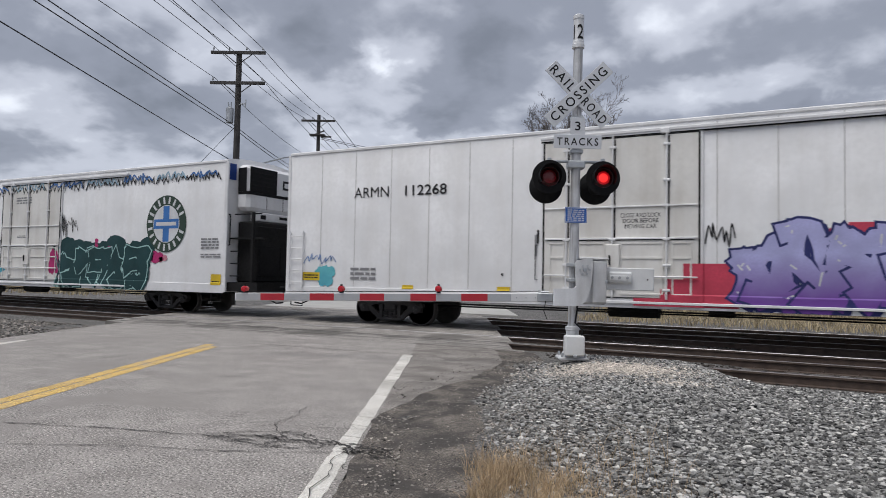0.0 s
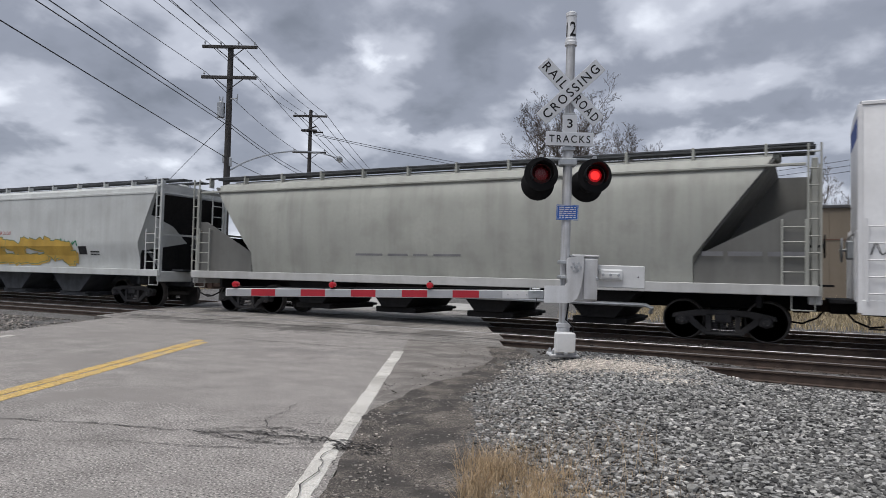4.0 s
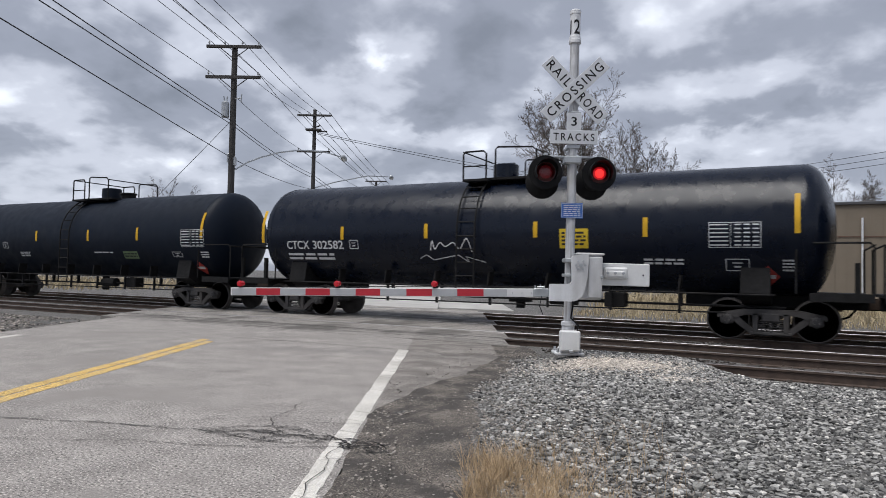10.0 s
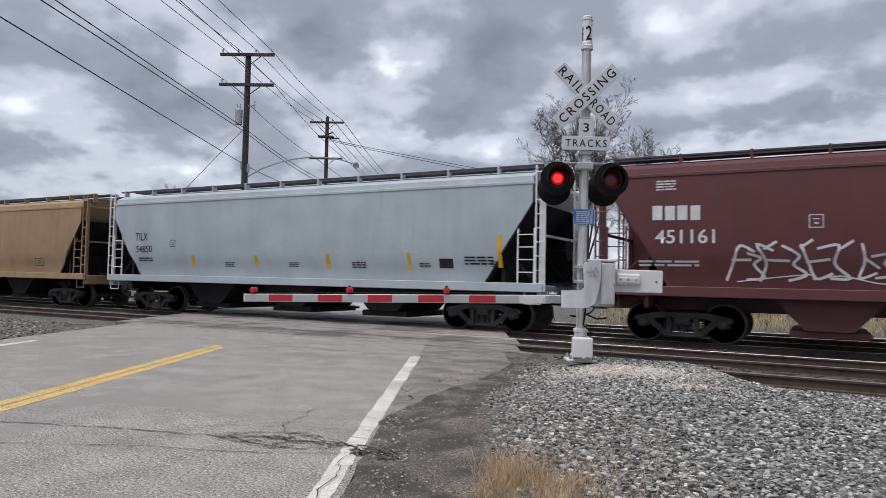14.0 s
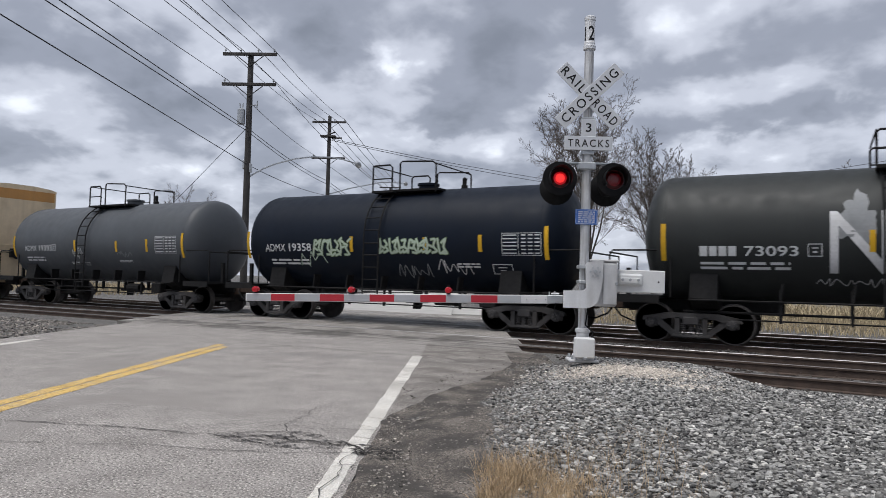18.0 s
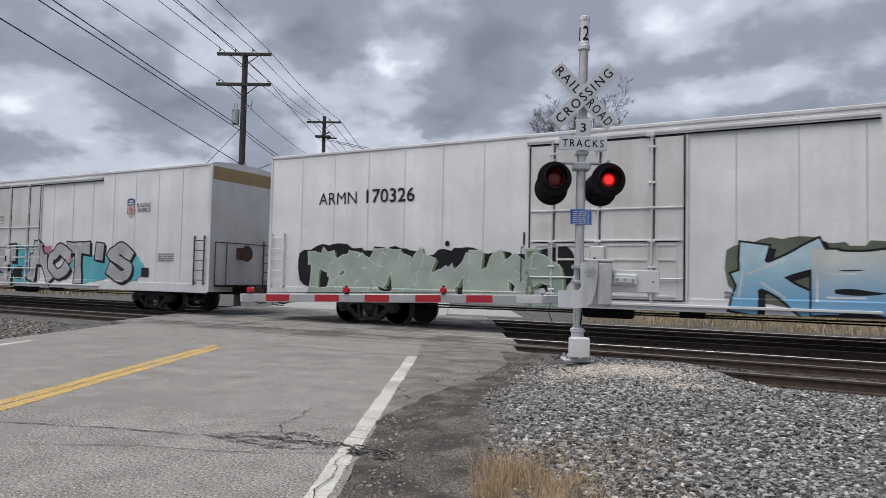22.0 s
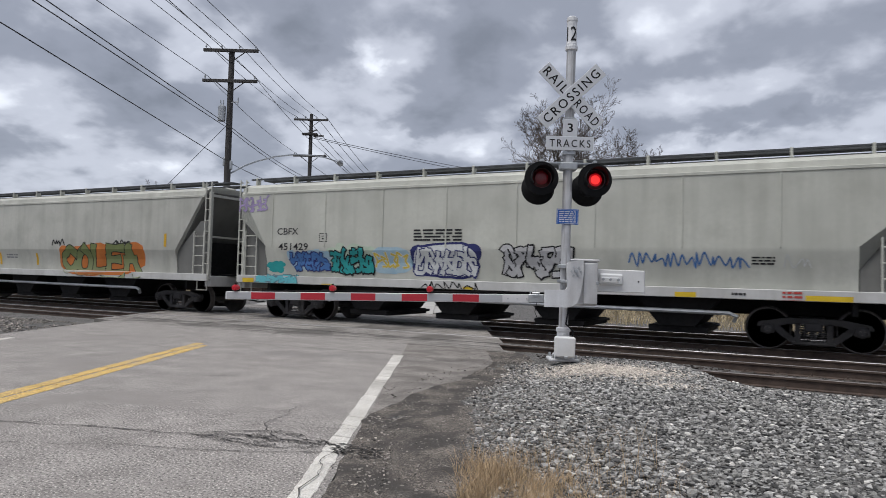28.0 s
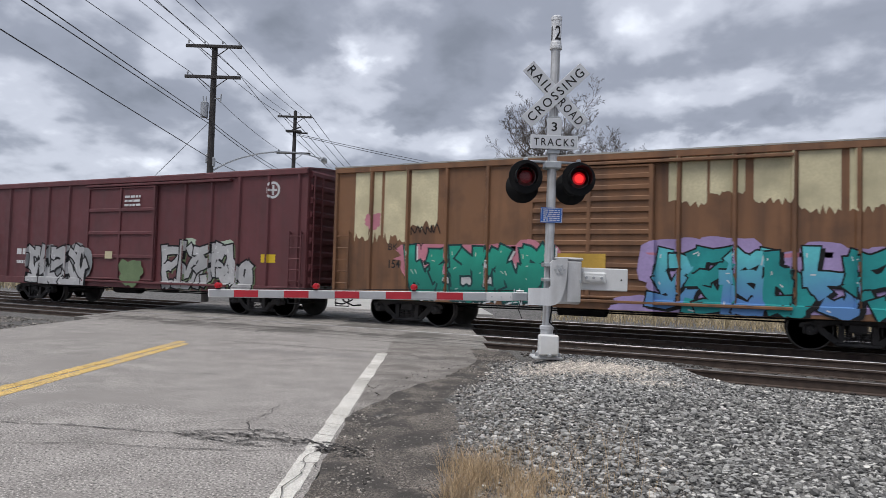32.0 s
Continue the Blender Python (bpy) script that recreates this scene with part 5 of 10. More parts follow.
def boxcar(ends, color, label, door=(-1.6, 1.35), height=4.45, end_color=None, roof_color=None, post=1.05, z0=0.78, door_ribs=4):
    """A steel boxcar with outside posts, a sliding door and ribbed ends."""
    car, half = new_car("box_car", ends, label, "freight car")
    h = height
    prof = [(-1.53, z0), (-1.53, h), (-0.8, h + 0.09), (0, h + 0.13), (0.8, h + 0.09), (1.53, h), (1.53, z0)]
    part("body", Geo().prism(prof, -half, half), color, car)
    rc = roof_color or color
    part("roof", Geo().prism([(-1.6, h - 0.01), (-1.58, h + 0.03), (-0.8, h + 0.12), (0, h + 0.16), (0.8, h + 0.12), (1.58, h + 0.03), (1.6, h - 0.01), (0, h + 0.12)], -half - 0.03, half + 0.03), rc, car)
    x = -half + 0.7
    while x < half:
        part("roof_rib", Geo().prism([(-1.6, h + 0.0), (-0.8, h + 0.13), (0, h + 0.18), (0.8, h + 0.13), (1.6, h), (0, h + 0.1)], x - 0.05, x + 0.05), rc, car)
        x += 1.5
    part("top_chord", Geo().box(-half, half, -1.6, -1.52, h - 0.16, h - 0.01, 0.01).box(-half, half, 1.52, 1.6, h - 0.16, h - 0.01, 0.01), color, car)
    part("side_sill", Geo().box(-half, half, -1.6, -1.52, z0 - 0.08, z0 + 0.16, 0.01).box(-half, half, 1.52, 1.6, z0 - 0.08, z0 + 0.16, 0.01), color, car)
    x = -half + 0.05
    while x < half + 0.05:
        if not door[0] - 0.05 < x < door[1] + 0.15:
            part("side_post", Geo().prism([(x - 0.075, -1.52), (x - 0.035, -1.6), (x + 0.035, -1.6), (x + 0.075, -1.52)], z0 + 0.16, h - 0.16, "z"), color, car)
            part("side_post", Geo().prism([(x - 0.075, 1.52), (x - 0.035, 1.6), (x + 0.035, 1.6), (x + 0.075, 1.52)], z0 + 0.16, h - 0.16, "z"), color, car)
        x += post
    dz0, dz1 = z0 + 0.18, h - 0.3
    d = part("sliding_door", Geo().box(door[0], door[1], -1.62, -1.53, dz0, dz1, 0.015), color, car)
    g = Geo()
    n = door_ribs
    for k in range(n + 1):
        z = dz0 + (dz1 - dz0) * k / n
        part("door_rib", Geo().box(door[0], door[1], -1.665, -1.62, max(dz0, z - 0.06), min(dz1, z + 0.06), 0.015), color, d)
    for f in (0.02, 0.5, 0.98):
        x = door[0] + (door[1] - door[0]) * f
        part("door_stile", Geo().box(x - 0.05, x + 0.05, -1.67, -1.62, dz0, dz1, 0.012), color, d)
    part("door_track", Geo().box(door[0] - 0.1, door[1] + (door[1] - door[0]) * 0.95, -1.69, -1.53, dz1 + 0.02, dz1 + 0.09, 0.01), color, car)
    part("lower_door_track", Geo().box(door[0] - 0.1, door[1] + (door[1] - door[0]) * 0.95, -1.68, -1.53, dz0 - 0.1, dz0 - 0.03, 0.01), color, car)
    for s in (-1, 1):
        x = s * half
        ec = end_color or color
        for k in range(9):
            z = z0 + 0.35 + (h - z0 - 0.5) * k / 8
            part("end_rib", Geo().prism([(x, z - 0.13), (x + s * 0.09, z - 0.05), (x + s * 0.09, z + 0.05), (x, z + 0.13)], -1.42, 1.42, "y"), ec, car)
        part("end_plate", Geo().box(min(x, x + s * 0.02), max(x, x + s * 0.02), -1.5, 1.5, z0, h - 0.02), ec, car)
        ladder(car, x - s * 0.55 - 0.0, x - s * 0.12, -1.56, 0.95, 2.6, color, 5)
        end_ladder(car, s, x + s * 0.06, -1.35, -0.95, 0.95, 2.5 if s < 0 else h - 0.2, color, 5 if s < 0 else 9)
        part("end_platform", Geo().box(min(x, x + s * 0.45), max(x, x + s * 0.45), -1.2, 1.2, 0.92, 0.98), UNDER, car)
    x = half
    part("brake_wheel", Geo().lathe([(0.0, 0.03), (0.02, 0.26), (0.05, 0.28), (0.05, 0.25), (0.03, 0.05)], 18, "x", (x + 0.3, 0.3, 2.3)).tube((x, 0.3, 2.3), (x + 0.32, 0.3, 2.3), 0.03, 6), UNDER, car)
    underframe(car, half, z0)
    sill_steps(car, half, -1.55, z0, UNDER)
    add_running_gear(car, half - 2.2 if half < 8.5 else half - 2.45, half + 0.2)
    return car, half


def hopper(ends, color, label, height=4.2, bays=3, curved=False, under=None, sill_color=None, slope_dark=None, ribs=0.0, belly=2.1, pipe=False, end_h=3.9, cut=2.1, ladder_color=None, closed=False, inset=0.35, low=None, left_end=None):
    """A covered hopper: bellied or curved body on a side sill, open ends under slope sheets, roof walk, outlet hoppers."""
    car, half = new_car("covered_hopper_car", ends, label, "freight car")
    h, z0 = height, 1.25
    hw = 1.6
    if curved:
        prof_side = [(hw - 0.17, z0), (hw - 0.09, 1.7), (hw - 0.02, 2.3), (hw, 2.9), (hw - 0.02, 3.4), (hw - 0.08, 3.75), (hw - 0.25, h - 0.12), (hw - 0.6, h)]
    else:
        prof_side = [(hw - 0.15, z0), (hw - 0.1, belly - 0.35), (hw, belly), (hw, h - 0.34), (hw - 0.04, h - 0.3), (hw - 0.06, h - 0.16), (hw - 0.3, h - 0.04), (hw - 0.6, h)]
    # shape of each end: top of its slope, how far it runs in, where it turns upright
    shape = {1: (end_h, cut, low or z0), -1: left_end or (end_h, cut, low or z0)}

    def half_width(z):
        for (a, p), (b, q) in zip(prof_side, prof_side[1:]):
            if z <= q:
                return a + (b - a) * max(0.0, z - p) / (q - p)
        return prof_side[-1][0]
    for z in sorted({v for e in shape.values() for v in (e[0], e[2]) if z0 + 0.05 < v < h - 0.4}):
        if all(abs(z - p[1]) > 0.04 for p in prof_side):
            prof_side.append((half_width(z), z))
            prof_side.sort(key=lambda p: p[1])
    prof = [(-a, b) for a, b in prof_side] + [(a, b) for a, b in reversed(prof_side)]
    # the body in lengthwise slices so that its ends slope in underneath
    n = len(prof)
    xs = [(-half + inset, 1), (half - inset, 1)]
    vs, fs = [], []
    for x, full in xs:
        s = -1 if x < 0 else 1
        for a, b in prof:
            # the end face leans in below the middle
            eh, ec, el = shape[s]
            lean = min(1.0, max(0.0, eh - b) / (eh - el))
            vs.append((x - s * ec * lean, a, b))
    fs = [(i, (i + 1) % n, n + (i + 1) % n, n + i) for i in range(n)] + [tuple(range(n))[::-1], tuple(range(n, 2 * n))]
    body = part("body", Geo().add(vs, fs), color, car)
    sc = sill_color or color
    part("side_sill", Geo().box(-half + 0.05, half - 0.05, -hw - 0.02, -hw + 0.12, z0 - 0.17, z0 + 0.06, 0.012).box(-half + 0.05, half - 0.05, hw - 0.12, hw + 0.02, z0 - 0.17, z0 + 0.06, 0.012), sc, car)
    part("roof_edge", Geo().box(-half + 0.3, half - 0.3, -hw - 0.02, -hw + 0.08, h - 0.38, h - 0.30, 0.01).box(-half + 0.3, half - 0.3, hw - 0.08, hw + 0.02, h - 0.38, h - 0.30, 0.01) if not curved else
         Geo().box(-half + 0.3, half - 0.3, -hw + 0.05, -hw + 0.12, h - 0.36, h - 0.30, 0.01), color, car)
    if ribs:
        x = -half + 1.4
        while x < half - 1.2:
            eh, ec, el = shape[1 if x > 0 else -1]
            over = max(0.0, abs(x) - (half - inset - ec)) / ec
            zb = el + over * (eh - el) if over > 0 else belly
            part("side_rib", Geo().box(x - 0.02, x + 0.02, -hw - 0.02, -hw + 0.06, min(zb + 0.1, h - 0.6), h - 0.36, 0.006), color, car)
            x += ribs
    # roof walk on brackets
    walk_z = h + 0.2
    part("roof_walk", Geo().box(-half + 0.1, half - 0.1, -0.62, -0.2, walk_z, walk_z + 0.045).box(-half + 0.1, half - 0.1, 0.2, 0.62, walk_z, walk_z + 0.045), WALK_STEEL, car, "grated roof walk")
    part("edge_rail", Geo().box(-half + 0.15, half - 0.15, -1.25, -1.17, h + 0.135, h + 0.185, 0.01), WALK_STEEL, car)
    x = -half + 0.4
    while x < half:
        part("walk_bracket", Geo().box(x - 0.03, x + 0.03, -1.28, -1.1, h - 0.14, h + 0.2, 0.008), color, car)
        x += 1.52
    part("hatch_trough", Geo().box(-half + 0.8, half - 0.8, -0.35, 0.35, h - 0.02, h + 0.15, 0.05), color, car)
    # outlets
    u = under or UNDER
    span = 2 * (half - 3.3)
    for k in range(bays):
        xc = -half + 3.3 + span * (k + 0.5) / bays
        w = span / bays * 0.46
        g = Geo()
        q = [(-w, z0 + 0.3), (w, z0 + 0.3), (w * 0.3, 0.42), (-w * 0.3, 0.42)]
        g.prism(q, -1.25, 1.25, "y")
        bay = part("outlet_hopper", g, u, car, "sloped discharge hopper")
        part("outlet_gate", Geo().box(xc - w * 0.5, xc + w * 0.5, -1.15, 1.15, 0.26, 0.42, 0.02).tube((xc + w * 0.5, -1.3, 0.36), (xc + w * 0.5, 1.3, 0.36), 0.04, 8), u, car)
        bay.matrix_basis = Matrix.Translation((xc, 0, 0))
    if pipe:
        part("outlet_pipe", Geo().pipe([(-half + 3.5, -1.35, 0.62), (-half + 3.45, -1.42, 0.74), (-half + 3.6, -1.42, 0.82), (half - 3.6, -1.42, 0.76), (half - 3.45, -1.42, 0.7), (half - 3.5, -1.35, 0.58)], 0.05, 8), GALV, car, "long unloading pipe")
    part("centre_sill", Geo().box(-half, half, -0.2, 0.2, 0.72, 1.05, 0.02), u, car)
    lc = ladder_color or color
    for s in (-1, 1):
        x = s * half
        part("end_sill", Geo().box(min(x - s * 0.25, x + s * 0.0), max(x - s * 0.25, x), -1.5, 1.5, 0.9, 1.25, 0.02).box(min(x - s * 2.9, x), max(x - s * 2.9, x), -1.5, 1.5, 1.12, 1.18), sc, car)
        # corner stanchions, braces and the slope sheet's stiffeners
        for y in (-1.45, 1.45):
            part("corner_stanchion", Geo().box(x - s * 0.14 - 0.06, x - s * 0.14 + 0.06, y - 0.05, y + 0.05, 1.1, h - 0.2, 0.01), lc, car)
        part("slope_brace", Geo().tube((x - s * 0.25, -1.2, 1.2), (x - s * 1.3, -1.2, 2.2), 0.05, 6).tube((x - s * 0.25, 1.2, 1.2), (x - s * 1.3, 1.2, 2.2), 0.05, 6), u, car)
        eh, ec, el = shape[s]
        xi = x - s * (inset + ec)
        # a slope_dark darker than the body puts the end's shade into the colour
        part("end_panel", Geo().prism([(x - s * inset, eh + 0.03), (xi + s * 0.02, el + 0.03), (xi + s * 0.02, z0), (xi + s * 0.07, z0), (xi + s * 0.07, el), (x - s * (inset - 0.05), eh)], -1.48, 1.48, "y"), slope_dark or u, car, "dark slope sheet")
        # bolster web heightened as an added blind against the view through the end
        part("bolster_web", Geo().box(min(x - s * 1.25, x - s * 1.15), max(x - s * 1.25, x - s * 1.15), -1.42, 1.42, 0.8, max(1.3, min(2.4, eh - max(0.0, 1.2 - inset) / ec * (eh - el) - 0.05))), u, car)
        # added on the far side to block the sky and keep the hollow dark
        part("far_side_plate", Geo().prism([(x - s * 0.12, eh), (x - s * inset, eh), (xi, el), (xi, z0), (x - s * 0.12, z0)], 1.44, 1.47, "y"), slope_dark or u, car, "dark plate added to block the sky behind the end")
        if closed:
            part("end_side_plate", Geo().prism([(x - s * 0.25, min(eh, el + 1.0)), (x - s * (0.25 + 0.3), min(eh, el + 1.0)), (xi + s * 0.03, el), (xi + s * 0.03, z0), (x - s * 0.2, z0)], -1.47, -1.44, "y"), slope_dark or u, car, "end shear plate in a grey darkened for shade")
        part("end_cross_tie", Geo().box(x - s * 0.16 - 0.04, x - s * 0.16 + 0.04, -1.45, 1.45, h - 0.35, h - 0.27).box(x - s * 0.16 - 0.04, x - s * 0.16 + 0.04, -1.45, 1.45, 2.5, 2.56), lc, car)
        ladder(car, x - s * 0.75, x - s * 0.3, -1.48, 1.1, 2.7, lc, 5)
        ladder(car, x - s * 0.26, x - s * 0.02, -1.5, 1.1, h + 0.1, lc, 9, "end_side_ladder")
        end_ladder(car, s, x - s * 0.05, 0.7, 1.2, 1.1, h, lc, 8)
    part("brake_wheel", Geo().lathe([(0.0, 0.03), (0.02, 0.26), (0.05, 0.28), (0.05, 0.25), (0.03, 0.05)], 18, "x", (half + 0.05, 0.0, 2.2)).tube((half - 0.3, 0, 2.2), (half + 0.07, 0, 2.2), 0.03, 6), u, car)
    part("brake_platform", Geo().box(half - 0.3, half + 0.25, -0.8, 0.8, 1.28, 1.33), u, car)
    sill_steps(car, half, -1.52, 1.1, lc)
    add_running_gear(car, half - 1.95, half + 0.25)
    return car, half


def tank_y(z, r=1.52, zc=2.5):
    return -math.sqrt(max(0.01, r * r - (z - zc) ** 2))


def tank(ends, color, label, rail_h=0.85, platform=(-0.35, 1.35), ladder_on=True, reflectors=(), dome=True, band=None, truck_in=1.85, r=1.52, zc=2.5, lower_rail=True, offset=0.0):
    """A tank car: cylinder with dished heads on stub sills, top platform with railings, side ladder, end platforms."""
    car, half = new_car("tank_car", ends, label, "freight car")
    prof = [(-half, 0.02)]
    for k in range(1, 10):
        a = math.pi / 2 * k / 9
        prof.append((-half + 0.62 * (1 - math.cos(a)), r * math.sin(a)))
    prof += [(-half + 0.64, r)]
    body = prof + [(-a, b) for a, b in reversed(prof)]
    part("tank_shell", Geo().lathe(body, 48, "x", (0, 0, zc)), color, car)
    for s in (-1, 1):
        x = s * (half - 0.66)
        part("weld_band", Geo().lathe([(x - 0.02, r - 0.01), (x - 0.015, r + 0.006), (x + 0.015, r + 0.006), (x + 0.02, r - 0.01)], 48, "x", (0, 0, zc)), color, car)
    # saddles, stub sills, end platforms
    top = zc + r
    for s in (-1, 1):
        xt = s * (half - truck_in + 0.25)
        part("saddle", Geo().prism([(-1.25, 1.62), (-1.35, 1.05), (-0.9, 0.8), (0.9, 0.8), (1.35, 1.05), (1.25, 1.62), (0.8, 1.18), (0, 1.02), (-0.8, 1.18)], xt - 0.3, xt + 0.3), UNDER, car)
        part("stub_sill", Geo().box(min(xt - s * 1.6, s * (half + 0.6)), max(xt - s * 1.6, s * (half + 0.6)), -0.22, 0.22, 0.72, 1.04, 0.02), UNDER, car)
        x0, x1 = s * (half - 0.55), s * (half + 0.62)
        part("end_platform", Geo().box(min(x0, x1), max(x0, x1), -1.45, 1.45, 1.02, 1.08).box(min(x0, x1), max(x0, x1), -1.47, -1.43, 0.92, 1.1), UNDER, car)
        rail = Geo().pipe([(x0 - s * 0.25, -1.42, 1.06), (x0 - s * 0.25, -1.42, 2.08), (x0 - s * 0.1, -1.42, 2.15), (x1 - s * 0.08, -1.42, 2.15), (x1, -1.4, 2.05), (x1, -1.4, 1.06)], 0.022)
        part("end_handrail", rail, UNDER, car)
        part("end_handrail", Geo().pipe([(x1, 1.4, 1.06), (x1, 1.4, 2.1), (x1, -1.4, 2.1)], 0.022), UNDER, car)
        part("crash_post", Geo().box(x1 - s * 0.25 - 0.05, x1 - s * 0.25 + 0.05, -0.6, -0.5, 1.08, 1.75), UNDER, car)
    # running line and brackets under the belly
    if lower_rail:
        part("side_rail", Geo().tube((-half + 1.2, -1.43, 1.02), (half - 1.2, -1.43, 1.02), 0.022, 6), UNDER, car)
        part("brake_pipe", Geo().tube((-half + 1.0, -0.9, 0.74), (half - 1.0, -0.9, 0.74), 0.03, 6).tube((-half + 2.2, -1.2, 0.6), (half - 2.2, -1.2, 0.6), 0.018, 6), UNDER, car)
        n = max(4, int(half))
        for k in range(n):
            x = -half + 2.4 + (2 * half - 4.8) * (k + 0.5) / n
            part("pipe_hanger", Geo().box(x - 0.03, x + 0.03, -1.22, -1.16, 0.55, 1.3).box(x - 0.03, x + 0.03, -0.95, -0.85, 0.7, 1.05), UNDER, car)
            part("side_bracket", Geo().prism([(x - 0.02, 1.03), (x + 0.02, 1.03), (x + 0.07, 1.42), (x + 0.03, 1.42)], -1.4, -1.1, "y"), UNDER, car)
        part("brake_valve", Geo().tube((1.6, -0.95, 0.78), (2.3, -0.95, 0.78), 0.16, 10).box(3.0, 3.5, -1.1, -0.7, 0.62, 0.98, 0.03).tube((2.3, -0.95, 0.78), (3.0, -0.95, 0.78), 0.02, 6), UNDER, car)
        part("bottom_outlet", Geo().tube((0.4, 0, 0.45), (0.4, 0, 1.0), 0.13, 12).box(0.15, 0.65, -0.25, 0.25, 0.62, 0.7), UNDER, car)
    # top fittings
    p0, p1 = platform[0] + offset, platform[1] + offset
    if dome:
        part("manway_housing", Geo().lathe([(top - 0.05, 0.36), (top + 0.40, 0.36), (top + 0.42, 0.33), (top + 0.45, 0.1)], 20, "z", ((p0 + p1) / 2 - 0.25, 0, 0)), color, car, "round valve housing")
        part("manway", Geo().lathe([(top - 0.05, 0.27), (top + 0.14, 0.27), (top + 0.15, 0.31), (top + 0.2, 0.31), (top + 0.23, 0.1)], 18, "z", ((p0 + p1) / 2 + 0.75, 0, 0)).tube(((p0 + p1) / 2 + 0.75, -0.3, top + 0.15), ((p0 + p1) / 2 + 0.75, -0.4, top + 0.12), 0.03, 6), UNDER, car)
    else:
        part("manway", Geo().lathe([(top - 0.05, 0.3), (top + 0.12, 0.3), (top + 0.14, 0.34), (top + 0.2, 0.34), (top + 0.24, 0.1)], 18, "z", ((p0 + p1) / 2 + 0.2, 0, 0)), color, car)
        part("relief_valve", Geo().lathe([(top - 0.05, 0.1), (top + 0.1, 0.1), (top + 0.12, 0.06), (top + 0.3, 0.07), (top + 0.34, 0.02)], 10, "z", (p1 + 0.35, 0, 0)), UNDER, car)
    part("platform_grating", Geo().box(p0, p0 + 0.75, -1.15, 1.15, top - 0.16, top - 0.1).box(p0 + 0.5, p1, -0.95, -0.5, top - 0.12, top - 0.06), UNDER, car)
    zr = top + rail_h - 0.2
    for y in (-1.1, 1.1):
        part("platform_railing", Geo().pipe([(p0, y, top - 0.12), (p0, y, zr - 0.06), (p0 + 0.06, y, zr), (p0 + 0.6, y, zr), (p0 + 0.68, y, zr - 0.08), (p0 + 0.68, y, top - 0.12)], 0.025), UNDER, car)
        part("railing_bar", Geo().tube((p0, y, top + 0.25), (p0 + 0.68, y, top + 0.25), 0.018, 6), UNDER, car)
        part("platform_railing", Geo().pipe([(p0 + 0.95, y, top - 0.12), (p0 + 0.95, y, zr + 0.02), (p0 + 1.02, y, zr + 0.08), (p1 - 0.1, y, zr + 0.02), (p1, y, zr - 0.08), (p1, y, top - 0.2)], 0.025), UNDER, car)
    part("railing_bar", Geo().tube((p0, -1.1, zr), (p0, 1.1, zr), 0.02, 6), UNDER, car)
    part("railing_bar", Geo().tube((p1, -1.1, zr - 0.05), (p1, 1.1, zr - 0.05), 0.02, 6), UNDER, car)
    if ladder_on:
        for dx in (0.1, 0.62):
            pts = [(p0 + dx, tank_y(zc + r * math.sin(a), r, zc) - 0.06 - 0.06 * math.cos(a), zc + (r + 0.05) * math.sin(a)) for a in np.linspace(1.2, -0.1, 7)]
            pts += [(p0 + dx, -r - 0.12, 0.75)]
            if dx < 0.3:
                lad = part("side_ladder", Geo().pipe(pts, 0.025), UNDER, car)
                first = pts
            else:
                part("stile", Geo().pipe(pts, 0.025), UNDER, lad)
        for a, b in zip(np.linspace(1.1, -0.1, 6), range(6)):
            y, z = tank_y(zc + r * math.sin(a), r, zc) - 0.06 - 0.06 * math.cos(a), zc + (r + 0.05) * math.sin(a)
            part("rung", Geo().tube((p0 + 0.1, y, z), (p0 + 0.62, y, z), 0.018, 6), UNDER, lad)
        for z in (2.0, 1.65, 1.3, 0.95):
            part("rung", Geo().tube((p0 + 0.1, -r - 0.12, z), (p0 + 0.62, -r - 0.12, z), 0.018, 6), UNDER, lad)
    for x, za, zb in reflectors:
        g = Geo()
        n = 6
        for k in range(n):
            z, q = za + (zb - za) * k / n, za + (zb - za) * (k + 1) / n
            ya, yb = tank_y(z, r, zc) - 0.009, tank_y(q, r, zc) - 0.009
            g.add([(x - 0.055, ya, z), (x + 0.055, ya, z), (x + 0.055, yb, q), (x - 0.055, yb, q)], [(0, 1, 2, 3)])
        part("reflector_strip", g, YELLOW, car, "yellow reflective strip")
    add_running_gear(car, half - truck_in + 0.55, half + 0.75)
    return car, half


WHITE_PAINT = paint("reefer_white", (0.725, 0.725, 0.735), (0.42, 0.39, 0.35), 0.22)
DOOR_WHITE = paint("door_cream_white", (0.705, 0.69, 0.66), (0.33, 0.28, 0.22), 0.38)
UP_WHITE = paint("reefer_grey_white", (0.655, 0.655, 0.665), (0.38, 0.35, 0.315), 0.26)
DOOR_GREY = paint("door_grey_white", (0.63, 0.62, 0.61), (0.29, 0.25, 0.205), 0.42)
SEAM = flat_paint("seam_grey", (0.44, 0.43, 0.42))
# dark grey that also paints in the shade on hopper ends
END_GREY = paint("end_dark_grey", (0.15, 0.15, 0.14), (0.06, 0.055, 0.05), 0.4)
CREAM = paint("cream_paint", (0.74, 0.595, 0.40), (0.32, 0.22, 0.13), 0.4)
CREAM_BAND = paint("ochre_band", (0.55, 0.27, 0.075), (0.25, 0.14, 0.07), 0.3)
CREAM_SILL = paint("rust_sill", (0.38, 0.15, 0.07), (0.14, 0.08, 0.05), 0.5)
OXIDE = paint("oxide_red", (0.195, 0.064, 0.047), (0.06, 0.03, 0.023), 0.45)
MAROON = paint("maroon_paint", (0.125, 0.036, 0.041), (0.045, 0.025, 0.025), 0.45)
HOPPER_RED = paint("mineral_red", (0.112, 0.030, 0.034), (0.05, 0.028, 0.027), 0.4)
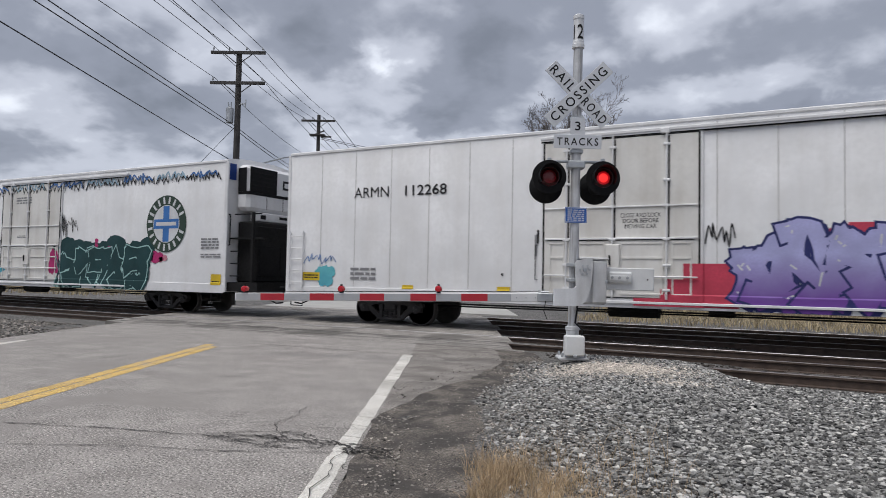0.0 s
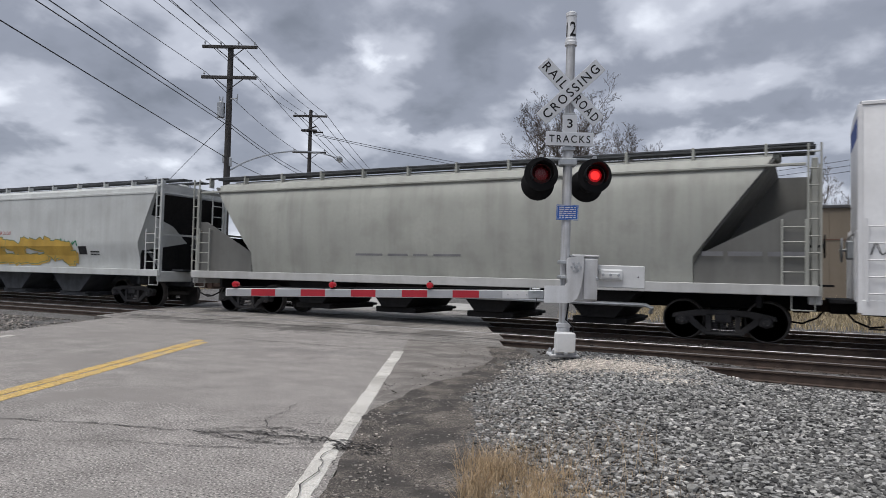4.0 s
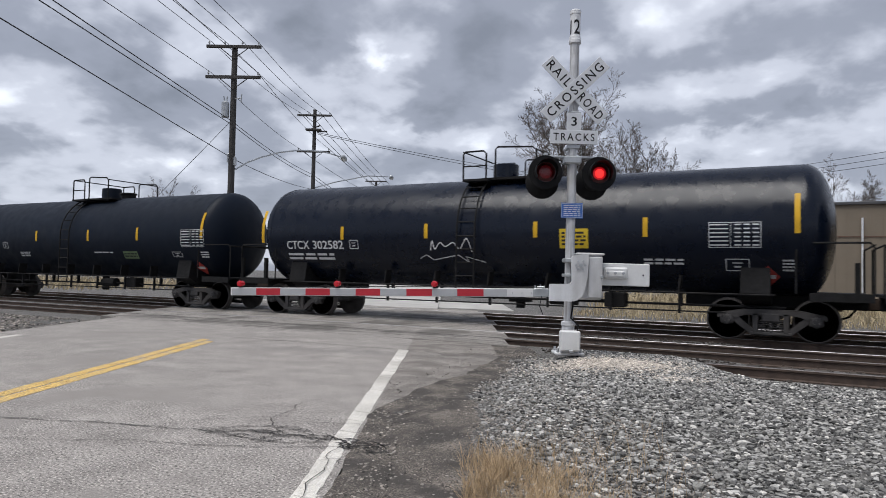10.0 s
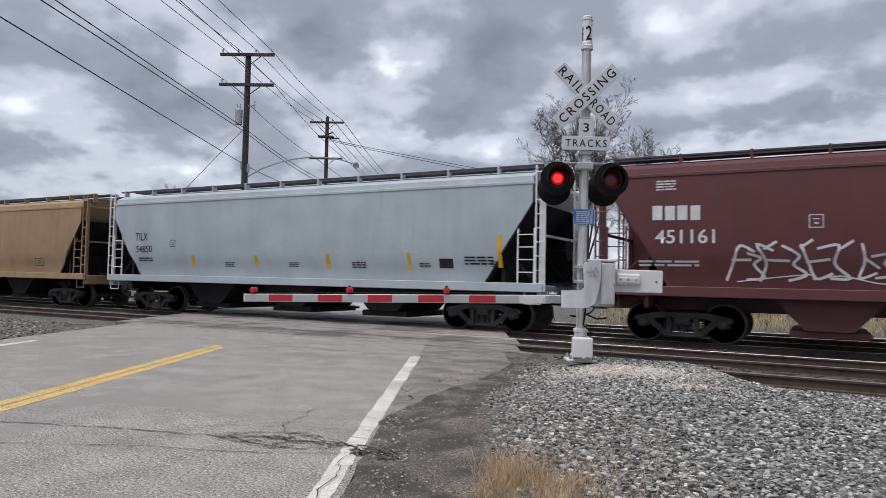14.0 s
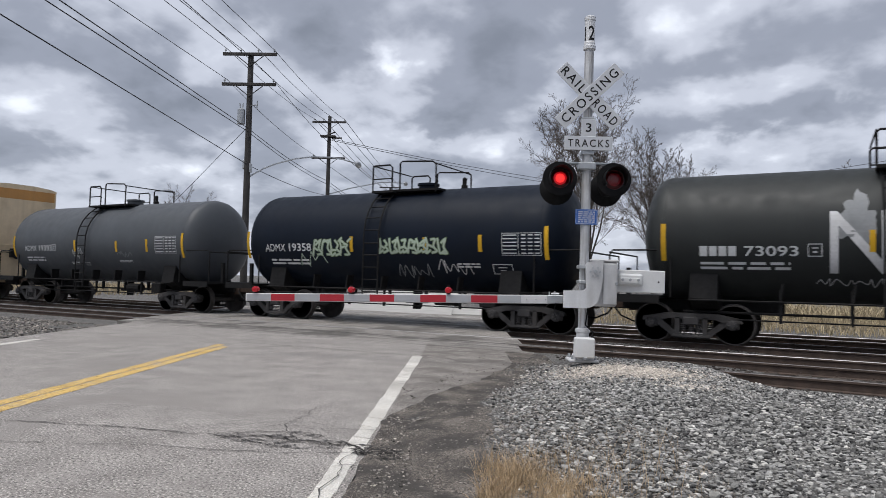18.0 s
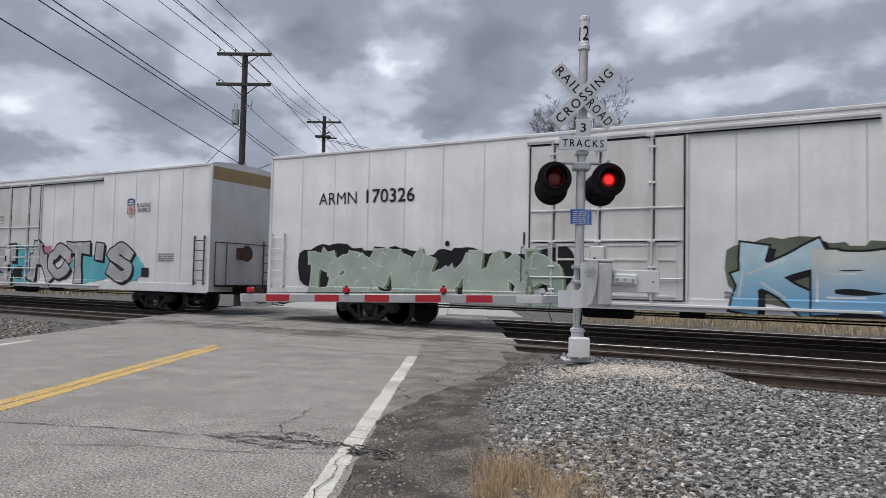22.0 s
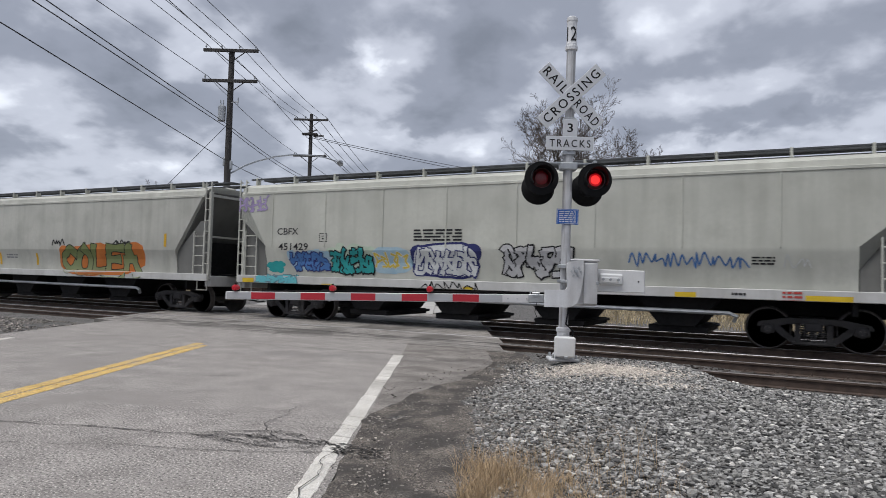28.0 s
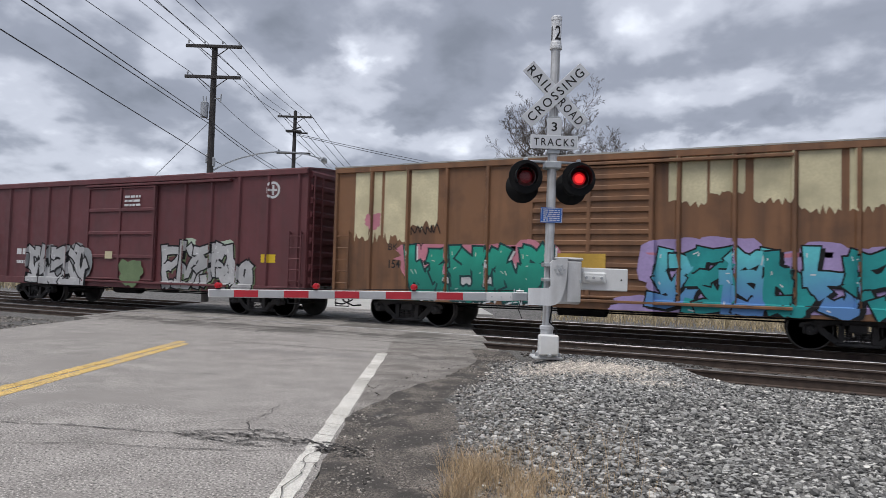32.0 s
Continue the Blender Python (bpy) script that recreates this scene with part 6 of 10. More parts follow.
HOPPER_GREY = paint("hopper_grey", (0.38, 0.385, 0.35), (0.12, 0.11, 0.095), 0.4)
HOPPER_LIGHT = paint("hopper_light_grey", (0.55, 0.565, 0.555), (0.22, 0.21, 0.19), 0.3)
HOPPER_BLUE = paint("hopper_pale_blue", (0.40, 0.455, 0.50), (0.2, 0.2, 0.2), 0.25)
HOPPER_TAN = paint("hopper_tan", (0.36, 0.235, 0.135), (0.17, 0.1, 0.06), 0.45)
HOPPER_OLIVE = paint("hopper_pale_olive", (0.485, 0.49, 0.44), (0.19, 0.18, 0.15), 0.35)
HOPPER_FADE = paint("hopper_faded_grey", (0.475, 0.475, 0.43), (0.16, 0.15, 0.125), 0.4)
HOPPER_PALE = paint("hopper_pale_green_grey", (0.53, 0.55, 0.515), (0.2, 0.19, 0.17), 0.3)
SILL_WHITE = paint("sill_white", (0.50, 0.50, 0.49), (0.2, 0.19, 0.17), 0.4)
RUSTY_TAN = paint("rusty_brown", (0.205, 0.098, 0.046), (0.06, 0.032, 0.02), 0.95)
TANK_BLACK = paint("tank_gloss_black", (0.0022, 0.0052, 0.014), (0.004, 0.0062, 0.012), 0.25, 0.28, 0.08, 0.29, 0.0)
TANK_DULL = paint("tank_dull_black", (0.0055, 0.0095, 0.0185), (0.010, 0.0125, 0.017), 0.3, 0.5, 0.08, 0.15, 0.0)
TANK_GREY = paint("tank_charcoal", (0.074, 0.081, 0.091), (0.06, 0.063, 0.067), 0.4, 0.5, 0.08, 0.3, 0.0)
TANK_MATT = paint("tank_matt_slate", (0.0145, 0.0185, 0.0265), (0.02, 0.023, 0.028), 0.3, 0.6, 0.08, 0.2, 0.0)
TANK_OLIVE = paint("tank_faded_olive", (0.029, 0.032, 0.032), (0.018, 0.019, 0.02), 0.5, 0.5, 0.1, 0.25, 0.0)
BLUE_BAND = flat_paint("blue_band", (0.02, 0.055, 0.24))
GOLD_BAND = paint("gold_band", (0.50, 0.27, 0.03), (0.2, 0.12, 0.05), 0.3)
TAN_BAND = paint("tan_band", (0.33, 0.24, 0.12), (0.2, 0.14, 0.08), 0.3)
BLACK_BAND = flat_paint("black_band", (0.02, 0.02, 0.022))
LADDER_BROWN = flat_paint("ladder_brown", (0.09, 0.05, 0.045))

c0, h0 = reefer((-13.99, 7.5), WHITE_PAINT, "white refrigerator car with purple and red graffiti", door=(-2.55, 1.08), posts=1.22)
c1, h1 = reefer((-38.07, -16.65), WHITE_PAINT, "white refrigerator car with round herald and teal graffiti", door=(-1.75, 2.05), unit=1, end_band=BLUE_BAND)
c2, h2 = reefer((-61.51, -39.98), WHITE_PAINT, "white refrigerator car with rust streaks and brown graffiti", door=(-1.95, 1.75), posts=1.22, end_band=BLUE_BAND)
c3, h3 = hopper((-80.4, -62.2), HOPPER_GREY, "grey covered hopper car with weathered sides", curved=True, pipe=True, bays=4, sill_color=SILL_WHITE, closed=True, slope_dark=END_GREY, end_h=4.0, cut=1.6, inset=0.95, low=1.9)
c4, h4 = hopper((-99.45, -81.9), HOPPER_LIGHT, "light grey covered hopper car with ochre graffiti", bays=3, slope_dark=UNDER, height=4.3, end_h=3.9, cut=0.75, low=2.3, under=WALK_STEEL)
c5, h5 = boxcar((-119.88, -101.22), OXIDE, "oxide red boxcar with pale blue graffiti", door=(-1.62, 1.36), height=4.45, post=40.0)
TANK_MARKS = ((7.2, 2.35, 3.22), (4.05, 2.3, 2.75), (1.35, 2.3, 2.7), (-1.8, 2.3, 2.7), (-4.6, 2.28, 2.66), (-7.62, 2.2, 3.2))
c6, h6 = tank((-137.47, -121.55), TANK_MATT, "black tank car with white lettering", platform=(-0.6, 1.45), reflectors=TANK_MARKS)
c7, h7 = tank((-155.09, -139), TANK_MATT, "black tank car with yellow placard and white scribble", platform=(-0.6, 1.45), reflectors=TANK_MARKS, offset=0.25)
c8, h8 = tank((-172.45, -156.5), TANK_BLACK, "glossy black tank car with red placard and white scribble", platform=(-1.15, 0.95), reflectors=TANK_MARKS, offset=0.25)
c9, h9 = tank((-189.8, -174.2), TANK_DULL, "dull black tank car with red placard", platform=(-0.6, 1.45), reflectors=TANK_MARKS, offset=0.38)
c10, h10 = tank((-207.55, -191.45), TANK_BLACK, "glossy black tank car with yellow placard", platform=(-0.6, 1.45), reflectors=TANK_MARKS, offset=0.25)
c11, h11 = hopper((-224.95, -208.6), HOPPER_RED, "dark red covered hopper car with white scribbles", bays=3, under=HOPPER_RED, slope_dark=HOPPER_RED, end_h=3.55, cut=1.45)
c12, h12 = hopper((-243.26, -226.2), HOPPER_BLUE, "pale blue-grey covered hopper car", bays=3, slope_dark=UNDER, end_h=3.35, cut=1.4, ladder_color=WHITE_PAINT)
c13, h13 = hopper((-260.32, -244.6), HOPPER_TAN, "tan covered hopper car stained brown", bays=3, slope_dark=UNDER, end_h=3.3, cut=1.4)
SHORT_MARKS = ((5.05, 1.9, 2.75), (3.2, 2.1, 2.55), (1.5, 2.1, 2.5), (-1.0, 2.1, 2.55), (-5.1, 1.9, 2.75))
c14, h14 = tank((-272.9, -261.75), TANK_DULL, "short black tank car with white lettering and scrawl", platform=(-0.9, 1.25), reflectors=SHORT_MARKS, dome=False, truck_in=1.75, offset=0.2)
c15, h15 = tank((-285.8, -274.3), TANK_OLIVE, "short black tank car with white and yellow graffiti", platform=(-0.9, 1.25), reflectors=SHORT_MARKS, dome=False, truck_in=1.75, offset=0)
c16, h16 = tank((-298.55, -287.55), TANK_DULL, "short black tank car with pale green graffiti", platform=(-0.9, 1.25), reflectors=SHORT_MARKS, dome=False, truck_in=1.75, offset=0.33)
c17, h17 = tank((-312, -300.65), TANK_GREY, "short grey tank car with dark saddle band", platform=(-0.9, 1.25), reflectors=SHORT_MARKS, dome=False, truck_in=1.75, offset=0.11)
c18, h18 = reefer((-335.52, -313.83), CREAM, "cream refrigerator car with ochre band and black graffiti", door=(-1.9, 1.75), top_band=CREAM_BAND, posts=1.25, sill=CREAM_SILL, dark_end=CREAM_SILL, end_band=CREAM_BAND)
c19, h19 = reefer((-360.17, -338.3), UP_WHITE, "off-white refrigerator car with green and blue graffiti", door=(-2.3, 1.4), posts=1.22, end_band=BLACK_BAND)
c20, h20 = reefer((-384.6, -362.87), UP_WHITE, "off-white refrigerator car with large teal and grey graffiti", door=(-2.3, 1.45), posts=1.2, ladder_color=LADDER_BROWN, end_band=TAN_BAND)
c21, h21 = reefer((-409.74, -387.88), UP_WHITE, "off-white refrigerator car with blue graffiti and gold-topped unit", door=(-2.3, 1.4), posts=1.22, unit=1, end_band=GOLD_BAND)
c22, h22 = reefer((-433.93, -412.11), UP_WHITE, "off-white refrigerator car with yellow and pink graffiti", door=(-2.3, 1.4), posts=1.22, unit=1)
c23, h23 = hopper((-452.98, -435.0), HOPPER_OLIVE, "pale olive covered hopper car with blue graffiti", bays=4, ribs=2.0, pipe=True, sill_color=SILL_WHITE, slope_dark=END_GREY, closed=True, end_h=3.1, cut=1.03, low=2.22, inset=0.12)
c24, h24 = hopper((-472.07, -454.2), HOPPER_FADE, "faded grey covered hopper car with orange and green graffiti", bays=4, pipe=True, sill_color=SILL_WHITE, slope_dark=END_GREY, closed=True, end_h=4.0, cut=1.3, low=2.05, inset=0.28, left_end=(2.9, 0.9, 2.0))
c25, h25 = hopper((-491.16, -473.3), HOPPER_PALE, "pale green-grey covered hopper car with red scrawl", curved=True, bays=4, sill_color=SILL_WHITE, end_h=3.9, cut=0.3, inset=0.42, under=END_GREY)
c26, h26 = boxcar((-508.1, -492.94), RUSTY_TAN, "rusty tan boxcar with patched panels and teal graffiti", door=(-1.7, 1.3), height=4.4, roof_color=END_GREY, post=1.17, door_ribs=12)
c27, h27 = boxcar((-524.4, -509.1), MAROON, "maroon boxcar with silver and green graffiti", door=(-1.9, 1.5), height=4.45, post=1.15)


# ---- lettering and spray paint on the cars ----
def reefer_skin(door):
    a, b = door[0] - 0.09, door[1] + 0.09
    return dict(y=lambda x, z: -HALF - (0.052 if a <= x <= b else 0.014) - (0.018 if z < 1.06 else 0.0),
                xs=[a - 0.02, a, b, b + 0.02], zs=[1.06, 1.09], floor=0.745)


def box_skin(door, half, post):
    a, b = door[0] - 0.02, door[1] + 0.02
    posts = []
    x = -half + 0.05
    while x < half + 0.05:
        if not a - 0.03 < x < b + 0.13:
            posts.append(x)
        x += post

    def y(x, z):
        if a <= x <= b:
            return -1.672
        for p in posts:
            if abs(x - p) <= 0.04:
                return -1.602
        return -1.605 if z < 0.95 else -1.534
    xs = [a - 0.02, a, b, b + 0.02]
    for p in posts:
        xs += [p - 0.08, p - 0.04, p + 0.04, p + 0.08]
    return dict(y=y, xs=xs, zs=[0.95, 0.97], floor=0.71)


def hopper_skin(curved, h=4.2, belly=2.1):
    hw = 1.6
    pts = [(1.25, hw - 0.17), (1.7, hw - 0.09), (2.3, hw - 0.02), (2.9, hw), (3.4, hw - 0.02), (3.75, hw - 0.08), (h - 0.12, hw - 0.25)] if curved else \
        [(1.25, hw - 0.15), (belly - 0.35, hw - 0.1), (belly, hw), (h - 0.3, hw), (h, hw - 0.06)]

    def y(x, z):
        if z < 1.32:
            return -hw - 0.024
        for (a, p), (b, q) in zip(pts, pts[1:]):
            if z <= b:
                return -(p + (q - p) * max(0.0, z - a) / (b - a)) - 0.004
        return -pts[-1][1] - 0.004
    return dict(y=y, xs=[], zs=[1.32, 1.34] + [p[0] for p in pts[1:-1]], floor=1.09)


TANK_SKIN = dict(y=lambda x, z: tank_y(z) - 0.006, xs=[], zs=[1.2 + 0.13 * k for k in range(22)], floor=1.05)


def drape(me, x, z, skin, proud):
    """Moves a flat mesh to (x, z) on the car's side and lays it on the skin there."""
    bm = bmesh.new()
    bm.from_mesh(me)
    for v in bm.verts:
        v.co.x += x
        v.co.z += z
    if min(v.co.z for v in bm.verts) < skin["floor"]:
        bmesh.ops.bisect_plane(bm, geom=bm.verts[:] + bm.edges[:] + bm.faces[:], plane_co=(0, 0, skin["floor"]), plane_no=(0, 0, 1), clear_inner=True)
        if not bm.verts:
            bm.free()
            return me
    lo_x, hi_x = min(v.co.x for v in bm.verts), max(v.co.x for v in bm.verts)
    lo_z, hi_z = min(v.co.z for v in bm.verts), max(v.co.z for v in bm.verts)
    for c in skin["xs"]:
        if lo_x < c < hi_x:
            bmesh.ops.bisect_plane(bm, geom=bm.verts[:] + bm.edges[:] + bm.faces[:], plane_co=(c, 0, 0), plane_no=(1, 0, 0))
    for c in skin["zs"]:
        if lo_z < c < hi_z:
            bmesh.ops.bisect_plane(bm, geom=bm.verts[:] + bm.edges[:] + bm.faces[:], plane_co=(0, 0, c), plane_no=(0, 0, 1))
    for v in bm.verts:
        v.co.y += skin["y"](round(v.co.x, 5), v.co.z) - proud
    bm.to_mesh(me)
    bm.free()
    return me


def decal(name, geo, material, car, x, z, skin, proud, label=""):
    me = geo if not isinstance(geo, Geo) else geo.mesh(name, material, False)
    return part(name, drape(me, x, z, skin, proud), material, car, label)


def write(car, skin, body, x, z, w, h, material, bold=0.012, label=""):
    bold = 0.0 if any(c in body for c in "MWVNK") else bold
    decal("lettering", put_text(body, w, h, material, bold=bold), material, car, x, z, skin, 0.002, label)


def rect(g, x0, x1, z0, z1):
    g.add([(x0, 0, z0), (x1, 0, z0), (x1, 0, z1), (x0, 0, z1)], [(0, 1, 2, 3)])
    return g


def bars(car, skin, x, z, w, h, material, rows=2, proud=0.0048):
    """Print too small to read: rows of short bars."""
    g, rnd = Geo(), random.Random(int(1000 * abs(x) + 77 * abs(z)))
    for k in range(rows):
        zz = h / 2 - h * (k + 0.5) / rows
        t = h / rows * 0.27
        a = -w / 2
        while a < w / 2 - 0.03:
            b = min(w / 2, a + rnd.uniform(0.12, 0.4) * max(0.3, w))
            rect(g, a, b, zz - t, zz + t)
            a = b + 0.05 * max(0.3, w)
    tagged(decal("small_print", g, material, car, x, z, skin, proud), kind="stuff")


def panel(car, skin, x, z, w, h, material, name="placard", label="", proud=0.003):
    return decal(name, rect(Geo(), -w / 2, w / 2, -h / 2, h / 2), material, car, x, z, skin, proud, label)


def box_mark(car, skin, x, z, w, h, material):
    """A small stencilled box outline with a mark in it."""
    g, t = Geo(), 0.018
    rect(g, -w / 2, w / 2, h / 2 - t, h / 2), rect(g, -w / 2, w / 2, -h / 2, -h / 2 + t)
    rect(g, -w / 2, -w / 2 + t, -h / 2 + t, h / 2 - t), rect(g, w / 2 - t, w / 2, -h / 2 + t, h / 2 - t)
    rect(g, -w * 0.22, w * 0.22, h * 0.12, h * 0.2), rect(g, -w * 0.14, w * 0.14, -h * 0.22, -h * 0.08)
    decal("stencil_box", g, material, car, x, z, skin, 0.002)


def table_mark(car, skin, x, z, w, h, material):
    """The white test-date table on a tank."""
    g, t = Geo(), 0.014
    rect(g, -w / 2, w / 2, h / 2 - t, h / 2), rect(g, -w / 2, w / 2, -h / 2, -h / 2 + t), rect(g, -w / 2, -w / 2 + t, -h / 2, h / 2), rect(g, w / 2 - t, w / 2, -h / 2, h / 2)
    rect(g, -w * 0.08, -w * 0.07, -h / 2, h / 2)
    for k in range(6):
        zz = h * (0.4 - 0.16 * k)
        rect(g, -w * 0.47, -w * 0.12, zz - 0.014, zz + 0.014)
        for q in (0.0, 0.17, 0.34):
            rect(g, w * q, w * (q + 0.12), zz - 0.016, zz + 0.016)
    tagged(decal("test_table", g, material, car, x, z, skin, 0.002, "white stencilled test table"), kind="stuff")


def placard(car, skin, x, z, r, border, middle):
    d = decal("hazard_placard", Geo().add([(-r, 0, 0), (0, 0, -r), (r, 0, 0), (0, 0, r)], [(0, 1, 2, 3)]), border, car, x, z, skin, 0.006, "diamond hazard placard")
    rect_g = rect(Geo(), -r * 0.62, r * 0.62, -r * 0.17, r * 0.17)
    decal("placard_field", rect_g, middle, car, x, z, skin, 0.009)


def cloud_shape(w, h, rnd, n=40, rough=0.16):
    ph = [rnd.uniform(0, 6.28) for _ in range(5)]
    vs = []
    for i in range(n):
        a = 2 * math.pi * i / n
        k = 1 + rough * (math.sin(3 * a + ph[0]) + 0.7 * math.sin(5 * a + ph[1]) + 0.6 * math.sin(9 * a + ph[2]) + 0.4 * math.sin(14 * a + ph[3])) / 1.6
        c, s = math.cos(a), math.sin(a)
        # nearly a rounded box
        q = (abs(c) ** 3.2 + abs(s) ** 3.2) ** (-1 / 3.2)
        vs.append((w / 2 * c * q * k, 0, h / 2 * s * q * k))
    return Geo().add(vs, [tuple(range(n))])


def cloud(car, skin, x, z, w, h, material, seed=0, proud=0.0015, rough=0.16, name="sprayed_cloud"):
    decal(name, cloud_shape(w, h, random.Random(seed), rough=rough), material, car, x, z, skin, proud)


def patch_shape(w, h, rnd, n=14):
    """An old paint patch: straight sides and top, a ragged lower edge."""
    low = [(-w / 2 + w * i / n, 0, -h / 2 + rnd.uniform(0, 0.16) * h) for i in range(n + 1)]
    return Geo().add(low + [(w / 2, 0, h / 2), (-w / 2, 0, h / 2)], [tuple(range(n + 3))])


def old_patch(car, skin, x, z, w, h, material, seed=0):
    decal("old_paint_patch", patch_shape(w, h, random.Random(seed)), material, car, x, z, skin, 0.001)


def ribbon(g, pts, w, taper=False):
    """A flat stroke of constant width along points (x, z), in one strip."""
    n = len(pts)
    vs, fs = [], []
    widths = w if isinstance(w, list) else [w] * n
    y0 = -0.0004 * (len(g.v) % 5)
    for i, (x, z) in enumerate(pts):
        a, b = pts[max(i - 1, 0)], pts[min(i + 1, n - 1)]
        d0 = Vector((x - a[0], z - a[1])) if i else Vector((b[0] - x, b[1] - z))
        d1 = Vector((b[0] - x, b[1] - z)) if i < n - 1 else d0
        d0, d1 = (d0.normalized() if d0.length else Vector((1, 0))), (d1.normalized() if d1.length else Vector((1, 0)))
        w = widths[i]
        t = d0 + d1
        t = t.normalized() if t.length > 0.2 else Vector((d0.y, -d0.x))
        k = min(1.7, 1 / max(0.3, abs(t.dot(d0))))
        e = w * 0.45
        ox, oz = (x - d1.x * e, z - d1.y * e) if i == 0 else (x + d0.x * e, z + d0.y * e) if i == n - 1 else (x, z)
        y = y0 - 0.00012 * i
        vs += [(ox + t.y * w * k / 2, y, oz - t.x * w * k / 2), (ox - t.y * w * k / 2, y, oz + t.x * w * k / 2)]
        if i:
            q = 2 * i
            fs.append((q - 2, q - 1, q + 1, q))
    g.add(vs, fs)


def scrawl(car, skin, x, z, w, h, material, seed=0, thick=0.03, loops=6, zig=False, name="spray_tag"):
    """A running hand-sprayed line."""
    rnd = random.Random(seed)
    n = loops * 2
    raw = []
    for i in range(n + 1):
        raw.append((-w / 2 + w * i / n + rnd.uniform(-0.7, 0.7) * w / n, h / 2 * (1 if i % 2 else -1) * rnd.uniform(0.15, 1.0)))
    pts = raw if zig else curve(raw)
    g = Geo()
    ribbon(g, pts, thick)
    decal(name, g, material, car, x, z, skin, 0.004)


def glyph(rnd):
    """Strokes of a wild, barbed spray shape in a unit cell; no real letter."""
    strokes = []
    x0 = rnd.uniform(0.0, 0.2)
    lean = rnd.uniform(-0.25, 0.25)
    up = rnd.random() < 0.5
    a, b = (0.02, 0.98) if up else (0.98, 0.02)
    strokes.append([(x0 + lean * 0.2, a), (x0 + 0.12, 0.5), (x0 + lean + 0.1, b), (x0 + lean + 0.42, b + (0.14 if b < 0.5 else -0.16))])
    strokes.append([(0.5 + rnd.uniform(-0.1, 0.1), rnd.uniform(0.55, 0.95)), (0.85, rnd.uniform(0.6, 1.0)), (0.72, 0.45), (0.98, rnd.uniform(0.0, 0.2)), (0.62, 0.03)])
    if rnd.random() < 0.7:
        strokes.append([(x0 + 0.1, rnd.uniform(0.3, 0.6)), (0.62, rnd.uniform(0.3, 0.6))])
    if rnd.random() < 0.35:
        strokes.append([(0.9, 0.9), (1.12, 1.08)])
    return strokes


def curve(raw):
    """Rounds a line of points, like a hand's movement."""
    pts = []
    for i in range(len(raw) - 1):
        p0, p1, p2, p3 = raw[max(i - 1, 0)], raw[i], raw[i + 1], raw[min(i + 2, len(raw) - 1)]
        for t in (0.0, 0.25, 0.5, 0.75):
            pts.append(tuple(0.5 * (2 * p1[c] + (p2[c] - p0[c]) * t + (2 * p0[c] - 5 * p1[c] + 4 * p2[c] - p3[c]) * t * t + (3 * p1[c] - p0[c] - 3 * p2[c] + p3[c]) * t ** 3) for c in (0, 1)))
    return pts + [raw[-1]]


# hand-drawn letters in a cell of ten by ten: two digits a point, a group a stroke, ~ for a rounded one
LETTERS = {
    "A": "0039 3990 1565", "B": "0009 ~095988766505 ~055583825000", "C": "~874927060312407182", "D": "0009 ~095987836000", "E": "0009 0989 0565 0080", "H": "0009 0585 8089", "I": "4049",
    "K": "0009 0489 2580", "L": "0900 0080", "M": "0009 0844 4489 8980", "N": "0009 0981 8089", "O": "~491704114071847749", "P": "0009 ~095988765505", "R": "0009 ~095988765505 4580",
    "S": "~87592807266483714002", "T": "0989 4940", "U": "~09031140618389", "V": "0940 4089", "'": "4947"}
# stems and limbs of barbed shapes that spell nothing
UPRIGHTS = ("~102316 09", "~001528", "~30123608", "~190523 10", "~090320", "~2915 0020", "~1905011050")
BARBS = ("~0899760435", "~24568993", "~1636845041", "~0585938060", "~195879 9996", "~35807092", "~0070929648", "~095975 8560", "~409094", "~1590957030", "~2758877443", "~14426595")


def strokes_of(code):
    out = []
    for word in code.split():
        soft = word.startswith("~")
        word = word.lstrip("~")
        pts = [(int(word[i]) / 9, int(word[i + 1]) / 9) for i in range(0, len(word) - 1, 2)]
        if len(pts) > 1:
            out.append(curve(pts) if soft else pts)
    return out


def wide_ribbon(g, pts, w, rim=0.0):
    """A stroke that flares at its ends, densely sampled; rim: how far it stands out all round."""
    dense = []
    for (ax, az), (bx, bz) in zip(pts, pts[1:]):
        n = max(1, int(math.hypot(bx - ax, bz - az) / 0.12))
        dense += [(ax + (bx - ax) * k / n, az + (bz - az) * k / n) for k in range(n)]
    dense.append(pts[-1])
    last = max(1, len(dense) - 1)
    ribbon(g, dense, [w * (0.84 + 0.36 * abs(2 * i / last - 1) ** 2.2) + rim for i in range(len(dense))])


